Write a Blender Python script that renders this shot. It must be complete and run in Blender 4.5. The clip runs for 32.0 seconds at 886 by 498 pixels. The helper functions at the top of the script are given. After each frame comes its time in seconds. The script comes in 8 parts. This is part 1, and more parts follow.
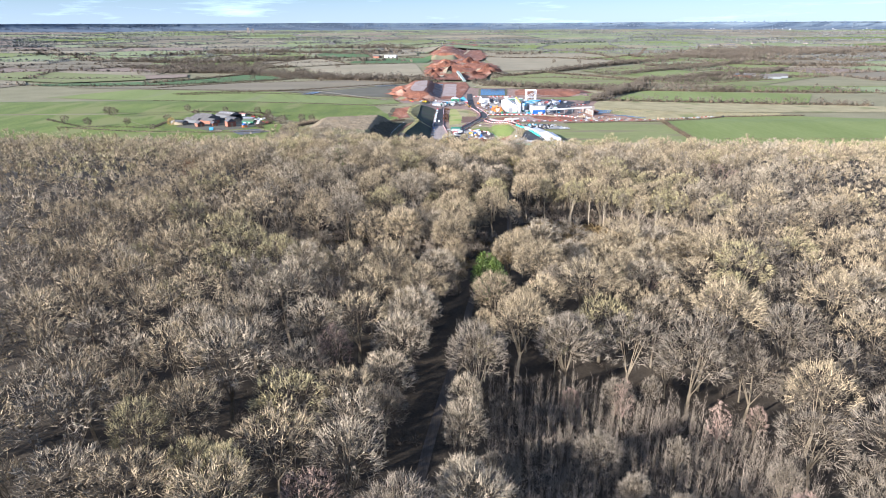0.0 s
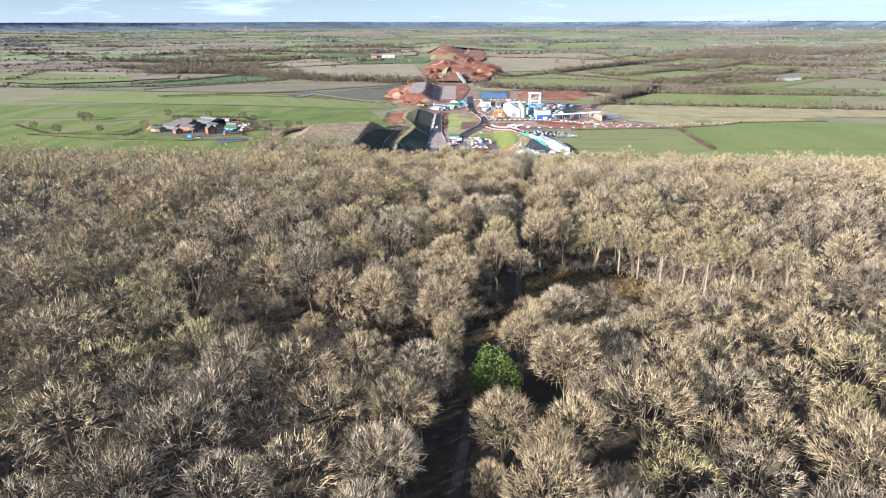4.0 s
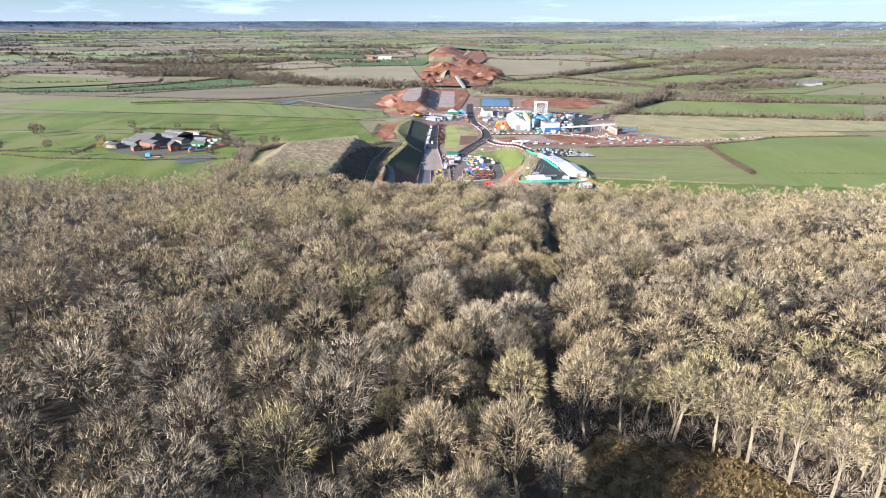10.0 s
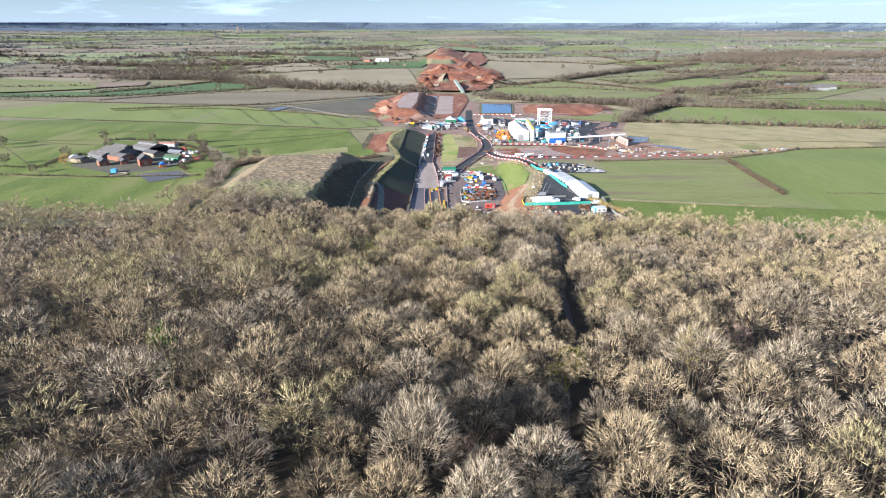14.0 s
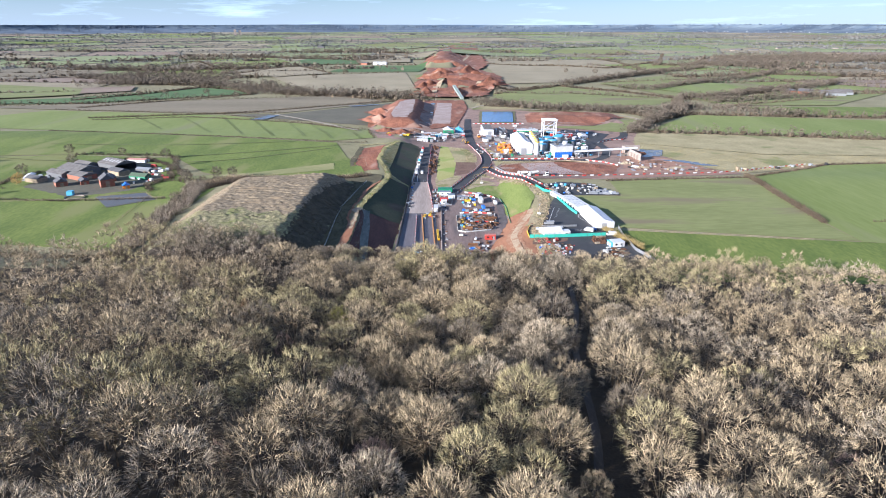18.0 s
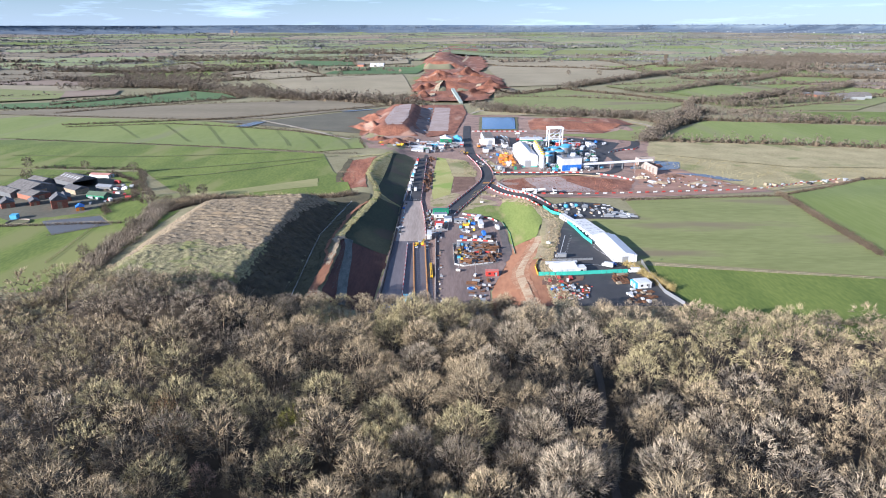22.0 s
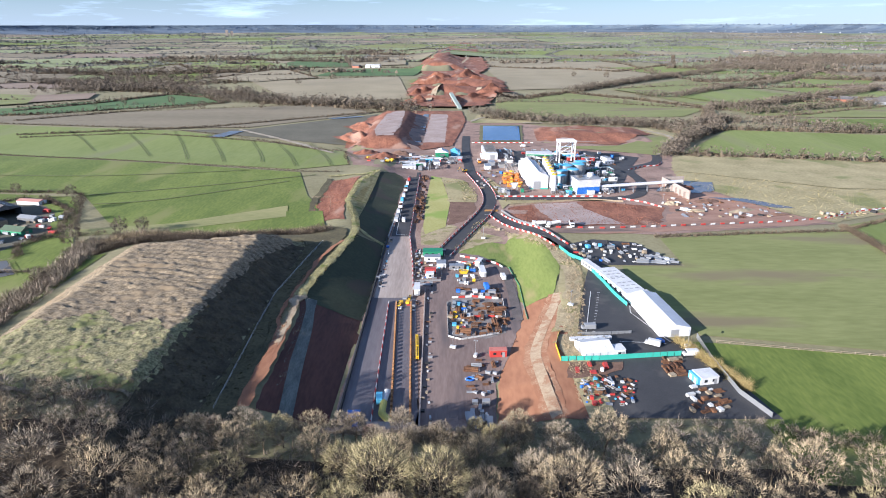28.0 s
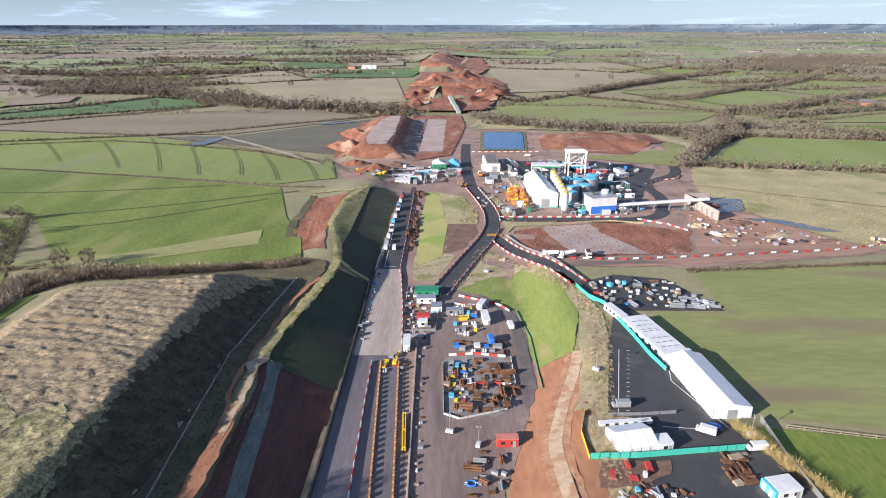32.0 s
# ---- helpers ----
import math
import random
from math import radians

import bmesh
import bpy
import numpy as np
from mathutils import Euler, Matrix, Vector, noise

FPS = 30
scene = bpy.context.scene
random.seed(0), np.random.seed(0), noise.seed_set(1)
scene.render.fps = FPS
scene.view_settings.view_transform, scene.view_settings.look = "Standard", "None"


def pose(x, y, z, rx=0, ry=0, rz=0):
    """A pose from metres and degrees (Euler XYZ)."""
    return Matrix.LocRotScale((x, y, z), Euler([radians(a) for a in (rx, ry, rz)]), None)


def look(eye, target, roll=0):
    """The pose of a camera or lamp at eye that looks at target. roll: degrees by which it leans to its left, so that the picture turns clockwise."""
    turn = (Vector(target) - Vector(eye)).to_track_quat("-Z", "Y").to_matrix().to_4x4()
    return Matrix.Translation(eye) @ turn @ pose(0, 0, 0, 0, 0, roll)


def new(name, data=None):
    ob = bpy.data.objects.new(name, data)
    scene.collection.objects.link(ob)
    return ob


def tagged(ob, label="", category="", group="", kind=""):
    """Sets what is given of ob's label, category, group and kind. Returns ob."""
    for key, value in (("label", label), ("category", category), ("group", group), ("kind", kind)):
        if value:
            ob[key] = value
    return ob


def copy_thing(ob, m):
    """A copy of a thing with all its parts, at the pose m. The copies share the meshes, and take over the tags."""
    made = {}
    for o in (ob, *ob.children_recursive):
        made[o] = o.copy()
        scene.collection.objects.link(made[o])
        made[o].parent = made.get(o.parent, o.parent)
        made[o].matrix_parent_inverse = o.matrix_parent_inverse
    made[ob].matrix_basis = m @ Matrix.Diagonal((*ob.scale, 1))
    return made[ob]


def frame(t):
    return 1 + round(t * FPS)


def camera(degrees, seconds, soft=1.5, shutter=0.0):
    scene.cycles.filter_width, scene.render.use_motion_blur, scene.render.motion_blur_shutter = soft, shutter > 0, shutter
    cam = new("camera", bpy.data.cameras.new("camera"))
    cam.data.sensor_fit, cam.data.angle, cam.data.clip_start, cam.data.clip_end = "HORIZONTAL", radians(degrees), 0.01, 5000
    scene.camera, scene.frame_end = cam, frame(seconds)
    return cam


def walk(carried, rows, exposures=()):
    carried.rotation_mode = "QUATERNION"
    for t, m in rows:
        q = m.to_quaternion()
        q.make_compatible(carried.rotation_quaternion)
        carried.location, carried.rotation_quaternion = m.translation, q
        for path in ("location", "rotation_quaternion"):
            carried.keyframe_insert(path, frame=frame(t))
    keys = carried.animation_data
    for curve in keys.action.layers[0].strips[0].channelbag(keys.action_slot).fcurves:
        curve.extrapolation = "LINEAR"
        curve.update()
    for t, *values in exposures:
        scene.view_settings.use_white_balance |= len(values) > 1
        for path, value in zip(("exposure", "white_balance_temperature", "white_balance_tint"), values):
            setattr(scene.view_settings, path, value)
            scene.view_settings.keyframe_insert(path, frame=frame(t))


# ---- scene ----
cam = camera(71.2, 32.0, soft=1.0)
PATH = [
    (0, (-8.221, -419.322, 107.594), (-8.246, -417.443, 106.907), -0.2),
    (3, (-6.515, -380.994, 107.184), (-6.541, -379.116, 106.495), -0.2),
    (6, (-6.249, -339.698, 108.482), (-6.274, -337.821, 107.792), -0.0),
    (9, (-4.849, -300.101, 109.43), (-4.873, -298.224, 108.739), 0.0),
    (11, (-3.95, -274.403, 109.998), (-3.973, -272.527, 109.307), 0.0),
    (13, (-3.114, -249.161, 110.247), (-3.136, -247.284, 109.557), 0.0),
    (17, (0.285, -197.026, 112.301), (0.261, -195.147, 111.617), -0.0),
    (19, (1.678, -170.629, 112.619), (1.653, -168.749, 111.935), -0.1),
    (21, (2.798, -144.195, 112.564), (2.773, -142.316, 111.881), -0.1),
    (23, (3.89, -118.055, 112.298), (3.865, -116.175, 111.615), -0.1),
    (25, (4.832, -92.057, 111.865), (4.807, -90.177, 111.182), -0.1),
    (28, (6.084, -53.278, 111.184), (6.059, -51.398, 110.501), -0.1),
    (30, (6.678, -27.967, 110.704), (6.654, -26.087, 110.021), -0.1),
    (32, (7.013, -2.503, 110.309), (6.99, -0.623, 109.626), -0.1),
]
walk(cam, [(t, look(eye, target, roll)) for t, eye, target, roll in PATH], [(0.0, 1.45, 6050, 13), (2.5, 1.43, 6350, 11), (14.0, 1.36, 6300, 11), (18.5, 1.3, 6000, 14), (29.0, 1.26, 6200, 14), (32.0, 1.17, 6550, 14)])

# ---- world, sun ----
SUN_FROM = Vector((-0.81, -0.56, 0.312)).normalized()
world = bpy.data.worlds.new("world")
scene.world = world
world.use_nodes = True
wn = world.node_tree.nodes
wl = world.node_tree.links
sky = wn.new("ShaderNodeTexSky")
sky.sky_type = 'NISHITA'
sky.sun_disc = False
sky.sun_elevation = math.asin(SUN_FROM.z)
sky.sun_rotation = math.atan2(SUN_FROM.x, SUN_FROM.y)
sky.air_density, sky.dust_density, sky.ozone_density = 1.0, 0.2, 2.5
coord = wn.new("ShaderNodeTexCoord")
stretch = wn.new("ShaderNodeMapping")
stretch.inputs["Scale"].default_value = (2.2, 2.2, 22.0)
cloud = wn.new("ShaderNodeTexNoise")
cloud.inputs["Scale"].default_value = 2.6
cloud.inputs["Detail"].default_value = 9.0
cloud.inputs["Roughness"].default_value = 0.62
cramp = wn.new("ShaderNodeValToRGB")
cramp.color_ramp.elements[0].position = 0.47
cramp.color_ramp.elements[1].position = 0.72
mixc = wn.new("ShaderNodeMixRGB")
mixc.inputs[2].default_value = (12.5, 13.0, 13.2, 1)
wl.new(coord.outputs["Generated"], stretch.inputs["Vector"])
wl.new(stretch.outputs["Vector"], cloud.inputs["Vector"])
wl.new(cloud.outputs["Fac"], cramp.inputs["Fac"])
apart = wn.new("ShaderNodeSeparateXYZ")
low_sky = wn.new("ShaderNodeMath")
low_sky.operation = 'MULTIPLY_ADD'
low_sky.inputs[1].default_value, low_sky.inputs[2].default_value = -6.0, 0.4
cover = wn.new("ShaderNodeMath")
cover.operation = 'MAXIMUM'
wl.new(coord.outputs["Generated"], apart.inputs["Vector"])
wl.new(apart.outputs["Z"], low_sky.inputs[0])
wl.new(low_sky.outputs[0], cover.inputs[0])
wl.new(cramp.outputs["Color"], cover.inputs[1])
cover.use_clamp = True
wl.new(cover.outputs[0], mixc.inputs[0])
wl.new(sky.outputs["Color"], mixc.inputs[1])
tint = wn.new("ShaderNodeMixRGB")
tint.blend_type = 'MULTIPLY'
tint.inputs[0].default_value = 1.0
tint.inputs[2].default_value = (0.68, 0.88, 1.22, 1)
wl.new(mixc.outputs["Color"], tint.inputs[1])
wl.new(tint.outputs["Color"], wn["Background"].inputs["Color"])
wn["Background"].inputs["Strength"].default_value = 0.044
sun_data = bpy.data.lights.new("sun", 'SUN')
sun_data.energy = 5.0
sun_data.angle = radians(0.55)
sun_data.color = (1.0, 0.955, 0.89)
sun = new("sun", sun_data)
sun.matrix_world = look(SUN_FROM * 300, (0, 0, 0))


# ---- materials ----
def mat(name, dark, light, scale=0.3, fine=6.0, rough=0.9, bump=0.3, metal=0.0, spread=0.0, stretched=None, patch=None, island=0.0):
    """Two colours mixed by a coarse and a fine noise in metres; spread varies separate objects, island loose pieces of one mesh; patch is a third colour in large stains."""
    m = bpy.data.materials.new(name)
    m.use_nodes = True
    n, l = m.node_tree.nodes, m.node_tree.links
    bsdf = n["Principled BSDF"]
    geo = n.new("ShaderNodeNewGeometry")
    pos = geo.outputs["Position"]
    if stretched:
        mp = n.new("ShaderNodeMapping")
        mp.inputs["Scale"].default_value = stretched[:3]
        mp.inputs["Rotation"].default_value = (0, 0, radians(stretched[3]))
        l.new(pos, mp.inputs["Vector"])
        pos = mp.outputs["Vector"]
    a = n.new("ShaderNodeTexNoise")
    a.inputs["Scale"].default_value, a.inputs["Detail"].default_value = scale, 5
    b = n.new("ShaderNodeTexNoise")
    b.inputs["Scale"].default_value, b.inputs["Detail"].default_value = fine, 3
    l.new(pos, a.inputs["Vector"])
    l.new(pos, b.inputs["Vector"])
    add = n.new("ShaderNodeMath")
    add.operation = 'MULTIPLY_ADD'
    add.inputs[1].default_value = 0.45
    l.new(b.outputs["Fac"], add.inputs[0])
    half = n.new("ShaderNodeMath")
    half.operation = 'MULTIPLY'
    half.inputs[1].default_value = 0.55
    l.new(a.outputs["Fac"], half.inputs[0])
    l.new(half.outputs[0], add.inputs[2])
    ramp = n.new("ShaderNodeMapRange")
    ramp.inputs["From Min"].default_value, ramp.inputs["From Max"].default_value = 0.36, 0.64
    l.new(add.outputs[0], ramp.inputs["Value"])
    mix = n.new("ShaderNodeMixRGB")
    mix.inputs[1].default_value, mix.inputs[2].default_value = (*dark, 1), (*light, 1)
    l.new(ramp.outputs[0], mix.inputs[0])
    out = mix.outputs[0]
    if patch:
        c = n.new("ShaderNodeTexNoise")
        c.inputs["Scale"].default_value, c.inputs["Detail"].default_value = patch[1], 4
        l.new(pos, c.inputs["Vector"])
        rr = n.new("ShaderNodeMapRange")
        rr.inputs["From Min"].default_value, rr.inputs["From Max"].default_value = patch[2], patch[2] + 0.08
        l.new(c.outputs["Fac"], rr.inputs["Value"])
        mp2 = n.new("ShaderNodeMixRGB")
        mp2.inputs[2].default_value = (*patch[0], 1)
        l.new(rr.outputs[0], mp2.inputs[0])
        l.new(out, mp2.inputs[1])
        out = mp2.outputs[0]
    if spread:
        info = n.new("ShaderNodeObjectInfo")
        hsv = n.new("ShaderNodeHueSaturation")
        vr = n.new("ShaderNodeMapRange")
        vr.inputs["To Min"].default_value, vr.inputs["To Max"].default_value = 1 - spread, 1 + spread
        l.new(info.outputs["Random"], vr.inputs["Value"])
        l.new(vr.outputs[0], hsv.inputs["Value"])
        l.new(out, hsv.inputs["Color"])
        out = hsv.outputs[0]
    if island:
        shade = n.new("ShaderNodeHueSaturation")
        lo_hi = n.new("ShaderNodeMapRange")
        lo_hi.inputs["To Min"].default_value, lo_hi.inputs["To Max"].default_value = 1 - island, 1 + island
        l.new(geo.outputs["Random Per Island"], lo_hi.inputs["Value"])
        l.new(lo_hi.outputs[0], shade.inputs["Value"])
        l.new(out, shade.inputs["Color"])
        out = shade.outputs[0]
    l.new(out, bsdf.inputs["Base Color"])
    bsdf.inputs["Roughness"].default_value = rough
    bsdf.inputs["Metallic"].default_value = metal
    if bump:
        bp = n.new("ShaderNodeBump")
        bp.inputs["Strength"].default_value = bump
        bp.inputs["Distance"].default_value = 0.15
        l.new(add.outputs[0], bp.inputs["Height"])
        l.new(bp.outputs["Normal"], bsdf.inputs["Normal"])
    return m


def paint(name, colour, rough=0.5, metal=0.0, wear=0.12):
    d = tuple(c * (1 - wear) for c in colour)
    return mat(name, d, colour, 0.5, 5.0, rough, 0.05, metal)


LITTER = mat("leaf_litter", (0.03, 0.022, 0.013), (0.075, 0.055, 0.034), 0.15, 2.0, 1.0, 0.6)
EARTH = mat("rough_pasture", (0.18, 0.16, 0.08), (0.26, 0.235, 0.13), 0.02, 0.5, 1.0, 0.3)
GREEN_BRIGHT = mat("spring_grass", (0.085, 0.125, 0.015), (0.165, 0.205, 0.036), 0.05, 0.8, 0.95, 0.35, stretched=(1, 0.3, 1, 25), patch=((0.18, 0.19, 0.055), 0.025, 0.54))
GREEN_CROP = mat("winter_crop_green", (0.145, 0.185, 0.038), (0.205, 0.24, 0.068), 0.02, 0.5, 0.95, 0.2, stretched=(1.0, 0.12, 1, 8), patch=((0.19, 0.2, 0.08), 0.015, 0.56))
GREEN_DEEP = mat("deep_green_pasture", (0.055, 0.115, 0.035), (0.09, 0.16, 0.05), 0.02, 0.4, 0.95, 0.2)
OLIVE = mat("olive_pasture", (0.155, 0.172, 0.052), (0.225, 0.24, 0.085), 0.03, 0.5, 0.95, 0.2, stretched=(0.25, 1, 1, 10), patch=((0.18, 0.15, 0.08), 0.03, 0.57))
STUBBLE = mat("brown_stubble", (0.155, 0.13, 0.08), (0.23, 0.19, 0.125), 0.02, 0.4, 1.0, 0.2, stretched=(0.3, 1, 1, 20))
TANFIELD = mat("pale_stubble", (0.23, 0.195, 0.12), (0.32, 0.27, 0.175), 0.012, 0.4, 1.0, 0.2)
PLOUGH = mat("ploughed_soil", (0.085, 0.08, 0.055), (0.13, 0.12, 0.085), 0.03, 0.5, 1.0, 0.3)
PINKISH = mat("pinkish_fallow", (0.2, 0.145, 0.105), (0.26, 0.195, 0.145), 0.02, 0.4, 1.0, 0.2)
RED_EARTH = mat("red_clay", (0.125, 0.042, 0.023), (0.32, 0.13, 0.075), 0.12, 0.8, 0.95, 1.0, stretched=(1, 0.35, 1, 30), patch=((0.32, 0.185, 0.13), 0.05, 0.58))
# Dark red clay, taken darker still to paint the cutting slope's shade
RED_DARK = mat("shade_dark_red_clay", (0.055, 0.021, 0.015), (0.105, 0.042, 0.03), 0.12, 1.2, 0.95, 0.6, stretched=(1, 0.2, 1, -3))
RED_PAD = mat("pinkish_stone_pad", (0.27, 0.2, 0.17), (0.42, 0.34, 0.31), 0.06, 0.8, 0.9, 0.3)
SITE_DIRT = mat("stony_site_ground", (0.20, 0.125, 0.095), (0.33, 0.225, 0.18), 0.06, 0.9, 0.95, 0.4, patch=((0.15, 0.105, 0.085), 0.07, 0.58))
YARD = mat("worn_yard_surface", (0.145, 0.1, 0.086), (0.24, 0.175, 0.15), 0.08, 1.2, 0.85, 0.25, stretched=(1, 0.15, 1, 3), patch=((0.105, 0.083, 0.08), 0.06, 0.55))
CONCRETE = mat("pale_concrete", (0.25, 0.2, 0.172), (0.38, 0.32, 0.28), 0.1, 1.4, 0.85, 0.15, stretched=(1, 0.1, 1, 2), patch=((0.25, 0.19, 0.16), 0.06, 0.58))
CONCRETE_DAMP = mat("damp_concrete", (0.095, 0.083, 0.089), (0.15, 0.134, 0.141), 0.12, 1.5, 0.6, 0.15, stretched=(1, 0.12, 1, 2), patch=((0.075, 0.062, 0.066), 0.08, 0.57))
ASPHALT = mat("black_asphalt", (0.032, 0.032, 0.034), (0.055, 0.054, 0.055), 0.1, 2.5, 0.75, 0.1, patch=((0.075, 0.07, 0.066), 0.08, 0.6))
STONE_GREY = mat("grey_stone_drain", (0.07, 0.085, 0.077), (0.16, 0.175, 0.155), 0.5, 2.5, 0.95, 0.7, stretched=(1, 0.25, 1, -5))
SANDY = mat("sandy_rubble", (0.29, 0.22, 0.14), (0.44, 0.35, 0.235), 0.25, 1.8, 0.95, 0.6, patch=((0.27, 0.16, 0.095), 0.12, 0.57))
TAN_SLOPE = mat("orange_tan_clay", (0.23, 0.095, 0.05), (0.34, 0.16, 0.085), 0.06, 0.6, 0.95, 0.4, stretched=(1, 0.3, 1, 12))
MOUND_GRASS = mat("dry_rough_grass", (0.085, 0.062, 0.034), (0.36, 0.28, 0.18), 0.9, 2.2, 1.0, 1.0, stretched=(0.6, 1.2, 1, 30), patch=((0.25, 0.185, 0.11), 0.05, 0.57))
DULL_GRASS = mat("dull_bank_grass", (0.10, 0.10, 0.045), (0.17, 0.16, 0.08), 0.1, 0.9, 1.0, 0.5)
# Dark green turf; the slope's shade is also put into this colour
SHADE_TURF = mat("shade_dark_turf", (0.028, 0.036, 0.017), (0.05, 0.06, 0.029), 0.06, 0.7, 1.0, 0.4, patch=((0.05, 0.042, 0.028), 0.05, 0.55))
LIME_TURF = mat("lime_green_turf", (0.13, 0.175, 0.035), (0.21, 0.25, 0.06), 0.08, 0.9, 1.0, 0.4, stretched=(1, 0.3, 1, -35), patch=((0.30, 0.24, 0.11), 0.05, 0.54))
YELLOW_GRASS = mat("yellowing_turf", (0.30, 0.29, 0.09), (0.38, 0.36, 0.14), 0.05, 0.8, 1.0, 0.3, patch=((0.22, 0.29, 0.06), 0.03, 0.52))
# Distance haze is put into this land's blue colour
BLUE_FAR = mat("haze_tinted_far_land", (0.06, 0.095, 0.15), (0.15, 0.19, 0.22), 0.004, 0.03, 1.0, 0.0, stretched=(0.5, 2, 1, 0), patch=((0.055, 0.08, 0.115), 0.006, 0.53))
BRACKEN = mat("dead_bracken", (0.085, 0.057, 0.022), (0.27, 0.185, 0.085), 0.5, 2.0, 1.0, 0.5, island=0.38)
TWIG_TAN = mat("tan_twigs", (0.28, 0.215, 0.13), (0.48, 0.38, 0.238), 0.06, 1.0, 0.9, 0, spread=0.16, island=0.5)
TWIG_GREY = mat("grey_twigs", (0.26, 0.21, 0.144), (0.45, 0.37, 0.264), 0.06, 1.0, 0.9, 0, spread=0.16, island=0.5)
TWIG_OLIVE = mat("lichen_olive_twigs", (0.27, 0.225, 0.115), (0.45, 0.38, 0.205), 0.06, 1.0, 0.9, 0, spread=0.13, island=0.5)
TWIG_RED = mat("reddish_birch_twigs", (0.22, 0.15, 0.115), (0.34, 0.24, 0.185), 0.06, 1.0, 0.9, 0, spread=0.13, island=0.38)
TWIG_YELLOW = mat("yellow_green_twigs", (0.30, 0.27, 0.06), (0.42, 0.37, 0.11), 0.1, 1.0, 0.9, 0, island=0.38)
# Brown twigs, lowered in value to hold some of the shade under crowns
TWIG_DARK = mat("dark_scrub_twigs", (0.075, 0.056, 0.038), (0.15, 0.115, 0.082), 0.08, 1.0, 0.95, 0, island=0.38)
RUST_LEAF = mat("rusty_held_leaves", (0.22, 0.11, 0.05), (0.36, 0.19, 0.09), 0.3, 2.0, 0.9, 0)
BARK = mat("pale_bark", (0.15, 0.125, 0.09), (0.27, 0.225, 0.16), 0.4, 3.0, 0.95, 0.4)
# Darker copy of the bark: shade within the crowns is in its colour
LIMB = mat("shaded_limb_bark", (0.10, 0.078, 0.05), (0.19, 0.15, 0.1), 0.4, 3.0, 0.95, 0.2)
# Far pasture green, lightened so that the colour holds some haze
HAZE_GRASS = mat("haze_paled_pasture", (0.175, 0.21, 0.085), (0.25, 0.275, 0.135), 0.01, 0.2, 1.0, 0.1)
# Blue tint paints the haze over the farthest woods
BLUE_WOOD = mat("haze_blue_wood", (0.12, 0.155, 0.20), (0.17, 0.20, 0.24), 0.003, 0.02, 1.0, 0)
BANK_TAN = mat("bleached_bank_grass", (0.25, 0.215, 0.105), (0.39, 0.33, 0.18), 0.05, 0.5, 1.0, 0.5, patch=((0.19, 0.195, 0.075), 0.02, 0.56))
EVERGREEN = mat("holly_green_leaves", (0.05, 0.085, 0.012), (0.13, 0.18, 0.03), 0.5, 3.0, 0.6, 0, island=0.38)
HEDGE = mat("winter_hedge", (0.075, 0.055, 0.036), (0.17, 0.13, 0.085), 0.05, 0.8, 1.0, 0, island=0.25)
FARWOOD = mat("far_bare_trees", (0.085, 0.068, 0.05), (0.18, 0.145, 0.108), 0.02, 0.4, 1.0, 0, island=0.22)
WHITE_SHEET = mat("white_sheeting", (0.58, 0.585, 0.60), (0.68, 0.68, 0.69), 0.2, 1.5, 0.45, 0.05)
WHITE_METAL = mat("white_cladding", (0.5, 0.505, 0.51), (0.66, 0.665, 0.67), 0.25, 2.0, 0.5, 0.05)
GREY_METAL = paint("grey_steel", (0.34, 0.35, 0.36), 0.45, 0.3)
GALV = paint("galvanised_steel", (0.42, 0.43, 0.44), 0.4, 0.6)
GREY_DARK = paint("dark_grey_sheet", (0.12, 0.125, 0.13), 0.6)
BLUE = paint("blue_paint", (0.03, 0.16, 0.55), 0.5)
SKYBLUE = paint("sky_blue_paint", (0.10, 0.42, 0.62), 0.5)
TEAL = paint("teal_hoarding", (0.05, 0.42, 0.33), 0.55)
GREEN_PAINT = paint("green_paint", (0.02, 0.22, 0.11), 0.5)
RED = paint("red_plastic", (0.45, 0.05, 0.04), 0.5)
WHITE_PLASTIC = paint("white_plastic", (0.62, 0.62, 0.60), 0.5, wear=0.2)
YELLOW = paint("yellow_paint", (0.72, 0.45, 0.03), 0.5)
ORANGE = paint("orange_paint", (0.70, 0.22, 0.03), 0.5)
RUST = mat("rusty_steel", (0.07, 0.032, 0.02), (0.24, 0.115, 0.055), 0.6, 4.0, 0.85, 0.3, 0.2)
SHEETPILE = mat("rusty_orange_sheet_pile", (0.33, 0.15, 0.06), (0.50, 0.27, 0.12), 0.4, 3.0, 0.85, 0.3, 0.1)
BRICK = mat("red_brick", (0.22, 0.08, 0.05), (0.36, 0.15, 0.095), 0.8, 6.0, 0.9, 0.2)
SLATE = mat("dark_slate_roof", (0.07, 0.07, 0.075), (0.13, 0.125, 0.125), 0.5, 4.0, 0.8, 0.2)
FIBRE_ROOF = mat("weathered_fibre_cement_roof", (0.075, 0.068, 0.064), (0.2, 0.185, 0.17), 0.5, 3.0, 0.9, 0.3)
TIMBER = mat("weathered_timber", (0.22, 0.165, 0.105), (0.37, 0.30, 0.21), 0.6, 4.0, 0.9, 0.3)
RUBBER = paint("black_rubber", (0.025, 0.025, 0.025), 0.8)
LINE_WHITE = paint("road_marking_white", (0.70, 0.70, 0.68), 0.7)
GLASS_DARK = mat("dark_window_glass", (0.02, 0.025, 0.03), (0.03, 0.035, 0.04), 0.5, 2.0, 0.08, 0)
WATER = mat("still_blue_water", (0.008, 0.055, 0.15), (0.012, 0.075, 0.19), 0.05, 0.5, 0.08, 0.02)
PUDDLE = mat("shallow_puddle_water", (0.10, 0.095, 0.09), (0.15, 0.14, 0.13), 0.1, 0.6, 0.18, 0.0)
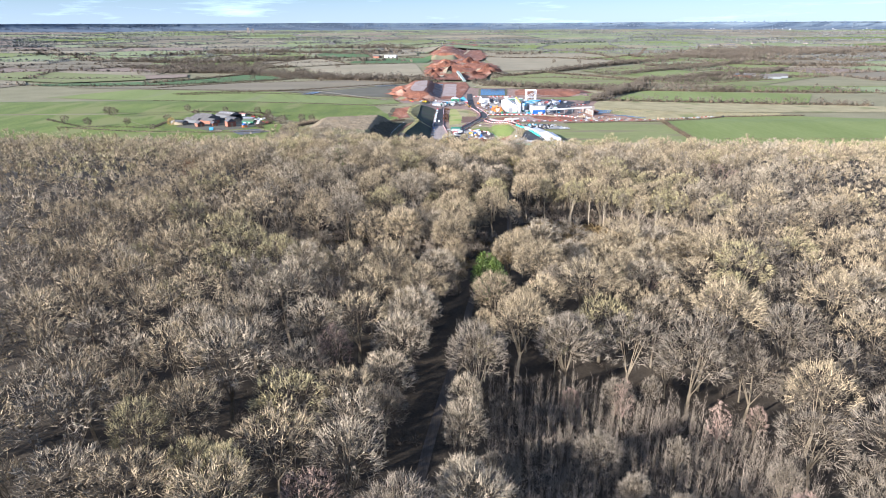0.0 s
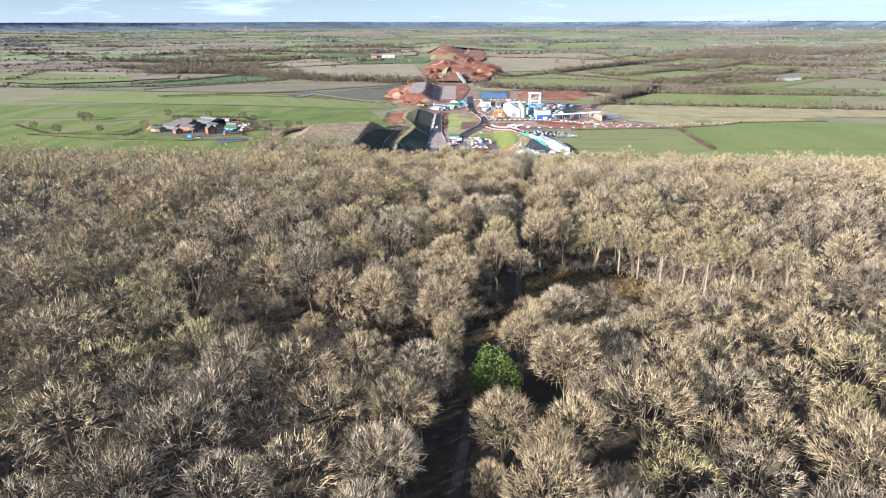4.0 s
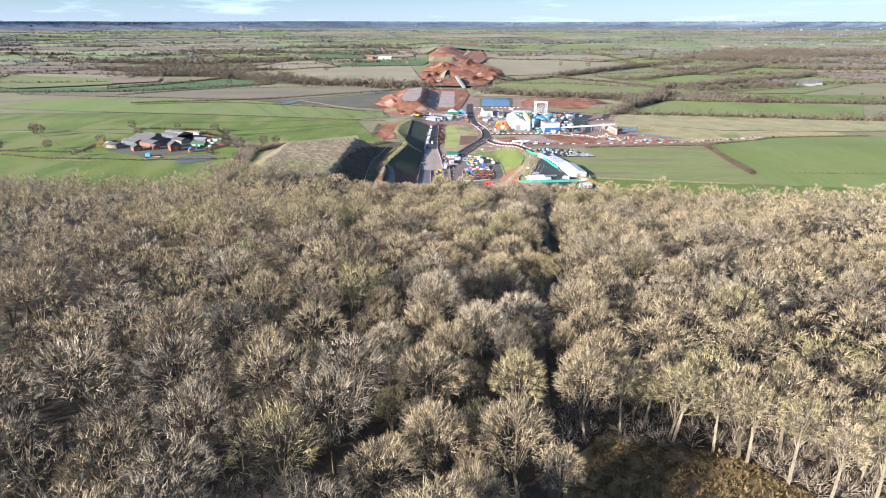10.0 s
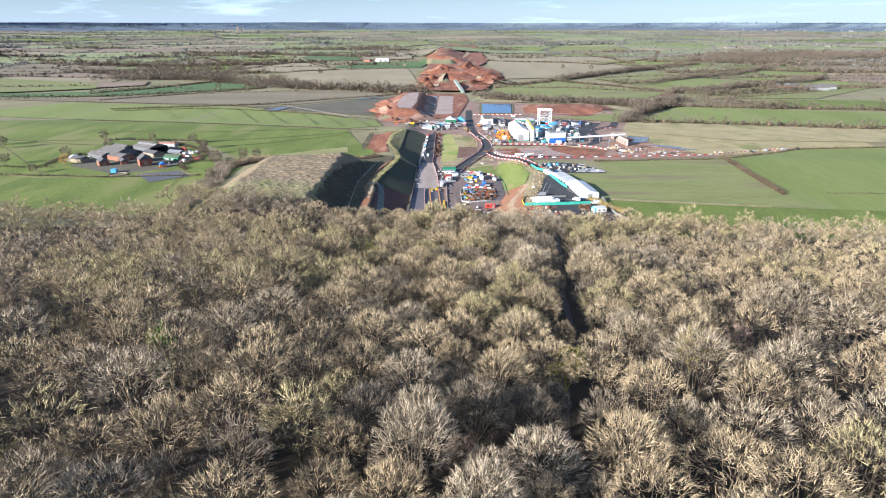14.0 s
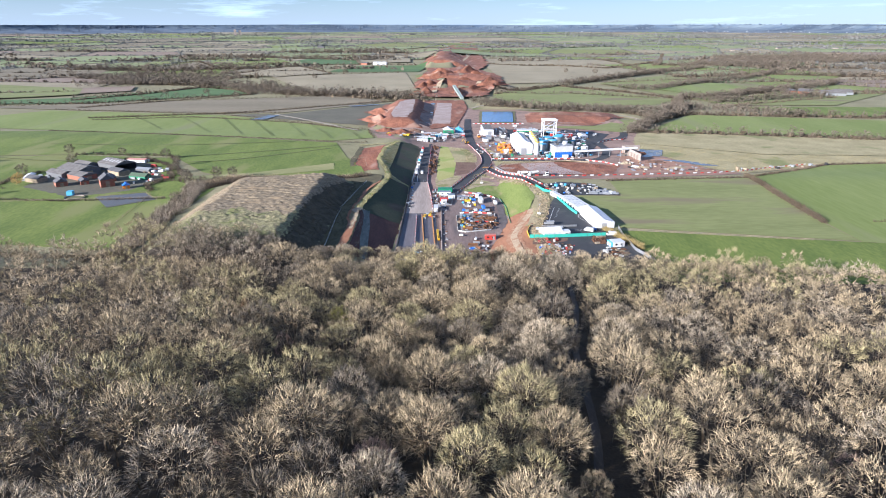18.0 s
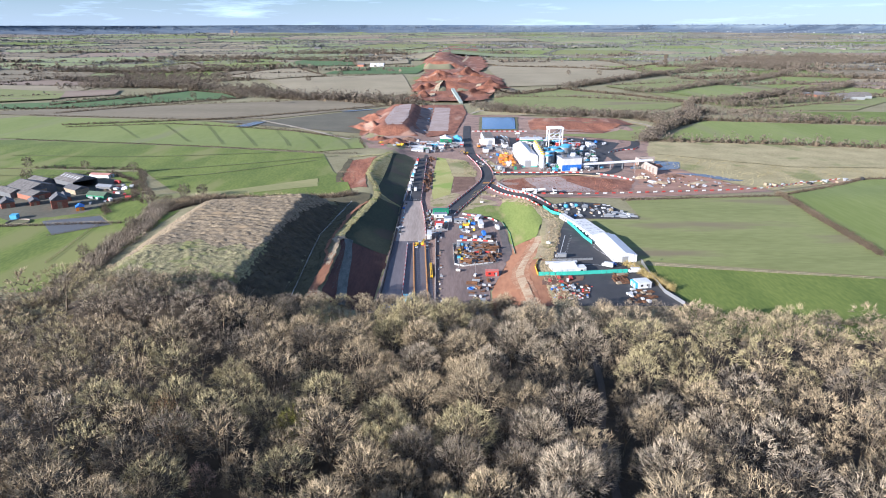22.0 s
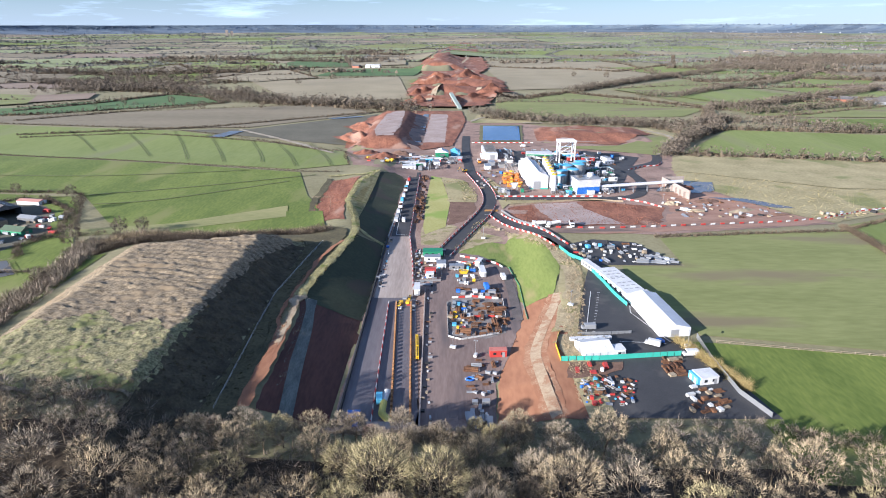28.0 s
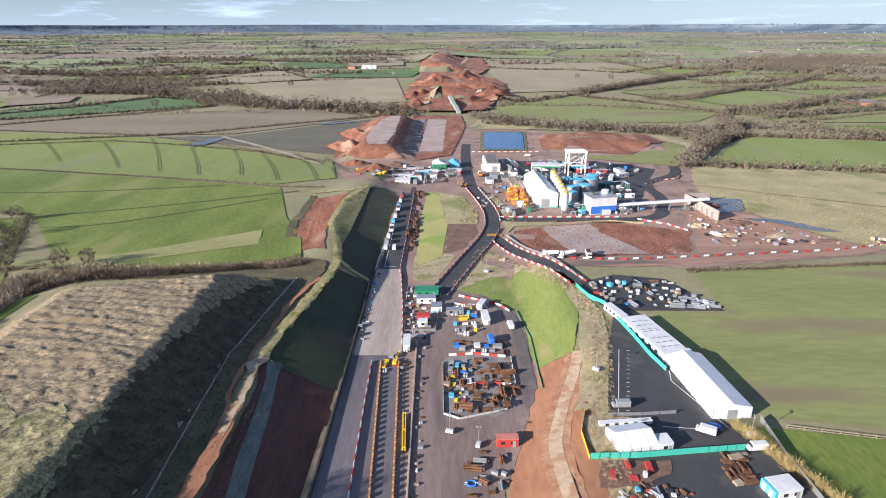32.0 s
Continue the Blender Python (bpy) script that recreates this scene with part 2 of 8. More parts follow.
SCRUB_GREY = mat("grey_brown_scrub", (0.17, 0.135, 0.10), (0.33, 0.27, 0.205), 0.08, 1.0, 0.95, 0, island=0.38)
# Grey-brown wood, paled in colour to carry distance haze
HAZE_PALE = mat("haze_paled_wood", (0.12, 0.122, 0.118), (0.19, 0.19, 0.172), 0.004, 0.05, 1.0, 0, island=0.15)
SOIL_BROWN = mat("bare_brown_soil", (0.11, 0.06, 0.04), (0.2, 0.115, 0.08), 0.15, 1.2, 0.95, 0.6)
TWIG_DULL = mat("dull_brown_twigs", (0.15, 0.12, 0.085), (0.26, 0.215, 0.16), 0.06, 1.0, 0.9, 0, spread=0.13, island=0.5)
# ---- land: one plan in metres; beyond 1500 m it is drawn in so that the horizon stays within the lens's reach ----
HUB = Vector((0.0, -100.0, 110.0))


def W(x, y, z=0.0):
    d = math.hypot(x, y + 100)
    if d <= 1500:
        return Vector((x, y, z))
    s = (1500 + 3000 * (1 - math.exp((1500 - d) / 3000))) / d
    return HUB + (Vector((x, y, z)) - HUB) * s


def shrink(x, y):
    d = math.hypot(x, y + 100)
    return 1.0 if d <= 1500 else (1500 + 3000 * (1 - math.exp((1500 - d) / 3000))) / d


def ease(a, b, v):
    t = min(1.0, max(0.0, (v - a) / (b - a)))
    return t * t * (3 - 2 * t)


def line(a, b, v):
    return min(1.0, max(0.0, (v - a) / (b - a)))


def toe_right(y):
    return 20 + 16 * line(118, 178, y)


def brink(y):
    """Where the cutting's slope meets the land above it."""
    return float(np.interp(y, (97, 150, 172, 192, 226, 252, 262, 318, 370, 412), (-50, -51.5, -54.5, -51.5, -46.5, -43, -43.5, -57, -58, -48)))


def h(x, y):
    """Height of the land over the site's floor."""
    d = math.hypot(x, y + 100)
    far = 0.0
    if d > 700:
        k = ease(700, 1600, d)
        far = k * (10 * noise.noise((x / 700, y / 700, 3.1)) + 4 * noise.noise((x / 260, y / 260, 7.7)))
        far += ease(9000, 30000, d) * 110 * (0.6 + 0.6 * noise.noise((x / 9000, y / 30000, 1.7)))
    hill = 28 * ease(78, -150, y) + 1.6 * noise.noise((x / 60, y / 60, 0.4)) * ease(70, 0, y)
    high = 8.0 - 2.0 * ease(330, 430, y)
    left = high - (high - 5.0) * (ease(-150, -180, x) * (1 - ease(245, 265, y)) + ease(-56, -76, x) * ease(245, 265, y))
    left *= 1 - ease(430, 540, y)
    right = 5.0 * (1 - ease(258, 330, y))
    land = 0.0
    if y < 600:
        if x < 0:
            land = left * line(-29, brink(y), x)
        else:
            land = right * line(toe_right(y), toe_right(y) + 17, x)
        if y <= 100:
            cut = ease(86, 98, y)
            land = (5.2 + 2.8 * ease(0, -60, x)) * (1 - cut) + land * cut
    # spoil mound beside the cutting
    edge = min((x + 152) * 0.85, -65.5 - x, y - 50, 238 + (x + 74) * 0.28 - y)
    edge += 2.0 * noise.noise((x / 12, y / 16, 12)) * line(0, 10, edge)
    mound = 11.0 * line(0, 17, edge) * (1 + 0.06 * noise.noise((x / 14, y / 14, 5)))
    if edge > 0:
        mound += 0.45 * noise.noise((x / 2.5, y / 2.5, 2))
    # stone-topped embankment and red heaps beyond the works
    if 480 < y < 1500:
        edge = min(x + 92, -28 - x, (y - 515) * 0.8, 745 - y, (x + 92 + y - 515) * 0.5)
        mound += 10.0 * ease(-1, 21, edge) + (0.7 * noise.noise((x / 6, y / 6, 4)) if edge > 0 else 0)
        edge = min(x - 96, 215 - x, y - 565, 655 - y)
        mound += 4.0 * line(0, 22, edge) * (1 + 0.5 * noise.noise((x / 17, y / 12, 8)))
        edge = min(x + 70, 112 - x, y - 880, 1220 - y)
        mound += ease(0, 40, edge) * 16 * max(0, 0.2 + noise.noise((x / 30, y / 50, 3)))
    if 1500 < y < 2800:
        edge = min(x + 75, 20 - x, y - 1560, 2700 - y)
        mound += 16 * line(0, 22, edge) * (1 + 0.4 * noise.noise((x / 60, y / 120, 6)))
    return hill + land + mound + far


def g(x, y, up=0.0):
    return W(x, y, h(x, y) + up)


def mesh_of(name, verts, faces, materials, index=None, smooth=False):
    me = bpy.data.meshes.new(name)
    me.from_pydata(verts, [], faces)
    for m in materials:
        me.materials.append(m)
    if index is not None:
        me.polygons.foreach_set("material_index", index)
    if smooth:
        me.polygons.foreach_set("use_smooth", [True] * len(me.polygons))
    me.update()
    return me


def tri_mesh(name, v, materials, index=None):
    """A mesh of loose triangles from an array (n, 3, 3)."""
    n = len(v)
    me = bpy.data.meshes.new(name)
    me.vertices.add(n * 3)
    me.vertices.foreach_set("co", np.ascontiguousarray(v, dtype=np.float32).ravel())
    me.loops.add(n * 3)
    me.loops.foreach_set("vertex_index", np.arange(n * 3, dtype=np.int32))
    me.polygons.add(n)
    me.polygons.foreach_set("loop_start", np.arange(0, n * 3, 3, dtype=np.int32))
    for m in materials:
        me.materials.append(m)
    if index is not None:
        me.polygons.foreach_set("material_index", np.ascontiguousarray(index, dtype=np.int32))
    me.update(calc_edges=True)
    return me


def steps(spans):
    out = []
    for a, b, s in spans:
        out += list(np.arange(a, b - 0.01, s))
    return out


def growing(start, stop, first, factor):
    out, v, s = [], start, first
    while v < stop:
        out.append(v)
        s *= factor
        v += s
    out.append(stop)
    return out


xs = growing(200, 30000, 10, 1.12)
xs = [-v for v in reversed(growing(200, 30000, 10, 1.12))] + steps([(-200 + 4, 200, 4)]) + xs
ys = steps([(-800, -440, 40), (-440, 60, 8), (60, 460, 4)]) + growing(460, 45000, 6, 1.06)
gv = [g(x, y) for y in ys for x in xs]
nx = len(xs)
gf = [(j * nx + i, j * nx + i + 1, (j + 1) * nx + i + 1, (j + 1) * nx + i) for j in range(len(ys) - 1) for i in range(nx - 1)]
gi = []
for j in range(len(ys) - 1):
    for i in range(nx - 1):
        cx, cy = (xs[i] + xs[i + 1]) / 2, (ys[j] + ys[j + 1]) / 2
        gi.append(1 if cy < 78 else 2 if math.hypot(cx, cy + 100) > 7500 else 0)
# Material 2, the far land, has haze in its base colour
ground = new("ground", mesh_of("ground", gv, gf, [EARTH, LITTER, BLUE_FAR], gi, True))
tagged(ground, "rolling rough pasture and brown woodland floor under winter light", "ground", kind="structure")


WORN = {"red_clay", "shade_dark_red_clay", "stony_site_ground", "sandy_rubble", "orange_tan_clay", "dry_rough_grass", "dull_bank_grass", "shade_dark_turf", "lime_green_turf", "bleached_bank_grass", "sparse_tan_grass", "bleached_verge_grass", "mound_flank_shade", "shade_dark_grass", "bare_brown_soil", "trafficked_red_soil", "grey_stone_drain", "shallow_puddle_water", "dead_bracken", "mossy_mound_grass", "ploughed_soil", "washed_sandy_clay", "worn_yard_surface", "pinkish_stone_pad", "pale_stony_lane", "gravel_bed"}


def ragged(pts, every, by):
    """An outline whose edges wander a little, as worn and natural edges do."""
    out = []
    for (ax, ay), (bx, by_) in zip(pts, list(pts[1:]) + [pts[0]]):
        n = max(1, min(60, int(math.hypot(bx - ax, by_ - ay) / every)))
        for k in range(n):
            x, y = ax + (bx - ax) * k / n, ay + (by_ - ay) * k / n
            out.append((x + by * (noise.noise((x / 5, y / 5, 31)) + 0.6 * noise.noise((x / 2, y / 2, 33))), y + by * (noise.noise((x / 5, y / 5, 37)) + 0.6 * noise.noise((x / 2, y / 2, 39)))))
    return out


def sheet(name, pts, material, label, lift=0.2, kind="structure", category="", step=None, relief=None, worn=True):
    """A patch of ground cover, draped over the land; relief(x, y) raises it."""
    cx, cy = sum(p[0] for p in pts) / len(pts), sum(p[1] for p in pts) / len(pts)
    d = math.hypot(cx, cy + 100)
    st = step or max(5.0, (d - 250) / 14)
    lift = lift + max(0, d - 400) * 0.0009
    if worn and name == "red_trace":
        pts = ragged(pts, 14.0, 16.0)
    elif worn and material.name in WORN and d < 900:
        pts = ragged(pts, 2.0 if d < 420 else 4.5, 1.0 if d < 420 else 2.0)
    bm = bmesh.new()
    bm.faces.new([bm.verts.new((x, y, 0)) for x, y in pts])
    bmesh.ops.triangulate(bm, faces=bm.faces[:])
    for axis in (0, 1):
        lo, hi = min(p[axis] for p in pts), max(p[axis] for p in pts)
        v = math.floor(lo / st) * st + st
        while v < hi:
            no = (1, 0, 0) if axis == 0 else (0, 1, 0)
            bmesh.ops.bisect_plane(bm, geom=bm.verts[:] + bm.edges[:] + bm.faces[:], plane_co=(v, v, 0), plane_no=no, dist=1e-4)
            v += st
    bmesh.ops.triangulate(bm, faces=bm.faces[:])
    for v in bm.verts:
        v.co = g(v.co.x, v.co.y, lift + (relief(v.co.x, v.co.y) if relief else 0.0))
    bmesh.ops.recalc_face_normals(bm, faces=bm.faces[:])
    for f in bm.faces:
        if f.normal.z < 0:
            f.normal_flip()
        f.smooth = True
    me = bpy.data.meshes.new(name)
    bm.to_mesh(me)
    bm.free()
    me.materials.append(material)
    ob = new(name, me)
    return tagged(ob, label, category or name.split("_")[-1], kind=kind)


def strip(name, pts, width, material, label, lift=0.3, category=""):
    """A road, track or bank of even width along a line of points."""
    left, right = [], []
    for i, p in enumerate(pts):
        a, b = Vector(pts[max(i - 1, 0)]), Vector(pts[min(i + 1, len(pts) - 1)])
        n = (b - a).normalized()
        n = Vector((-n.y, n.x)) * width / 2
        left.append((p[0] + n.x, p[1] + n.y))
        right.append((p[0] - n.x, p[1] - n.y))
    return sheet(name, left + right[::-1], material, label, lift, category=category)


def curve_pts(pts, n=6):
    """A smooth line through a few points."""
    out = []
    for i in range(len(pts) - 1):
        p0, p1, p2, p3 = (Vector(pts[max(0, min(len(pts) - 1, k))]) for k in (i - 1, i, i + 1, i + 2))
        for k in range(n):
            t = k / n
            q = 0.5 * ((2 * p1) + (p2 - p0) * t + (2 * p0 - 5 * p1 + 4 * p2 - p3) * t * t + (3 * p1 - p0 - 3 * p2 + p3) * t ** 3)
            out.append((q.x, q.y))
    return out + [tuple(pts[-1])]


# fields
sheet("field_east", [(97, 148), (88, 178), (84, 200), (86, 216), (115, 216), (116, 256), (223, 272), (218, 215), (214.8, 155), (216, 126)], OLIVE, "olive pasture field with faint wheel marks beside the white tents", 0.2)
sheet("field_paddock", [(92, 143), (216, 124), (380, 100), (380, 60), (96, 70)], GREEN_BRIGHT, "bright green grass strip between fence and wood", 0.2)
sheet("field_hedged", [(226, 281), (219.6, 215), (216, 154), (216.2, 124), (420, 96), (560, 300), (400, 345), (320, 335)], GREEN_CROP, "bright green pasture field behind a low hedge", 0.24)
sheet("field_puddled", [(217, 508), (312, 640), (560, 585), (480, 450), (357, 485)], GREEN_CROP, "green pasture field with shallow puddles")
sheet("field_upper", [(73, 889), (203, 1015), (355, 815), (300, 745), (180, 735), (62, 745)], OLIVE, "olive green field beyond the reservoir belt")
sheet("field_slope", [(184, 437), (285, 379), (400, 372), (400, 350), (317, 338), (228, 292), (205, 342), (178, 400)], BANK_TAN, "tussocky straw-coloured grass bank above the haul road")
sheet("field_slope", [(184, 438), (285, 381), (400, 374), (640, 380), (560, 440), (420, 462), (300, 488), (205, 503)], BANK_TAN, "bleached rough grazing above the plant", 0.24)
sheet("field_west", [(-77, 318), (-70, 282), (-87, 276), (-112, 262), (-150, 258), (-190, 282), (-240, 345), (-330, 350), (-440, 340), (-620, 330), (-700, 470), (-446, 498), (-109, 409), (-88, 340)], GREEN_BRIGHT, "sunlit bright green field with long tree shadows")
sheet("field_crop", [(-92, 511), (-76, 437), (-115, 419), (-348, 476), (-446, 504), (-640, 560), (-560, 690), (-295, 634)], GREEN_CROP, "green winter crop field with dark tramlines")
sheet("field_stubble", [(-560, 700), (-320, 652), (-225, 660), (-100, 778), (-150, 880), (-180, 889), (-700, 720)], STUBBLE, "flat brown stubble field")
sheet("field_wet", [(-222, 646), (-300, 640), (-94, 545), (-96, 700), (-90, 770)], PLOUGH, "dull grey-brown ploughed field with puddles")
sheet("field_far_green", [(-625, 850), (-446, 1082), (-345, 930), (-558, 777), (-760, 740), (-800, 780)], GREEN_DEEP, "long deep green field behind a hedge")
sheet("field_farm", [(-160, 105), (-160, 225), (-300, 205), (-420, 330), (-640, 320), (-560, 180), (-330, 130)], GREEN_BRIGHT, "small bright green paddocks below the farm")
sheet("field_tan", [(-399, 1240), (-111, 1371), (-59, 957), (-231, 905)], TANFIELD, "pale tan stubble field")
sheet("field_barn", [(-300, 1390), (-290, 1600), (-60, 1640), (-80, 1400)], GREEN_DEEP, "green field below a white barn")
sheet("field_dark_green", [(-582, 2181), (-360, 2177), (-273, 1720), (-422, 1654)], GREEN_DEEP, "dark blue-green rectangular field")
sheet("field_dun", [(110, 1060), (90, 2000), (480, 2100), (480, 1380), (230, 1090)], TANFIELD, "wide dun stubble field beside the red earthworks")
sheet("field_mid_east", [(297, 1079), (520, 1177), (600, 1000), (370, 835)], OLIVE, "olive green meadow between hedges")
sheet("field_mid_east", [(380, 830), (610, 980), (760, 930), (560, 740), (400, 740)], OLIVE, "olive green meadow between hedges")
sheet("field_mid_east", [(420, 720), (560, 725), (800, 700), (700, 600), (430, 640)], GREEN_BRIGHT, "green meadow between hedges")
sheet("field_mid_east", [(560, 1190), (830, 1130), (800, 960), (640, 1000)], GREEN_CROP, "green meadow between hedges")

sheet("field_band", [(-95, 316), (-90, 293), (-148, 267), (-196, 256), (-204, 266), (-152, 279)], mat("bleached_meadow_band", (0.2, 0.205, 0.075), (0.29, 0.27, 0.115), 0.03, 0.7, 1.0, 0.2, stretched=(0.3, 1, 1, 20)), "pale bleached band across the green field", 0.5, category="field")
sheet("field_band", [(-93, 303), (-71, 303), (-63, 269), (-82, 266), (-117, 258), (-146, 257), (-147, 264), (-90, 291)], GREEN_BRIGHT, "bright green headland strip beside the hedge", 0.56, category="field")
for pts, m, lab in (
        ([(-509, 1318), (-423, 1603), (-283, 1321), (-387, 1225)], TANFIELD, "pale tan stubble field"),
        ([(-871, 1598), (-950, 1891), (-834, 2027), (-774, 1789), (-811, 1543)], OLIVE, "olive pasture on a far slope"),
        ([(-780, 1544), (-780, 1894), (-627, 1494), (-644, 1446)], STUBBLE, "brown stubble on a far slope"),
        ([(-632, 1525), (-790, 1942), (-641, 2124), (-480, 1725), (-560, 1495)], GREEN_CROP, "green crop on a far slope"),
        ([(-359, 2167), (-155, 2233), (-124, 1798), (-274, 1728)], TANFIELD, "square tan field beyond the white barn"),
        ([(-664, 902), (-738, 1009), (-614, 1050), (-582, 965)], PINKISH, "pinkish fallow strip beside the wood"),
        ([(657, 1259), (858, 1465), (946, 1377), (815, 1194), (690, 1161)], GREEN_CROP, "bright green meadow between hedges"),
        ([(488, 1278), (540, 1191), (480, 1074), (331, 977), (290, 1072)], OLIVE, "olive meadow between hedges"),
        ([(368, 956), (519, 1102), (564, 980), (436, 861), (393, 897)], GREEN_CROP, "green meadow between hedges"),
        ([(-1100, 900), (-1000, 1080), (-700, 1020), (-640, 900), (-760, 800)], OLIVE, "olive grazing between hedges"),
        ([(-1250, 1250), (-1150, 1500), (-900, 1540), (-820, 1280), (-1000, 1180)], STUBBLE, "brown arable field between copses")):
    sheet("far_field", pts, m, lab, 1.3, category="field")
SPARSE_LANE = mat("pale_stony_lane", (0.26, 0.22, 0.16), (0.40, 0.35, 0.27), 0.1, 0.8, 0.95, 0.3)
TRAM = mat("wheel_rut_soil", (0.095, 0.115, 0.033), (0.14, 0.155, 0.055), 0.1, 1.0, 1.0, 0.3)
for bot, top in (((-186, 459), (-243, 585)), ((-152, 455), (-188, 550)), ((-121, 440), (-158, 537)), ((-92, 440), (-124, 530)), ((-262, 487), (-322, 582)), ((-74, 465), (-98, 520)), ((-330, 520), (-400, 610)), ((-222, 472), (-285, 600))):
    dx, dy = top[0] - bot[0], top[1] - bot[1]
    bot, top = (bot[0] - dx * 0.1, bot[1] - dy * 0.1), (top[0] + dx * 0.3, top[1] + dy * 0.3)
    mid = ((bot[0] + top[0]) / 2 + 3, (bot[1] + top[1]) / 2)
    for off in (-1.1, 1.1):
        strip("tramline", curve_pts([(bot[0] + off, bot[1]), (mid[0] + off, mid[1]), (top[0] + off, top[1])], 4), 0.55, TRAM, "dark wheel ruts through the green crop", 0.5, category="track")
for pts in ([(-95, 400), (-200, 352), (-320, 322), (-430, 352)], [(-150, 415), (-260, 395), (-380, 400)], [(-110, 380), (-180, 330), (-220, 318)]):
    strip("field_rut", curve_pts(pts, 4), 1.6, TRAM, "long dark furrow across the green field", 0.5, category="track")

sheet("works_margin", [(30, 690), (92, 690), (150, 678), (215, 625), (236, 575), (246, 590), (225, 650), (160, 700), (90, 740), (40, 760)], BANK_TAN, "straw-coloured rough grass round the reservoir works", 0.45, category="grass", worn=False)
sheet("reservoir_meadow", [(100, 540), (168, 546), (226, 600), (232, 560), (205, 505), (190, 500), (140, 525)], OLIVE, "dull green rough meadow beyond the plant", 0.36, category="meadow")
for pts in ([(92, 690), (170, 676), (232, 606), (214, 520), (190, 500)], [(30, 700), (60, 740), (160, 728), (230, 690)], [(-100, 500), (-150, 560), (-230, 640)]):
    strip("farm_lane", curve_pts(pts, 5), 5.0, SPARSE_LANE, "pale stony farm lane round the works", 0.8, category="lane")

# far patchwork of fields and hedges
rng = random.Random(11)
HEDGE_LINES = []
# Pale covers prevail: part of the distance haze sits in the field colours
kinds = [GREEN_BRIGHT, GREEN_CROP, HAZE_GRASS, OLIVE, HAZE_GRASS, STUBBLE, TANFIELD, TANFIELD, STUBBLE, PINKISH, HAZE_GRASS, HAZE_GRASS]
for size, r0, r1, ang in ((200, 950, 2200, 14), (350, 2200, 4400, -9), (700, 4400, 9000, 21)):
    ca, sa = math.cos(radians(ang)), math.sin(radians(ang))
    k = int(r1 / size) + 1
    cache = {}

    def corner(i, j):
        if (i, j) not in cache:
            u, v = (i + rng.uniform(-0.28, 0.28)) * size, (j + rng.uniform(-0.28, 0.28)) * size * 0.8
            cache[(i, j)] = (u * ca - v * sa, u * sa + v * ca)
        return cache[(i, j)]
    for i in range(-k, k + 1):
        for j in range(-2, int(r1 / size / 0.8) + 2):
            q = [corner(i, j), corner(i + 1, j), corner(i + 1, j + 1), corner(i, j + 1)]
            cx, cy = sum(p[0] for p in q) / 4, sum(p[1] for p in q) / 4
            d = math.hypot(cx, cy + 100)
            if not (r0 < d < r1) or abs(cx) > 0.86 * (cy + 460) + 150:
                continue
            if -130 < cx < 160 and cy < 3000:
                continue
            if cy < 1150 and -760 < cx < 760:
                continue
            if -620 < cx < 520 and cy < 2000 and size < 220 and not (cx < -430 and cy > 1250):
                continue
            c = 0.985
            p = [(cx + (x - cx) * c, cy + (y - cy) * c) for x, y in q]
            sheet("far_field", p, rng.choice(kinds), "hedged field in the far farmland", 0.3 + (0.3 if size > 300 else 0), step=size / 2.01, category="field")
            HEDGE_LINES += [(q[0], q[1]), (q[0], q[3])]

# the works: floor, roads, banks
sheet("works_floor", [(-29, 96), (20, 96), (20, 120), (36, 178), (36, 262), (44, 272), (120, 262), (228, 288), (205, 340), (180, 400), (190, 440), (215, 505), (240, 560), (90, 690), (30, 700), (0, 800), (-30, 800), (-95, 560), (-90, 511), (-72, 436), (-28, 432)], SITE_DIRT, "stony red-grey construction site ground", 0.1, category="ground")
sheet("bank_left", [(-29, 97), (-50, 97), (-51, 150), (-53, 172), (-29, 168)], RED_DARK, "steep dark red clay cutting slope, shade put into its colour", 0.2, category="slope")
sheet("bank_turf", [(-29, 167), (-54, 172), (-51, 192), (-46, 226), (-42.5, 252), (-29, 256)], SHADE_TURF, "cutting slope of young turf, coloured darker for shade", 0.32, category="slope")
sheet("bank_turf", [(-29, 257), (-43, 262), (-46, 280), (-56, 318), (-57, 370), (-47, 408), (-28, 425)], SHADE_TURF, "cutting slope of dark young turf, coloured darker for shade", 0.32, category="slope")
sheet("bank_drain", curve_pts([(-39.5, 97), (-42.5, 125), (-44.6, 149), (-46.8, 164), (-47.7, 174)]) + [(-52.6, 174), (-50, 164), (-48.4, 149), (-46.8, 125), (-43.5, 97)], STONE_GREY, "grey stone drainage strip down the cutting slope", 0.4, category="drain", worn=False)
rng = random.Random(77)
clay_l = [(-55.5 + rng.uniform(-0.7, 0.7), 97 + 5.5 * k) for k in range(10)]
clay_r = [(-51.6 + rng.uniform(-0.5, 0.5), 97 + 5.5 * k) for k in range(10)]
sheet("bank_top", clay_l + [(-54, 152)] + clay_r[::-1], TAN_SLOPE, "orange clay verge on top of the cutting", 0.7, category="verge", step=2.0)
sheet("bank_path", curve_pts([(-55.6, 140), (-58.5, 156), (-58.5, 172), (-56.8, 196), (-56, 214), (-52, 232), (-49, 242)]) + [(-47.6, 242), (-50.4, 232), (-54, 214), (-55.4, 196), (-57.2, 172), (-57, 156), (-54.6, 140)], TAN_SLOPE, "narrow bare clay path behind the grass verge", 0.75, category="path")
sheet("bank_rubble", [(-54, 134), (-55, 141), (-53.6, 147), (-55.2, 154), (-55.0, 163), (-57.4, 170), (-56.5, 174), (-52, 174.5), (-52.6, 170), (-53.2, 163), (-52.4, 154), (-52.6, 147), (-52.2, 141), (-52.5, 134)], SANDY, "pale rubble at the head of the drain", 0.8, category="rubble", step=2.0)
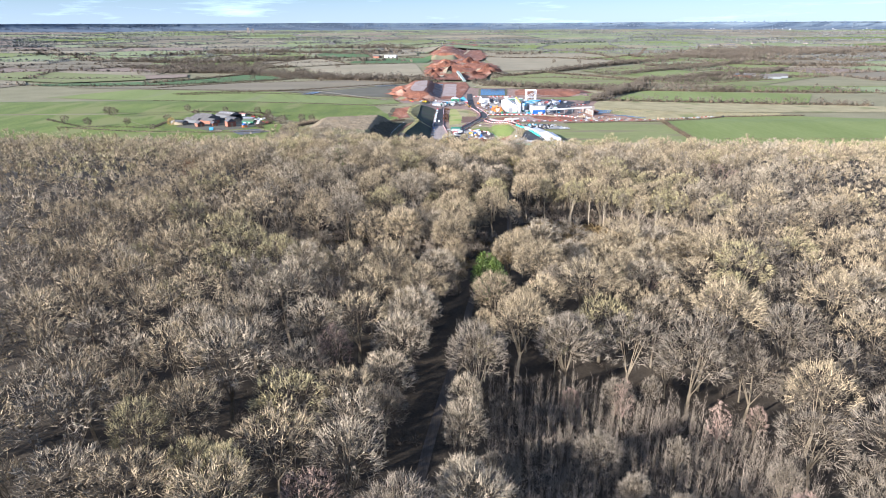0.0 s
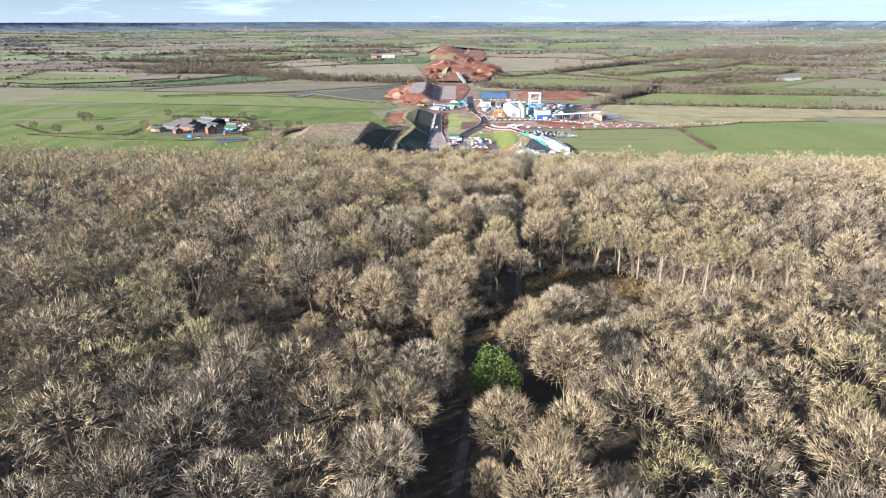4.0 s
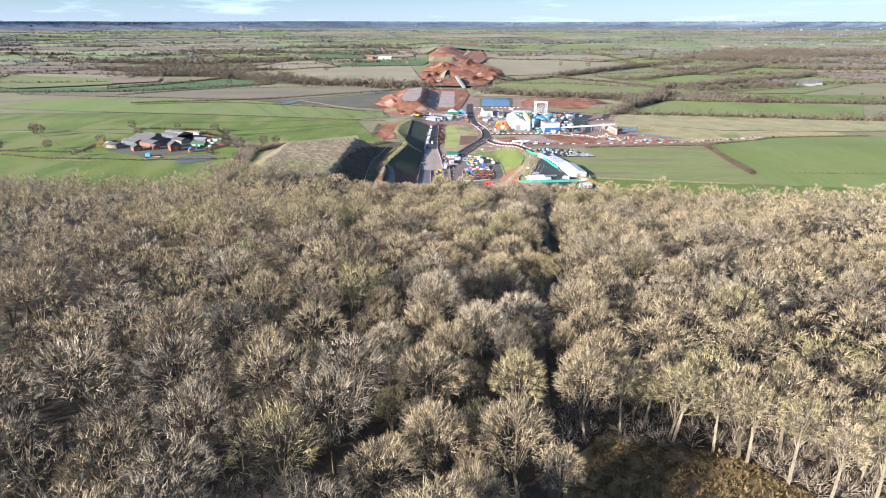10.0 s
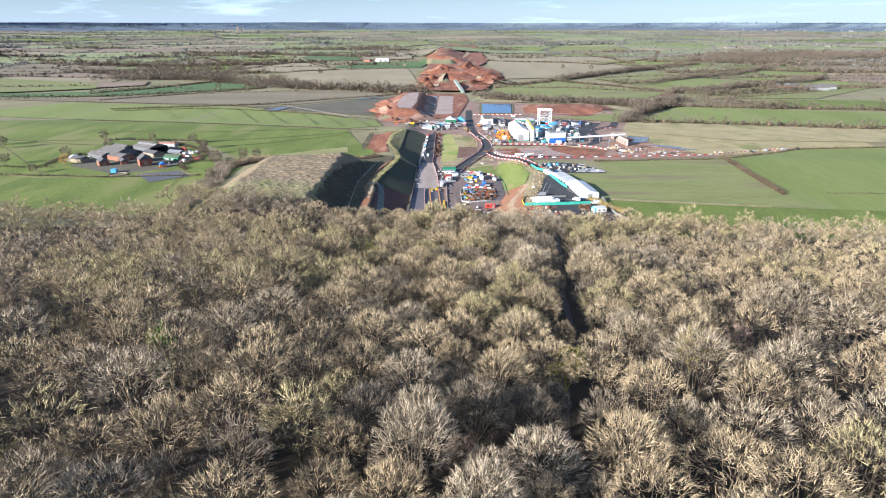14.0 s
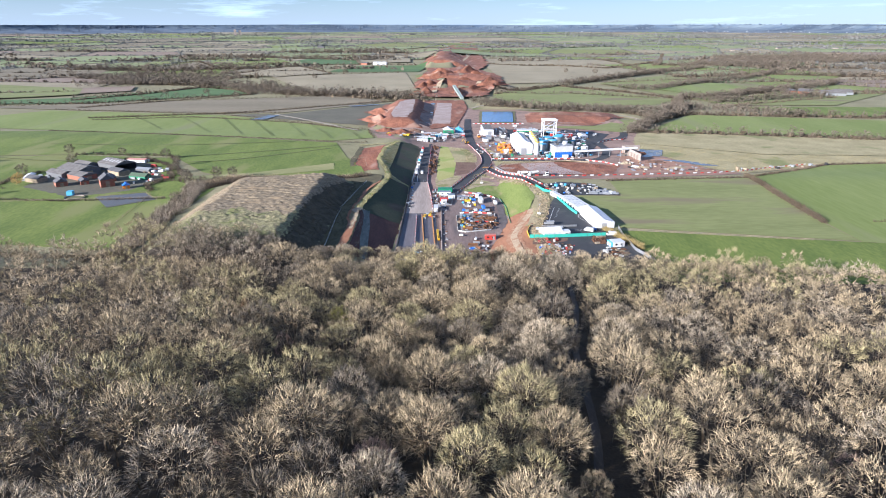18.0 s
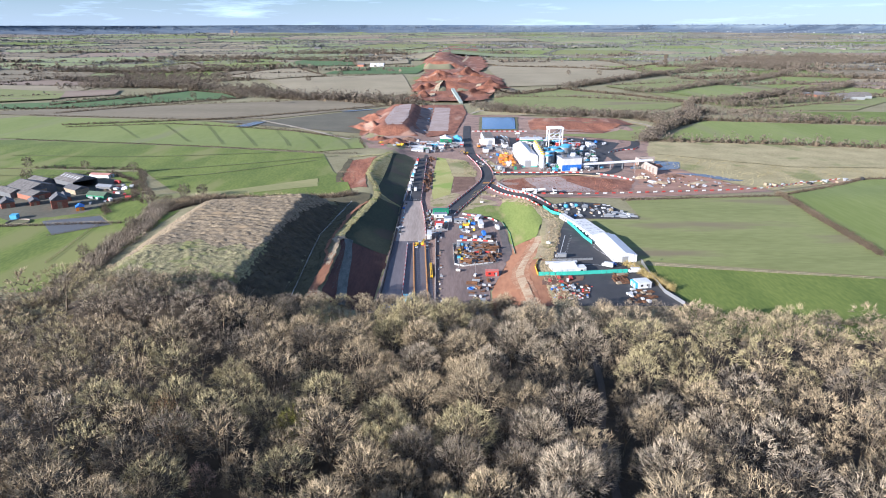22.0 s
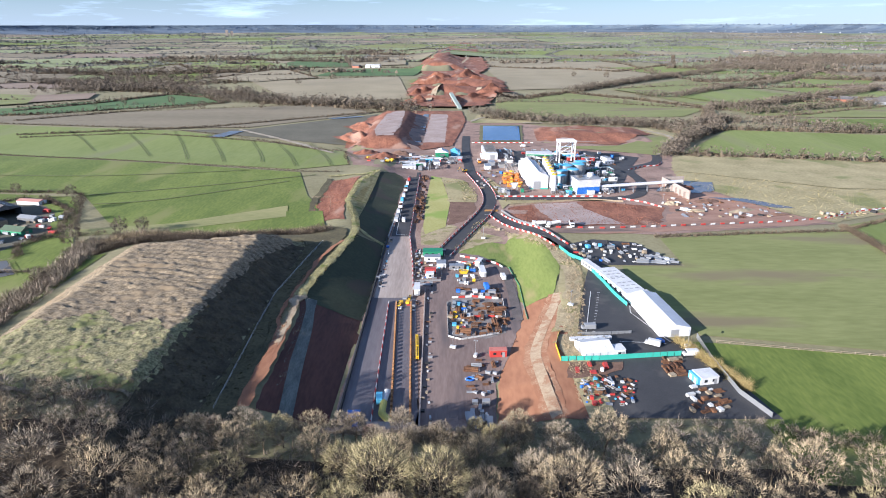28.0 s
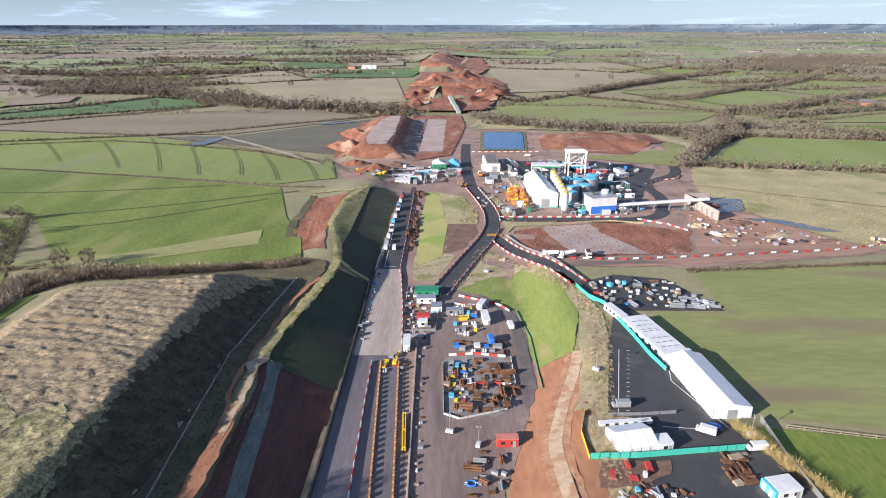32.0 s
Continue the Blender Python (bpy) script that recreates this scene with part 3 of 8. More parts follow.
VERGE = mat("bleached_verge_grass", (0.20, 0.175, 0.075), (0.40, 0.36, 0.17), 0.3, 1.5, 1.0, 0.6, patch=((0.16, 0.18, 0.05), 0.12, 0.56))
sheet("verge_turf", curve_pts([(-52.6, 174), (-51, 192), (-46, 226), (-42.5, 252), (-43, 262), (-46, 282), (-56, 318), (-57, 370), (-47, 408)]) + [(-51, 412), (-60, 374), (-60, 320), (-50, 284), (-47, 264), (-46.5, 252), (-50, 226), (-55.5, 192), (-57, 174)], VERGE, "pale grassy verge on top of the cutting", 0.66, category="verge", step=3.0)
sheet("dam_verge", curve_pts([(-46, 262), (-38, 257), (-30, 254.5)]) + [(-30, 257.5), (-38, 260), (-45, 266)], VERGE, "pale grass dividing bank across the cutting slope", 0.5, category="verge")
# Near-black cover colour that paints the shade on the mound's far side
FLANK_SHADE = mat("mound_flank_shade", (0.03, 0.023, 0.013), (0.10, 0.08, 0.045), 0.25, 1.3, 1.0, 0.8)
# Grass darkened in colour for the shade that the mound throws
SHADE_GRASS = mat("shade_dark_grass", (0.05, 0.043, 0.02), (0.125, 0.105, 0.05), 0.12, 1.2, 1.0, 0.6)
# Sheet added to darken the flank as shade would
sheet("mound_flank", [(-79, 66), (-80, 97), (-81, 160), (-76, 205), (-72, 226), (-65, 232), (-65, 97), (-65, 66)], FLANK_SHADE, "dark cover painting the shade on the mound's flank", 0.6, category="scrub", step=3.0)
sheet("top_grass", [(-65, 66), (-65, 97), (-65, 232), (-70, 240), (-130, 240), (-150, 244), (-165, 250), (-110, 258), (-64, 268), (-50, 262), (-48, 250), (-55, 214), (-58, 172), (-56, 140), (-55.5, 97), (-52, 94), (-52, 66)], SHADE_GRASS, "grass coloured dark for the mound's shade, beside the cutting", 0.55, category="grass", step=2.0)
def terraces(x, y):
    """Low wandering ridges and tussocks of the spoil mound."""
    p = (y + 0.16 * (x + 110) + 5 * noise.noise((x / 30, y / 18, 4))) * 6.283 / 5.2
    return 0.2 * (1 + math.sin(p)) * ease(128, 165, y) + 0.6 * max(0, noise.noise((x / 1.7, y / 1.7, 6)) + 0.15) + 0.1


sheet("mound_cover", [(-152, 88), (-152, 205), (-143, 219), (-74, 236), (-70, 228), (-75, 205), (-80, 160), (-79, 88)], MOUND_GRASS, "dry tussocky straw-coloured grass on the spoil mound", 0.25, category="grass", step=1.25, relief=terraces)
sheet("works_plot", [(-60, 392), (-79, 381), (-77, 316), (-66, 279), (-54, 279), (-60, 322), (-61, 370)], RED_EARTH, "bare red soil plot beside the cutting", 0.3, category="plot", step=4.0)
# Dark grass colour paints this bank's shade
strip("plot_bank", curve_pts([(-82, 388), (-80.5, 350), (-80, 318), (-69, 280)]), 4.0, SHADE_GRASS, "grass bank in shade-dark colour beside the red plot", 0.34, category="bank")
strip("plot_bank", curve_pts([(-84, 396), (-70, 400), (-58, 398), (-50, 410)]), 5.0, VERGE, "pale grass bank at the head of the red plot", 0.36, category="bank")
sheet("bank_tan", [(20, 97), (22, 125), (35, 170), (35, 180), (52, 187), (49, 150), (47, 97)], TAN_SLOPE, "bare orange-tan clay slope in low sun", 0.2, category="slope")
SPILL_LINE = curve_pts([(51, 186), (47.5, 174), (43.5, 163), (39, 150), (35.8, 138), (35.4, 127), (36, 112), (37, 97)], 5)
strip("bank_spill", SPILL_LINE, 8.0, mat("washed_sandy_clay", (0.25, 0.115, 0.06), (0.37, 0.215, 0.13), 0.25, 1.1, 0.95, 0.5, patch=((0.27, 0.12, 0.064), 0.16, 0.5)), "sandy washed edge of the clay slope's track", 0.26, category="track")
strip("bank_spill", SPILL_LINE, 3.6, mat("pale_sandy_track", (0.3, 0.2, 0.125), (0.43, 0.34, 0.23), 0.3, 1.4, 0.95, 0.5, patch=((0.3, 0.17, 0.1), 0.2, 0.52)), "pale sandy rubble track down the clay slope", 0.33, category="track")
sheet("bank_green", [(9, 246), (22, 262), (28, 268), (43, 268), (55, 247), (57, 215), (50, 187), (36, 180), (35.5, 222), (29, 231)], LIME_TURF, "bright lime-green turfed slope", 0.25, category="slope", step=4.0)
SPARSE = mat("sparse_tan_grass", (0.24, 0.19, 0.11), (0.40, 0.33, 0.20), 0.15, 1.2, 1.0, 0.5, patch=((0.20, 0.19, 0.07), 0.12, 0.55))
sheet("bare_strip", [(19, 303), (28, 310), (34, 284), (44, 269), (36, 265), (25, 262), (9.5, 247), (8, 250)], SPARSE, "thin tan grass between road and turf slope", 0.34, category="verge", step=3.0)
strip("slope_verge", curve_pts([(44, 268), (56, 250), (60.5, 215), (59, 192), (52, 168), (47, 150)]), 7.0, SPARSE, "tawny rough verge along the slope crest", 0.4, category="verge")
sheet("road_island", [(35.5, 412), (44, 378), (44, 358), (37, 366), (35.8, 380), (31, 405)], BANK_TAN, "tawny grass island beside the access road", 0.34, category="verge", step=4.0, worn=False)
sheet("road_island", [(38, 348.5), (46, 347), (110, 348), (118, 346), (100, 350), (44, 338), (39, 326)], BANK_TAN, "tawny grass verge below the plant road", 0.5, category="verge", step=4.0, worn=False)
RED_TRACK = mat("trafficked_red_soil", (0.25, 0.128, 0.085), (0.40, 0.24, 0.17), 0.1, 0.9, 0.9, 0.4, stretched=(0.2, 1, 1, 10), patch=((0.14, 0.10, 0.085), 0.05, 0.6))
strip("red_route", curve_pts([(44, 270), (90, 268), (128, 274), (200, 288), (240, 306), (330, 345)]), 9.0, RED_TRACK, "trafficked red soil haul route", 0.3, category="track")
sheet("east_yard", [(128, 284), (226, 296), (204, 338), (178, 396), (152, 372), (146, 330)], RED_TRACK, "churned red-brown yard beside the muck bay", 0.28, category="yard")
strip("yard_lane", curve_pts([(33, 168), (33, 200), (30.5, 224), (20, 240)]), 4.0, mat("dark_worn_lane", (0.09, 0.075, 0.07), (0.15, 0.125, 0.115), 0.2, 2.0, 0.85, 0.2), "dark worn lane round the yard edge", 0.38, category="lane")
sheet("bank_rough", [(52, 190), (49, 150), (45, 120), (46, 97), (54, 97), (52, 147), (64, 197), (66, 215), (60, 240), (48, 262), (55, 242), (57, 215)], BANK_TAN, "rough tawny grass along the top of the slope", 0.35, category="verge", worn=False)
sheet("lawn_strip", [(-10, 290), (-8.5, 276), (3, 290), (5.5, 340), (2, 380), (-1.5, 412), (-9, 418), (-10.5, 350)], YELLOW_GRASS, "yellowing turf strip between the haul road and the access road", 0.3, category="grass", step=4.0)
sheet("lawn_toe", [(-10, 290), (-8.5, 276), (3, 290), (4, 296), (10, 290), (0, 258), (-10, 258), (-11, 290)], SPARSE, "thin tan grass and soil at the strip's end", 0.27, category="verge", step=4.0)
sheet("lawn_soil", [(4, 293), (5.5, 345), (23, 345), (21, 322), (13, 300)], SOIL_BROWN, "bare brown soil bank beside the turf strip", 0.32, category="soil", step=4.0)
sheet("lawn_rough", [(5.5, 343), (23.5, 343), (24, 362), (16, 404), (-1.5, 414), (2, 380)], BANK_TAN, "rough tawny grass bank beside the access road", 0.34, category="grass", step=4.0)
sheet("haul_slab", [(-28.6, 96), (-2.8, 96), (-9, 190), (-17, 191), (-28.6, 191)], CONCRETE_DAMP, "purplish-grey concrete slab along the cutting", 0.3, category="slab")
sheet("haul_slab", [(-27, 190), (-10, 190), (-16, 272), (-28, 272)], CONCRETE, "pale sunlit concrete haul road", 0.36, category="slab")
sheet("haul_road", [(-27, 272), (-17, 272), (-18, 430), (-25, 430)], ASPHALT, "dark asphalt haul road", 0.36, category="road")
sheet("works_yard", [(-4, 97), (19, 97), (21, 122), (29, 148), (35.5, 172), (35.5, 203), (33, 226), (20, 243), (-2, 250), (-4, 200)], YARD, "worn reddish-grey storage yard surface with tyre tracks", 0.3, category="yard")
strip("access_road", curve_pts([(2, 243), (16, 285), (27, 318), (32, 345), (31, 378), (22, 430), (20, 520), (22, 600)]), 8.0, ASPHALT, "black asphalt access road curving through the works", 0.36, category="road")
strip("access_road", curve_pts([(30, 322), (40, 296), (53, 268), (64, 240), (74, 212)]), 7.0, ASPHALT, "black asphalt road branching up to the car park", 0.40, category="road")
strip("plant_road", curve_pts([(33, 352), (70, 352), (110, 352), (135, 362), (148, 400), (150, 440), (180, 470), (190, 500)]), 8.0, ASPHALT, "dark asphalt plant road", 0.38, category="road")
sheet("car_park", [(54, 97), (52, 148), (65, 198), (70, 214), (76, 211), (79, 178), (84, 146), (94, 130), (101, 97)], ASPHALT, "black asphalt car park with white bays", 0.3, category="car park")
sheet("storage_yard", [(60, 243), (69, 217), (114, 217), (101, 249), (80, 254)], ASPHALT, "dark storage yard surface strewn with materials", 0.26, category="yard")
sheet("plant_pad", [(60, 440), (64, 520), (130, 520), (172, 490), (150, 440), (128, 380), (112, 372), (112, 440)], ASPHALT, "dark asphalt plant yard", 0.26, category="yard")
sheet("pit_earth", [(43, 302), (43, 330), (74, 342), (101, 347), (143, 331), (126, 284), (60, 280)], RED_EARTH, "raked bare red earth platform", 0.32, category="earth")
sheet("pit_pad", [(68, 284), (60, 338), (88, 343), (106, 284)], RED_PAD, "pinkish stone surface on the red platform", 0.44, category="pad")
sheet("red_spoil", [(-95, 530), (-104, 640), (-96, 745), (-52, 800), (20, 800), (24, 700), (8, 545), (-38, 508)], RED_EARTH, "bare red clay earthworks", 0.5, category="earth", step=6)
sheet("red_spoil", [(92, 572), (98, 640), (150, 672), (215, 650), (225, 619), (168, 548)], RED_EARTH, "bare red clay beside the reservoir", 0.4, category="earth", step=7)
sheet("stone_pad", [(-66, 540), (-72, 580), (-70, 690), (-62, 718), (-50, 722), (-47, 600), (-50, 545)], RED_PAD, "pinkish-white stone covered embankment top", 0.75, category="pad", step=6)
sheet("stone_pad", [(-22, 560), (-20, 765), (2, 765), (0, 560)], RED_PAD, "pinkish-white stone pad in the cutting", 0.55, category="pad")
sheet("wet_sheet", [(-31, 560), (-29, 765), (-22, 765), (-24, 560)], PUDDLE, "standing water along the pad", 0.6, category="puddle")
sheet("red_trace", [(-40, 829), (-75, 1080), (-60, 1240), (-55, 1447), (-81, 1738), (-85, 2005), (-66, 2598), (40, 3668), (170, 5450), (225, 5450), (150, 3668), (118, 2598), (112, 2001), (112, 1736), (72, 1446), (112, 1237), (104, 1079), (54, 829)], RED_EARTH, "long red earth scar of the new route", 1.6, category="earth", step=40)
for pts in ([(-30, 860), (-20, 1000), (10, 1100), (30, 1230)], [(20, 840), (40, 960), (60, 1060)], [(-60, 1330), (20, 1300), (100, 1240)], [(60, 1500), (30, 1750), (60, 2100), (70, 2500)]):
    strip("haul_track", curve_pts(pts, 5), 9.0, SANDY, "pale stony haul track across the red earthworks", 2.2, category="track")
sheet("trace_verge", [(50, 900), (110, 940), (118, 1010), (60, 980)], STUBBLE, "dull grass patch beside the earthworks", 2.0, category="grass")
sheet("trace_verge", [(-70, 1180), (-20, 1260), (-60, 1300), (-80, 1240)], OLIVE, "grass patch beside the earthworks", 2.0, category="grass")
sheet("reservoir", [(34, 566), (78, 566), (88, 674), (40, 674)], DULL_GRASS, "grassy rim of the reservoir", 0.4, category="bank")
sheet("water_reservoir", [(38, 572), (76, 572), (84, 666), (43, 666)], WATER, "still blue water of the square reservoir", 0.75, category="water")
sheet("puddle", [(150, 372), (172, 404), (200, 398), (192, 372), (170, 366)], PUDDLE, "broad muddy puddle beside the ramp", 0.5, category="puddle")
sheet("puddle", [(180, 356), (205, 352), (226, 330), (214, 330), (196, 346)], PUDDLE, "long muddy puddle", 0.5, category="puddle")
sheet("puddle", [(-150, 730), (-110, 750), (-104, 742), (-140, 722)], PUDDLE, "shallow puddle in the ploughed field", 0.8, category="puddle")
sheet("puddle", [(-248, 590), (-236, 630), (-222, 628), (-232, 588)], PUDDLE, "small bright puddle in the crop field", 0.8, category="puddle")
sheet("pond_far", [(-1060, 1420), (-1030, 1490), (-880, 1480), (-900, 1420)], WATER, "narrow far lake", 1.0, category="lake")

strip("wood_track", curve_pts([(-14, -336), (-11, -314), (-5, -280), (-1, -255), (8, -225), (13, -205), (19, -146), (27, -100), (35, -62), (42, -2), (50, 35), (54, 80)]), 2.0, mat("muddy_track", (0.035, 0.027, 0.019), (0.085, 0.066, 0.048), 0.4, 3.0, 0.7, 0.5, stretched=(1, 0.1, 1, 0)), "muddy rutted woodland track", 0.12, category="track")
sheet("bracken_floor", [(14, -206), (17, -194), (27, -185), (50, -193), (60, -203), (73, -204), (90, -208), (84, -223), (66, -224), (46, -229), (27, -231), (12, -224), (-4, -236), (-8, -232), (6, -220)], BRACKEN, "brown bracken clearing in the wood", 0.15, category="clearing")


# ---- trees ----
def tubes(pairs):
    """Tapered three-sided limbs from rows (start, end, r0, r1) as triangles."""
    out = []
    for a, b, r0, r1 in pairs:
        a, b = np.array(a), np.array(b)
        d = (b - a) / (np.linalg.norm(b - a) + 1e-9)
        u = np.cross(d, (0.3, 0.9, 0.2))
        u /= np.linalg.norm(u) + 1e-9
        w = np.cross(d, u)
        ring = [(math.cos(k * 2.0944) * u + math.sin(k * 2.0944) * w) for k in range(3)]
        for k in range(3):
            p, q = ring[k], ring[(k + 1) % 3]
            out += [(a + p * r0, a + q * r0, b + q * r1), (a + p * r0, b + q * r1, b + p * r1)]
    return np.array(out)


def twigs(r, base, way, length, width):
    """Thin single blades from base points along directions."""
    n = len(base)
    way = way / (np.linalg.norm(way, axis=1, keepdims=True) + 1e-9)
    side = np.cross(way, r.normal(size=(n, 3)))
    side /= np.linalg.norm(side, axis=1, keepdims=True) + 1e-9
    side *= width[:, None] * 0.5
    return np.stack([base - side, base + side, base + way * length[:, None]], axis=1)


def bare_tree(seed, height, radius, strands, width, mains=9, low=0.28, flat=0.62, long=1.0, floor=-0.3, thick=True):
    """Trunk, limb and twig triangles of a leafless tree at the origin: limbs fan out to a round, lumpy crown of short fine twigs."""
    r = np.random.RandomState(seed)
    k = height / 16
    lean = r.normal(size=2) * 0.4
    top = np.array([lean[0], lean[1], height * low])
    trunk = [((0, 0, -0.6), tuple(top * 0.5), 0.33 * k, 0.26 * k), (tuple(top * 0.5), tuple(top), 0.26 * k, 0.2 * k)]
    centre = np.array([lean[0], lean[1], height * flat])
    half = np.array([radius * r.uniform(0.9, 1.08), radius * r.uniform(0.9, 1.08), height * (1 - flat)])

    def dome(n, low_z):
        z = r.uniform(low_z, 1.0, n)
        a = r.uniform(0, 2 * math.pi, n)
        q = np.sqrt(np.maximum(0, 1 - z * z))
        return np.stack([q * np.cos(a), q * np.sin(a), z], axis=1)

    big, small = dome(7, 0.0), dome(34, -0.1)

    def reach(d):
        return 0.78 + 0.12 * np.max(d @ big.T, axis=1).clip(0) ** 6 + 0.10 * np.max(d @ small.T, axis=1).clip(0) ** 30

    limbs = []
    arms = np.concatenate([dome(mains, 0.05), dome(mains * 3, -0.05)])
    far = centre + arms * half * (reach(arms) * np.where(np.arange(len(arms)) < mains, 0.5, 0.9))[:, None]
    far[:mains, 2] -= 0.06 * height
    for i in range(len(arms)):
        if i < mains:
            limbs.append((top * r.uniform(0.75, 1.0), far[i], 0.11 * k, 0.05 * k))
        elif thick:
            j = int(np.argmin(np.linalg.norm(far[:mains] - far[i], axis=1)))
            limbs.append((far[j], far[i], 0.05 * k, 0.018))
    # sprays: each a thin branch that ends in a rounded tuft of short twigs
    fans = max(10, strands // 11)
    d = dome(fans, floor)
    deep = np.where(r.uniform(size=fans) < 0.2, r.uniform(0.5, 0.78, fans), r.uniform(0.82, 0.93, fans))
    hub = centre + d * half * (reach(d) * deep)[:, None]
    pick = r.randint(fans, size=strands)
    base = hub[pick] + r.normal(size=(strands, 3)) * (0.042 * radius * long)
    way = r.normal(size=(strands, 3)) * 0.42 + d[pick] * 0.75 + np.array([0, 0, 0.4])
    size = radius * long * r.uniform(0.11, 0.24, strands)
    tw = twigs(r, base, way, size, r.uniform(0.6, 1.35, strands) * width)
    root = np.array([lean[0], lean[1], height * (flat - 0.12)])
    fork = root + (hub - root) * r.uniform(0.35, 0.6, fans)[:, None]
    some = slice(0, fans, 2 if thick else 4)
    # the close-set branches within, which shade one another
    inner = max(36, strands // 7)
    e = dome(inner, -0.25)
    mass = centre + e * half * r.uniform(0.3, 0.72, inner)[:, None]
    core = twigs(r, mass, r.normal(size=(inner, 3)) + e * 0.8, radius * r.uniform(0.15, 0.3, inner), np.full(inner, width * 1.7))
    stalks = twigs(r, fork[some], (hub - fork)[some], 1.05 * np.linalg.norm((hub - fork)[some], axis=1), np.full(len(fork[some]), 0.075 * k if thick else width * 0.8))
    return tubes(trunk), np.concatenate([tubes(limbs), stalks, core]), tw


def leafy(seed, height, radius, n, size):
    """Triangles of small leaf sprays for an evergreen or leaf-holding crown."""
    r = np.random.RandomState(seed)
    d = r.normal(size=(n, 3))
    d /= np.linalg.norm(d, axis=1, keepdims=True)
    lobes = r.normal(size=(9, 3))
    lobes /= np.linalg.norm(lobes, axis=1, keepdims=True)
    bulge = 0.72 + 0.34 * np.max(d @ lobes.T, axis=1) ** 3
    c = d * bulge[:, None] * r.uniform(0.6, 1.05, n)[:, None] * np.array([radius, radius, height * 0.46]) + np.array([0, 0, height * 0.54])
    return twigs(r, c, d + r.normal(size=(n, 3)) * 0.8, np.full(n, size) * r.uniform(0.7, 1.4, n), np.full(n, size * 0.9))


def inside(x, y, poly):
    hit, j = False, len(poly) - 1
    for i in range(len(poly)):
        if (poly[i][1] > y) != (poly[j][1] > y) and x < (poly[j][0] - poly[i][0]) * (y - poly[i][1]) / (poly[j][1] - poly[i][1]) + poly[i][0]:
            hit = not hit
        j = i
    return hit


def away(x, y, pts):
    """Distance from a line of points."""
    best = 1e9
    for (ax, ay), (bx, by) in zip(pts, pts[1:]):
        t = max(0, min(1, ((x - ax) * (bx - ax) + (y - ay) * (by - ay)) / ((bx - ax) ** 2 + (by - ay) ** 2)))
        best = min(best, math.hypot(x - ax - t * (bx - ax), y - ay - t * (by - ay)))
    return best


RIDE = [(-15, -345), (-11, -314), (-5, -280), (-1, -255), (8, -225), (13, -205), (19, -146), (27, -110), (35, -62), (42, -2), (50, 35), (54, 90)]
BRACKEN_AT = [(14, -206), (17, -194), (27, -185), (50, -193), (60, -203), (73, -204), (90, -208), (84, -223), (66, -224), (46, -229), (27, -231), (12, -224), (-4, -236), (-8, -232), (6, -220)]
SCRUB_AT = [(-72, -238), (-56, -226), (-24, -235), (-6, -243), (-6, -257), (-35, -262), (-66, -257)]
BIRCH_AT = [(-4, -352), (0, -306), (30, -312), (52, -326), (50, -372), (0, -372)]


def wood_edge(x):
    return 76 + 2 * ease(-55, -82, x) + 5 * math.sin(x / 31.0) + (-0.10 * (x - 110) if x > 110 else 0) + (0.06 * (-x - 90) if x < -90 else 0)


rng = random.Random(5)
spots, SIZE_AT, cells = [], {}, {}
for tries in range(90000):
    biggest = 7.2 if tries < 20000 else 5.6 if tries < 50000 else 4.3
    x, y, size = rng.uniform(-430, 430), rng.uniform(-374, 100), rng.uniform(biggest - 1.7, biggest)
    if y > wood_edge(x) or x < -0.74 * (y + 425) - 55 or x > 0.74 * (y + 425) + 40:
        continue
    cx, cy = int(x // 14), int(y // 14)
    if any(math.hypot(x - a, y - b) < 0.78 * (size + q) for i in (-1, 0, 1) for j in (-1, 0, 1) for a, b, q in cells.get((cx + i, cy + j), ())):
        continue
    if away(x, y, RIDE) < (size * 0.66 + 1.0 if y > -205 else size * 0.9 + 2.6) or inside(x, y, BRACKEN_AT) or inside(x, y, SCRUB_AT):
        continue
    if (-58 < x < 30 and y > 84) or math.hypot(x - 1.0, y + 268) < 12.5:
        continue
    cells.setdefault((cx, cy), []).append((x, y, size))
    if inside(x, y, BIRCH_AT) and rng.random() < 0.5 or noise.noise((x / 26, y / 26, 9)) > 0.6:
        continue
    spots.append((x, y))
    SIZE_AT[x, y] = size / 4.7

for k in range(30):
    spots.append((-62 + 3.4 * k + rng.uniform(-1.5, 1.5), rng.uniform(77, 83)))
for k in range(40):
    x, y = rng.uniform(-68, -6), rng.uniform(-260, -226)
    if inside(x, y, SCRUB_AT) and all(math.hypot(x - a, y - b) > 5 for a, b in spots[-60:]):
        spots.append((x, y))
SPECIES = [TWIG_TAN, TWIG_GREY, TWIG_OLIVE, TWIG_RED, TWIG_DULL]
near = [s for s in spots if abs(s[0]) < 34]
near.sort(key=lambda s: abs(s[0] - 2))
chosen = set(near[:215])


def species(x, y, r):
    v = noise.noise((x / 45, y / 45, 2.2)) + r.uniform(-0.45, 0.45)
    if inside(x, y, BIRCH_AT):
        return 4 if r.random() < 0.85 else 3
    if x > 10 and y < -300 and r.random() < 0.75 or r.random() < 0.09:
        return 4
    return 2 if v > 0.38 else 0 if v > -0.22 else 1 if r.random() < 0.94 else 3


def plant(name, arrays, materials, label, category, group=""):
    """One tree: an empty at its foot with trunk, limbs and crown."""
    root = new(name)
    for n, a, m in zip(("trunk", "limb", "crown"), arrays, materials):
        ob = new(n, tri_mesh(n, a, [m]))
        ob.parent = root
    return tagged(root, label, category, group)


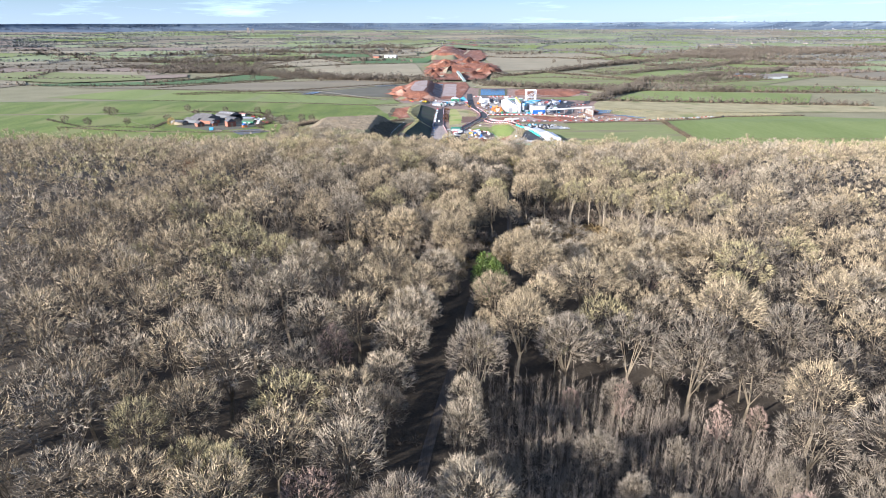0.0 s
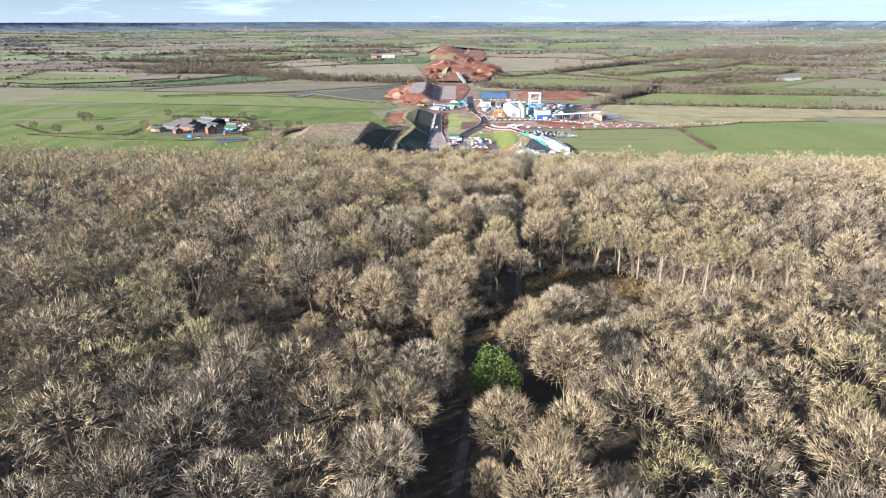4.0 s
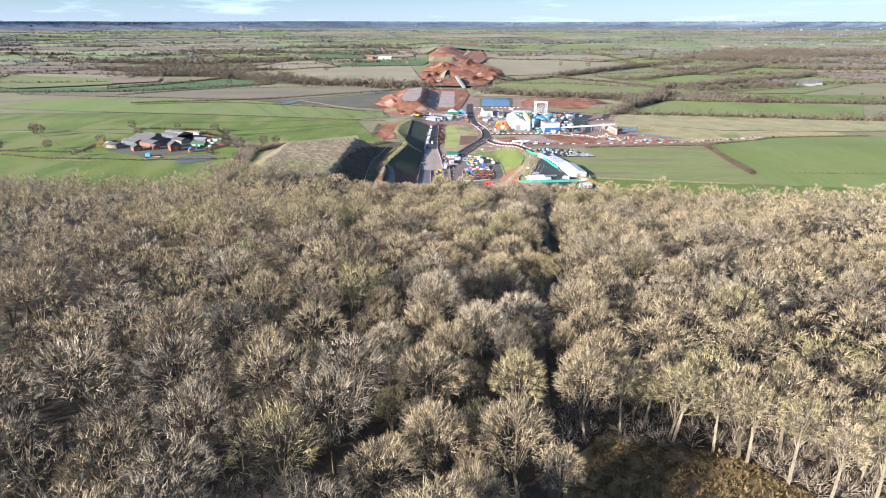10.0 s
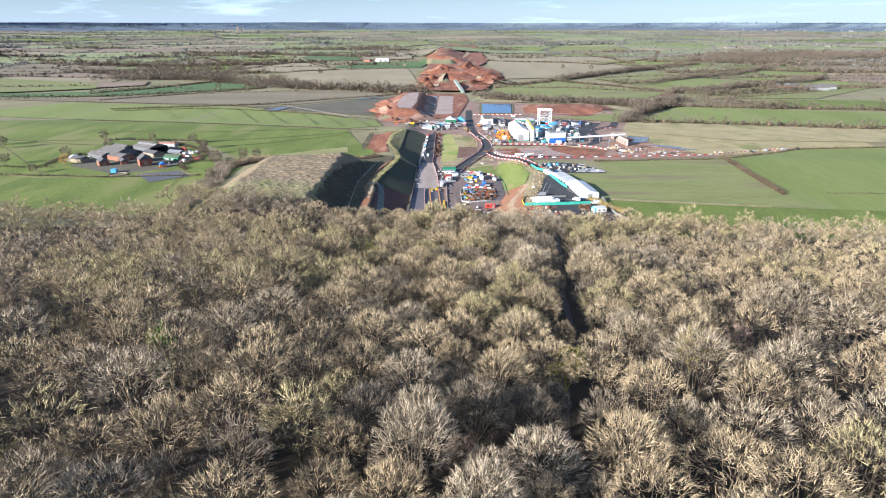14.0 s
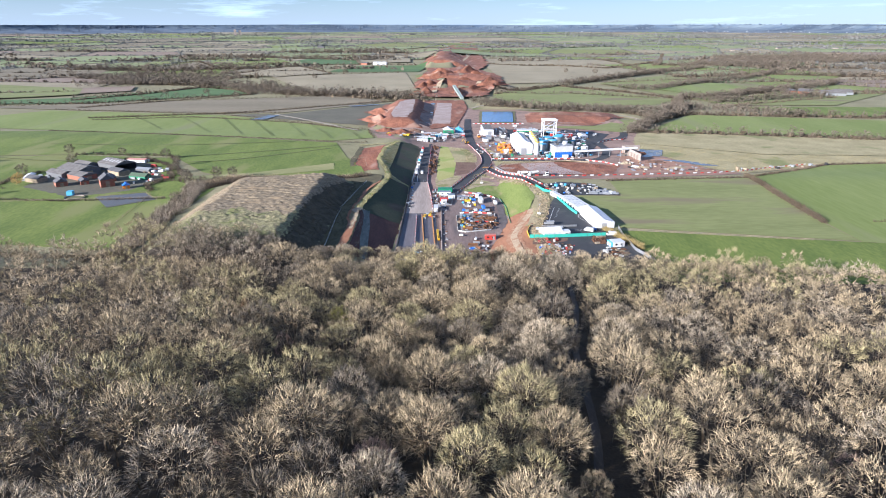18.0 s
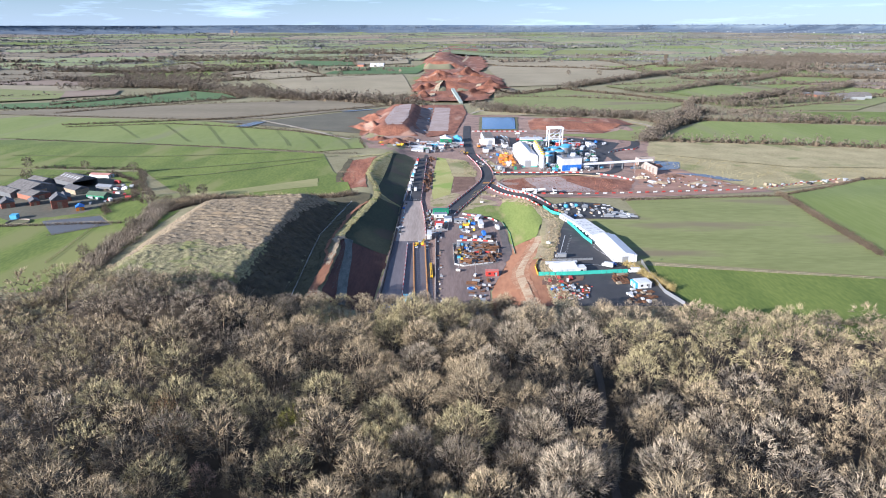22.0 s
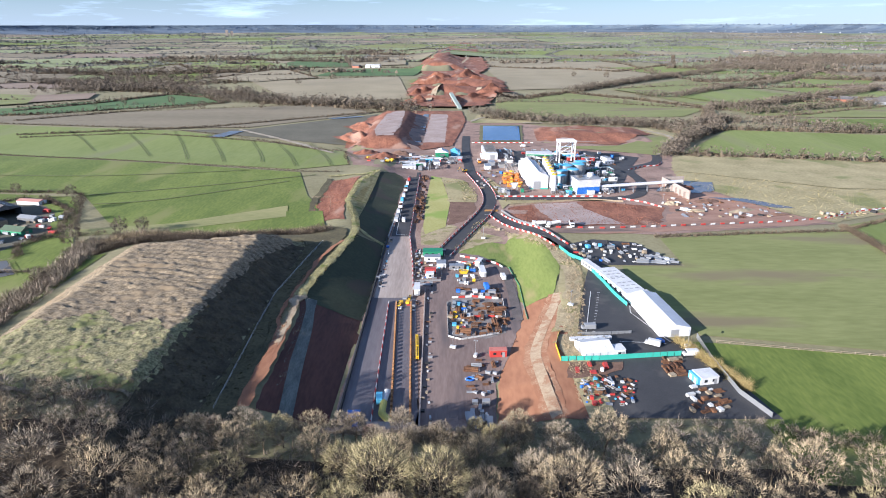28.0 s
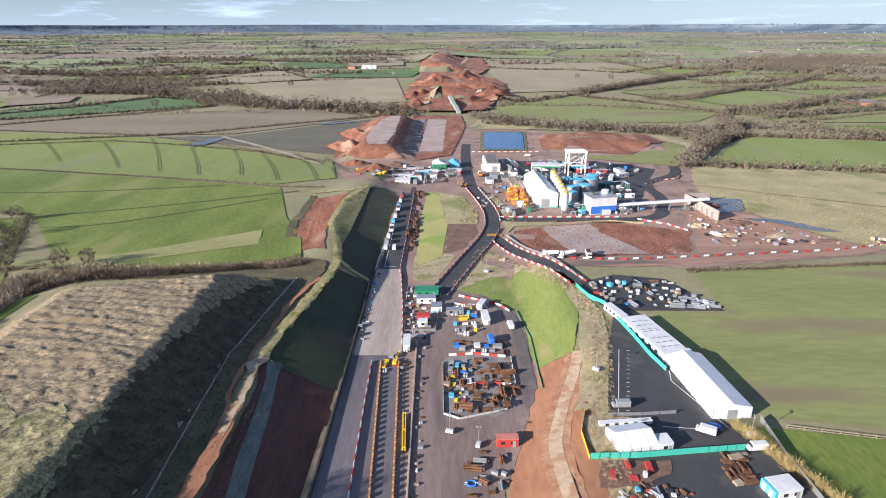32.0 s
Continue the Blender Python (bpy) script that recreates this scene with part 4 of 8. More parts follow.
WORDS = {0: "leafless tan-twigged oak in the winter wood", 1: "leafless grey-twigged ash in the winter wood", 2: "leafless olive lichen-covered oak in the winter wood", 3: "leafless reddish birch among taller trees", 4: "leafless dull grey-brown ash in the winter wood"}
stock = {}
for k in range(5):
    for v in range(4 if k != 3 else 2):
        hh, rr = (15.4 + 0.7 * v, 5.3 + 0.15 * v) if k != 3 else (13.5 + v, 4.0)
        arr = bare_tree(100 + 10 * k + v, hh, rr, 2700, 0.078)
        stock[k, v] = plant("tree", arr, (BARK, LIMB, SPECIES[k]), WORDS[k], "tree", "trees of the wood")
used = set()
low_stock = {}
for k in range(5):
    for v in range(5):
        hh, rr = (15.4 + 0.6 * v, 5.3 + 0.15 * v) if k != 3 else (13.5 + v, 4.0)
        a, b, c = bare_tree(300 + 10 * k + v, hh, rr, 1600, 0.093, 6, thick=False)
        low_stock[k, v, 0] = (np.concatenate([a, b]), c)
        a, b, c = bare_tree(350 + 10 * k + v, hh, rr, 1000, 0.11, 5, thick=False)
        low_stock[k, v, 1] = (np.concatenate([a, b]), c)
        a, b, c = bare_tree(400 + 10 * k + v, hh, rr, 300, 0.18, 4, long=1.2, thick=False)
        low_stock[k, v, 2] = (np.concatenate([a[:6], b[-36:]]), c)
heap_v, heap_i = [], []
for x, y in spots:
    r = random.Random(int(x * 977 + y * 131))
    k = species(x, y, r)
    size = SIZE_AT.get((x, y), r.uniform(0.8, 1.1))
    tall = (0.55 + 0.45 * size) * r.uniform(0.88, 1.12)
    if inside(x, y, BIRCH_AT):
        size, tall = size * 0.65, tall * 0.65
    if y > wood_edge(x) - 16 or inside(x, y, SCRUB_AT):
        size, tall = size * 0.72, tall * (0.66 if y > 76.9 else 0.74)
    z = h(x, y)
    turn = r.uniform(0, 6.283)
    if (x, y) in chosen:
        v = r.randrange(4 if k != 3 else 2)
        m = Matrix.LocRotScale((x, y, z), Euler((0, 0, turn)), (size, size, tall))
        if (k, v) not in used:
            used.add((k, v))
            stock[k, v].matrix_basis = m
        else:
            o = copy_thing(stock[k, v], Matrix.Identity(4))
            o.matrix_basis = m
    else:
        far = 0 if abs(x) < 64 else 1 if abs(x) < 135 else 2
        wood, tw = low_stock[k, r.randrange(5), far]
        c, s = math.cos(turn) * size, math.sin(turn) * size
        rot = np.array([[c, s, 0], [-s, c, 0], [0, 0, tall]])
        both = np.concatenate([wood, tw]) @ rot + np.array([x, y, z])
        heap_v.append(both)
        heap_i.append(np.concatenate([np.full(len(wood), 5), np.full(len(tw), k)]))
for key, ob in stock.items():
    if key not in used:
        ob.matrix_basis = Matrix.Translation((-60 + 9 * key[1], -20 - 9 * key[0], h(-60 + 9 * key[1], -20 - 9 * key[0])))
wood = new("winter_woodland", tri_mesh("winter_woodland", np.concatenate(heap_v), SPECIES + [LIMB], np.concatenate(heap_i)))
tagged(wood, "dense leafless oak and ash wood in low winter sun", "woodland", kind="stuff")


def clump(seed, n, height, radius, width):
    """A low twiggy bush of n blades."""
    r = np.random.RandomState(seed)
    d = r.normal(size=(n, 3))
    d[:, 2] = np.abs(d[:, 2])
    d /= np.linalg.norm(d, axis=1, keepdims=True)
    b = d * r.uniform(0.1, 0.65, n)[:, None] * np.array([radius, radius, height])
    w = d + r.normal(size=(n, 3)) * 0.3
    w[:, 2] += 0.3
    return twigs(r, b, w, r.uniform(0.3, 0.55, n) * height, np.full(n, width))


def scatter(name, places, bushes, material, label, category="scrub", up=0.0):
    """Many bushes, too many to count, in one mesh. places: x, y, scale."""
    out = []
    r = np.random.RandomState(3)
    for x, y, s in places:
        b = bushes[r.randint(len(bushes))]
        a = r.uniform(0, 6.283)
        k = s * shrink(x, y)
        c, q = math.cos(a) * k, math.sin(a) * k
        out.append(b @ np.array([[c, q, 0], [-q, c, 0], [0, 0, k * r.uniform(0.8, 1.2)]]) + np.array(g(x, y, up)))
    ob = new(name, tri_mesh(name, np.concatenate(out), [material]))
    return tagged(ob, label, category, kind="stuff")


# undergrowth
rng = random.Random(8)
BUSH = [clump(20 + k, 50, 2.6, 1.7, 0.10) for k in range(4)]
SMALL = [clump(30 + k, 26, 0.9, 0.9, 0.16) for k in range(4)]
under = []
while len(under) < 1700:
    x, y = rng.uniform(-110, 110), rng.uniform(-362, 60)
    if abs(x) < 0.74 * (y + 425) + 10 and away(x, y, RIDE) > 2.6 and not inside(x, y, BRACKEN_AT):
        under.append((x, y, rng.uniform(0.5, 1.1)))
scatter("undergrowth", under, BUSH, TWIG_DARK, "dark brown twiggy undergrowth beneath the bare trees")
scrub = []
while len(scrub) < 800:
    x, y = rng.uniform(-72, -4), rng.uniform(-264, -222)
    if inside(x, y, SCRUB_AT):
        scrub.append((x, y, rng.uniform(0.6, 1.5)))
scatter("scrub_thicket", scrub, BUSH, SCRUB_GREY, "grey-brown leafless scrub filling an old clearing")
band = []
while len(band) < 520:
    x, y = rng.uniform(-110, 8), rng.uniform(-226, -198)
    if away(x, y, RIDE) > 3:
        band.append((x, y, rng.uniform(0.7, 1.5)))
while len(band) < 900:
    x, y = rng.uniform(16, 100), rng.uniform(-190, -158)
    if away(x, y, RIDE) > 3:
        band.append((x, y, rng.uniform(0.8, 1.7)))
while len(band) < 1080:
    x, y = rng.uniform(38, 104), rng.uniform(74, 96)
    band.append((x, y, rng.uniform(0.7, 1.5)))
while len(band) < 1480:
    x, y = rng.uniform(-120, 40), rng.uniform(58, 92 if abs(x + 14) > 44 else 86)
    band.append((x, y, rng.uniform(0.9, 1.9)))
while len(band) < 1880:
    x, y = rng.uniform(-4, 56), rng.uniform(-370, -304)
    if inside(x, y, BIRCH_AT) and away(x, y, RIDE) > 3:
        band.append((x, y, rng.uniform(0.5, 1.2)))
while len(band) < 2140:
    x, y = rng.uniform(46, 98), rng.uniform(-207, -186)
    if not inside(x, y, BRACKEN_AT):
        band.append((x, y, rng.uniform(0.8, 1.6)))
scatter("scrub_thicket", band, BUSH, SCRUB_GREY, "grey-brown leafless scrub beneath the clearing edge")


def sapling(seed):
    r = np.random.RandomState(seed)
    hgt = r.uniform(3.5, 7.5)
    n = 36
    q = r.uniform(0.25, 1.0, n)
    b = np.stack([r.normal(size=n) * 0.12, r.normal(size=n) * 0.12, q * hgt], axis=1)
    wy = np.stack([r.normal(size=n) * 0.5, r.normal(size=n) * 0.5, np.full(n, 0.9)], axis=1)
    return np.concatenate([twigs(r, b, wy, r.uniform(0.5, 1.2, n), np.full(n, 0.035)), tubes([((0, 0, -0.3), (r.normal() * 0.2, r.normal() * 0.2, hgt), 0.016, 0.008)])])


YOUNG = [sapling(40 + k) for k in range(8)]
stems = []
while len(stems) < 2300:
    x, y = rng.uniform(-6, 100), rng.uniform(-362, -292)
    if inside(x, y, BIRCH_AT) and away(x, y, RIDE) > 3.5 and x < 62:
        stems.append((x, y, rng.uniform(0.8, 1.3)))
scatter("birch_saplings", stems, YOUNG, SCRUB_GREY, "thicket of slender grey birch saplings", "saplings")
fern = []
while len(fern) < 500:
    x, y = rng.uniform(-62, 14), rng.uniform(-236, -204)
    if away(x, y, RIDE) > 2:
        fern.append((x, y, rng.uniform(0.7, 1.7)))
while len(fern) < 2500:
    x, y = rng.uniform(2, 90), rng.uniform(-230, -186)
    if inside(x, y, BRACKEN_AT) or (abs(x) < 12 and -236 < y < -222):
        fern.append((x, y, rng.uniform(0.7, 1.9)))
scatter("bracken_patch", fern, SMALL, BRACKEN, "rust-brown dead bracken in a sunny clearing", "bracken")


def single(name, x, y, height, radius, arrays, mats, label, category="tree"):
    ob = plant(name, arrays, mats, label, category)
    ob.matrix_basis = Matrix.Translation((x, y, h(x, y)))
    return ob


# trees that stand out
t0, l0, w0 = bare_tree(71, 9, 3, 20, 0.05)
single("evergreen_tree", 2.5, -262, 14, 5.2, (t0, l0, leafy(1, 15, 5.2, 4600, 0.4)), (BARK, BARK, EVERGREEN), "dense bright green holly tree beside the track")
single("evergreen_tree", -62, -124, 15, 3, (t0, l0, leafy(2, 18, 3.2, 1500, 0.42)), (BARK, BARK, EVERGREEN), "dark green evergreen among bare trees")
single("evergreen_tree", 44, -246, 9, 2.4, (t0, l0, leafy(3, 9, 2.2, 700, 0.4)), (BARK, BARK, EVERGREEN), "small ivy-green tree beneath bare crowns")
single("rusty_tree", -63, -10, 15, 3, (t0, l0, leafy(4, 15.5, 3.6, 1300, 0.32)), (BARK, BARK, RUST_LEAF), "beech holding rusty dead leaves")
single("rusty_tree", -125, -150, 15, 3, (t0, l0, leafy(5, 16.5, 3.8, 1300, 0.34)), (BARK, BARK, RUST_LEAF), "beech holding reddish dead leaves")
for x, y in ((22, -121), (-32, -13), (52, -114)):
    single("mossy_tree", x, y, 16, 4, bare_tree(int(x) + 90, 16.5, 4.6, 1400, 0.11), (BARK, TWIG_YELLOW, TWIG_YELLOW), "yellow-green mossy leafless tree")
for x, y, s in ((13, -209, 0), (29, -186, 1), (38, -189, 2), (45, -191, 3), (50, -194, 4), (55, -199, 5), (60, -203, 6), (66, -205, 7), (73, -205, 8), (80, -208, 9), (86, -210, 11), (34, -184, 12), (68, -198, 13)):
    a = bare_tree(800 + s, 17 + s % 3, 4.6, 1200, 0.10, low=0.5, flat=0.66)
    single("clearing_tree", x, y, 17, 4, a, (BARK, BARK, TWIG_OLIVE if s % 3 else TWIG_TAN), "tall leafless oak with a pale bare trunk at the clearing", "tree")
for x, y, s in ((48, -258, 0), (-33, -247, 1), (60, -270, 2), (25, -318, 3), (40, -325, 4)):
    single("birch", x, y, 12, 2, bare_tree(860 + s, 12.5, 2.6, 800, 0.08, flat=0.4), (BARK, TWIG_RED, TWIG_RED), "slender leafless birch with pinkish twigs", "tree")

# hedges and belts of the farmland
def puff(seed, n, height, radius, size, stem=0.0):
    """A rounded mass of n small ragged pieces, for bushes and crowns far off."""
    r = np.random.RandomState(seed)
    d = r.normal(size=(n, 3))
    d /= np.linalg.norm(d, axis=1, keepdims=True)
    lobes = r.normal(size=(5, 3))
    lobes /= np.linalg.norm(lobes, axis=1, keepdims=True)
    grow = (0.7 + 0.4 * np.max(d @ lobes.T, axis=1).clip(0) ** 3) * r.uniform(0.55, 1.0, n)
    c = d * grow[:, None] * np.array([radius, radius, height * (1 - stem) / 2]) + np.array([0, 0, height * (1 + stem) / 2])
    return c[:, None, :] + r.normal(size=(n, 3, 3)) * (size * 0.6) * np.array([1, 1, 0.8])


HBUSH = [puff(50 + k, 24, 2.6, 1.7, 0.65) for k in range(5)]


FARBUSH = [puff(55 + k, 9, 3.0, 2.7, 1.7) for k in range(5)]
FTREE = []
for k in range(6):
    stem = tubes([((0, 0, -0.5), (0, 0, 4.0), 0.3, 0.2)])
    FTREE.append(np.concatenate([stem, puff(980 + k, 40, 9.5 + k * 0.7, 3.6 + 0.3 * k, 1.15, 0.12)]))


def along(pts, every, wide, lo, hi, r):
    out = []
    for (ax, ay), (bx, by) in zip(pts, pts[1:]):
        n = max(1, int(math.hypot(bx - ax, by - ay) / every))
        for k in range(n):
            t = (k + r.random()) / n
            out.append((ax + (bx - ax) * t + r.uniform(-wide, wide), ay + (by - ay) * t + r.uniform(-wide, wide), r.uniform(lo, hi)))
    return out


rng = random.Random(21)
for pts, every, wide, lo, hi in (
        ([(114, 258), (222, 270), (317, 337), (420, 348)], 0.5, 1.5, 0.6, 1.1),
        ([(224.6, 280), (218.8, 215), (215.4, 157)], 0.26, 1.2, 0.9, 1.45),
        ([(244, 160), (440, 156)], 1.2, 0.7, 0.5, 0.8),
        ([(-446, 500), (-348, 474), (-109, 411), (-78, 410)], 1.4, 0.6, 0.4, 0.75),
        ([(-76, 436), (-92, 511), (-225, 600), (-300, 640)], 2.2, 1.5, 0.4, 0.8),
        ([(-64, 270), (-84, 264), (-110, 257), (-142, 251), (-172, 256)], 0.35, 2.6, 0.6, 1.3),
        ([(-560, 700), (-320, 652), (-225, 656)], 2.2, 1.5, 0.5, 0.9),
        ([(-180, 889), (-100, 790), (-40, 800)], 2.0, 3.0, 0.7, 1.3),
        ([(-700, 720), (-180, 892)], 2.4, 2.0, 0.6, 1.2),
        ([(73, 889), (203, 1018), (492, 1365), (751, 1727)], 3.0, 5.0, 1.0, 2.0),
        ([(75, 892), (200, 900), (355, 818), (470, 760)], 2.6, 2.0, 0.8, 1.5),
        ([(49, 731), (150, 700), (235, 668), (262, 605)], 1.3, 7.0, 1.0, 2.2),
        ([(205, 520), (262, 600), (312, 645), (440, 625), (640, 600)], 1.3, 5.0, 0.9, 2.0),
        ([(200, 505), (300, 488), (420, 462), (560, 440)], 1.3, 5.0, 0.9, 1.9),
        ([(262, 600), (320, 720), (366, 829), (520, 900), (780, 930)], 2.0, 6.0, 1.0, 2.2),
        ([(297, 1079), (520, 1177), (772, 1124), (900, 1100)], 2.6, 4.0, 1.0, 1.9),
        ([(625, 850), (460, 760), (400, 735)], 2.6, 4.0, 0.8, 1.7),
        ([(380, 830), (620, 985), (820, 950)], 2.6, 3.0, 0.8, 1.6),
        ([(-625, 855), (-446, 1085), (-340, 930)], 3.0, 2.0, 0.8, 1.6),
        ([(-800, 745), (-558, 775), (-340, 925)], 3.0, 2.0, 0.8, 1.6),
        ([(-700, 1132), (-520, 1100), (-363, 1037), (-247, 905), (-120, 850), (-40, 800)], 1.1, 22.0, 1.6, 3.0),
        ([(-900, 1300), (-700, 1200), (-420, 1240)], 2.0, 26.0, 1.6, 3.0),
        ([(-399, 1244), (-111, 1375)], 4.0, 2.0, 0.8, 1.6),
        ([(-430, 1650), (-275, 1700), (-60, 1640)], 4.0, 5.0, 1.0, 2.2),
        ([(-582, 2190), (-360, 2186), (-270, 1720)], 4.0, 3.0, 1.0, 2.2),
        ([(480, 1380), (480, 2100), (90, 2010)], 5.0, 3.0, 1.0, 2.4),
        ([(880, 1950), (1400, 1990), (1900, 2100)], 1.4, 60.0, 2.4, 4.0),
        ([(-1000, 1500), (-760, 1420), (-480, 1500)], 1.0, 30.0, 2.0, 3.4),
        ([(-900, 1900), (-640, 2020), (-380, 1960)], 1.4, 30.0, 2.0, 3.4),
        ([(-700, 2500), (-400, 2600), (-140, 2500)], 1.8, 40.0, 2.4, 4.0),
        ([(500, 1250), (760, 1330), (1100, 1300)], 1.6, 14.0, 2.0, 3.2),
        ([(560, 1600), (900, 1560), (1300, 1500)], 1.8, 16.0, 2.0, 3.2),
        ([(860, 1800), (1400, 1850)], 1.6, 50.0, 2.4, 4.0)):
    if hi < 1.5:
        scatter("hedgerow", along(pts, every, wide, lo, hi, rng), BUSH if pts[0][1] < 300 else HBUSH, HEDGE, "leafless brown winter hedge between fields", "hedge")
    else:
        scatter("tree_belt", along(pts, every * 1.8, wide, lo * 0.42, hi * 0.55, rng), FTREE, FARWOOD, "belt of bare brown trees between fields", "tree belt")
        scatter("hedgerow", along(pts, every * 0.9, wide, lo * 0.6, hi * 0.7, rng), FARBUSH, HEDGE, "leafless brown scrub under the tree belt", "hedge")
for pts, every, wide, lo, hi in (
        ([(-460, 607), (-365, 632), (-271, 660), (-176, 733), (-67, 806)], 0.9, 1.6, 0.7, 1.2),
        ([(-535, 716), (-488, 765), (-415, 833), (-344, 914)], 1.0, 1.4, 0.7, 1.3),
        ([(-603, 815), (-542, 904), (-479, 1037), (-397, 990), (-344, 914)], 1.2, 1.6, 0.8, 1.4),
        ([(-447, 590), (-333, 616), (-257, 594), (-169, 560), (-102, 509)], 1.0, 1.2, 0.5, 0.9),
        ([(64, 911), (200, 1021), (289, 934), (361, 827)], 1.2, 2.0, 0.8, 1.4),
        ([(-509, 1318), (-423, 1603), (-283, 1321)], 2.0, 2.0, 1.0, 1.5),
        ([(-552, 2068), (-380, 2230), (-155, 2233)], 2.5, 2.5, 1.2, 1.9),
        ([(-871, 1598), (-774, 1789), (-632, 1525), (-480, 1725)], 2.2, 2.5, 1.2, 1.9),
        ([(95, 1732), (394, 1459), (619, 1739), (828, 2358)], 2.5, 3.0, 1.2, 1.9)):
    scatter("hedgerow", along(pts, every, wide, lo, hi, rng), HBUSH if hi < 1.35 else FARBUSH, HEDGE, "dark leafless hedge between arable fields", "hedge")
for pts, every, wide, lo, hi in (
        ([(-691, 1090), (-600, 1180), (-500, 1130)], 0.55, 62.0, 0.85, 1.35),
        ([(-800, 1250), (-690, 1330), (-549, 1300)], 0.8, 50.0, 0.85, 1.35),
        ([(-485, 1089), (-315, 926), (-193, 889), (-53, 855)], 1.2, 13.0, 0.7, 1.2),
        ([(36, 777), (107, 699), (193, 666), (273, 657), (333, 702)], 1.0, 9.0, 0.7, 1.15),
        ([(215, 1046), (317, 1157), (508, 1372), (661, 1511)], 1.5, 9.0, 0.8, 1.25),
        ([(306, 976), (363, 956), (502, 1102), (682, 1259), (844, 1465)], 1.8, 8.0, 0.8, 1.2),
        ([(361, 827), (413, 812), (531, 917), (775, 1105)], 1.3, 10.0, 0.8, 1.25),
        ([(194, 492), (239, 564), (333, 702), (387, 680), (457, 619)], 1.0, 8.0, 0.6, 1.1),
        ([(700, 1560), (1000, 1750), (1350, 2000)], 0.6, 90.0, 1.1, 1.6),
        ([(392, 767), (617, 863)], 1.4, 6.0, 0.7, 1.2)):
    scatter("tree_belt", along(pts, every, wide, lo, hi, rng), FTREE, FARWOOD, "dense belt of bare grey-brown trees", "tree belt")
scatter("conifer_row", along([(470, 2941), (804, 3020)], 5.0, 14.0, 2.4, 3.4, rng) + along([(146, 2764), (349, 2767)], 7.0, 20.0, 1.8, 2.8, rng), FARBUSH, mat("dark_conifer_green", (0.02, 0.035, 0.02), (0.05, 0.07, 0.035), 0.02, 0.3, 1.0, 0, island=0.3), "dark row of conifers on the far rise", "trees")
more, near_more = [], []
for a, b in HEDGE_LINES:
    d = math.hypot((a[0] + b[0]) / 2, (a[1] + b[1]) / 2 + 100)
    (near_more if d < 1900 else more).extend(along([a, b], 3.4 + d / 420, 1.0 + d / 3500, 0.8 + d / 4000, 1.8 + d / 2500, rng))
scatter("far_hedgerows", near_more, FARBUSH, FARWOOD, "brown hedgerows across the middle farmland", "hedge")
scatter("far_hedgerows", more, FARBUSH, HAZE_PALE, "hedgerows and copses paled for haze across the far farmland", "hedge")
woods = []
dark_woods = []
for k in range(150):
    d, a = rng.uniform(1500, 7800), rng.uniform(-0.66, 0.66)
    cx, cy = d * math.sin(a), -100 + d * math.cos(a)
    if -150 < cx < 180:
        continue
    n = rng.randrange(30, 90)
    for q in range(n):
        (dark_woods if d < 3200 else woods).append((cx + rng.gauss(0, 16 + d / 50), cy + rng.gauss(0, 8 + d / 150), rng.uniform(1.8, 3.0) * (1 + d / 9000)))
blue = []
for k in range(90):
    d, a = rng.uniform(8000, 26000), rng.uniform(-0.64, 0.64)
    cx, cy = d * math.sin(a), -100 + d * math.cos(a)
    for q in range(16):
        blue.append((cx + rng.gauss(0, d / 16), cy + rng.gauss(0, d / 60), rng.uniform(3, 6) * d / 9000))
scatter("far_blue_woods", blue, FARBUSH, BLUE_WOOD, "far woods tinted blue for haze, below the skyline", "woodland")
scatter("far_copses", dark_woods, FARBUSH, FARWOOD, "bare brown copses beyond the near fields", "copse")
scatter("far_copses", woods, FARBUSH, HAZE_PALE, "bare copses paled for haze on the far farmland", "copse")
first = None
for x, y, s in ((-344, 830, 1.3), (-486, 890, 1.2), (-238, 1264, 1.5), (-261, 830, 1.1), (-420, 905, 1.2), (-520, 870, 1.1), (-290, 1180, 1.3), (-310, 945, 1.1), (-400, 305, 1.2), (-415, 320, 1.1), (-170, 258, 1.0), (-186, 240, 1.2), (-160, 262, 0.9), (330, 1290, 1.4), (270, 1330, 1.3), (262, 880, 0.7), (470, 1440, 1.5), (-210, 280, 0.8), (-220, 306, 0.9), (-302, 302, 1.0), (-322, 270, 0.9), (-330, 346, 1.0), (-282, 342, 0.8), (-240, 332, 0.9), (-197, 262, 0.7), (-352, 240, 0.9), (-392, 236, 1.0), (-432, 262, 0.9), (-312, 212, 0.7), (-176, 150, 0.7), (-173, 192, 0.8)):
    if first is None:
        arr = bare_tree(950, 11, 5.0, 900, 0.17, low=0.2, flat=0.52, long=1.2, floor=-0.75)
        first = plant("field_tree", arr, (BARK, BARK, TWIG_DARK), "solitary leafless tree in a field hedge", "tree", "field trees")
        ob = first
    else:
        ob = copy_thing(first, Matrix.Identity(4))
    ob.matrix_basis = Matrix.LocRotScale(g(x, y), Euler((0, 0, x)), (s, s, s))


# ---- things: helpers ----
def part(name, bm, material, parent=None, label=""):
    me = bpy.data.meshes.new(name)
    bm.to_mesh(me)
    bm.free()
    me.materials.append(material)
    ob = new(name, me)
    if parent:
        ob.parent = parent
    if label:
        ob["label"] = label
    return ob


def thing(name, x, y, turn=0.0, label="", category="", group="", up=0.0, z=None):
    ob = new(name)
    ob.matrix_basis = pose(x, y, (h(x, y) if z is None else z) + up, 0, 0, turn)
    return tagged(ob, label, category, group)


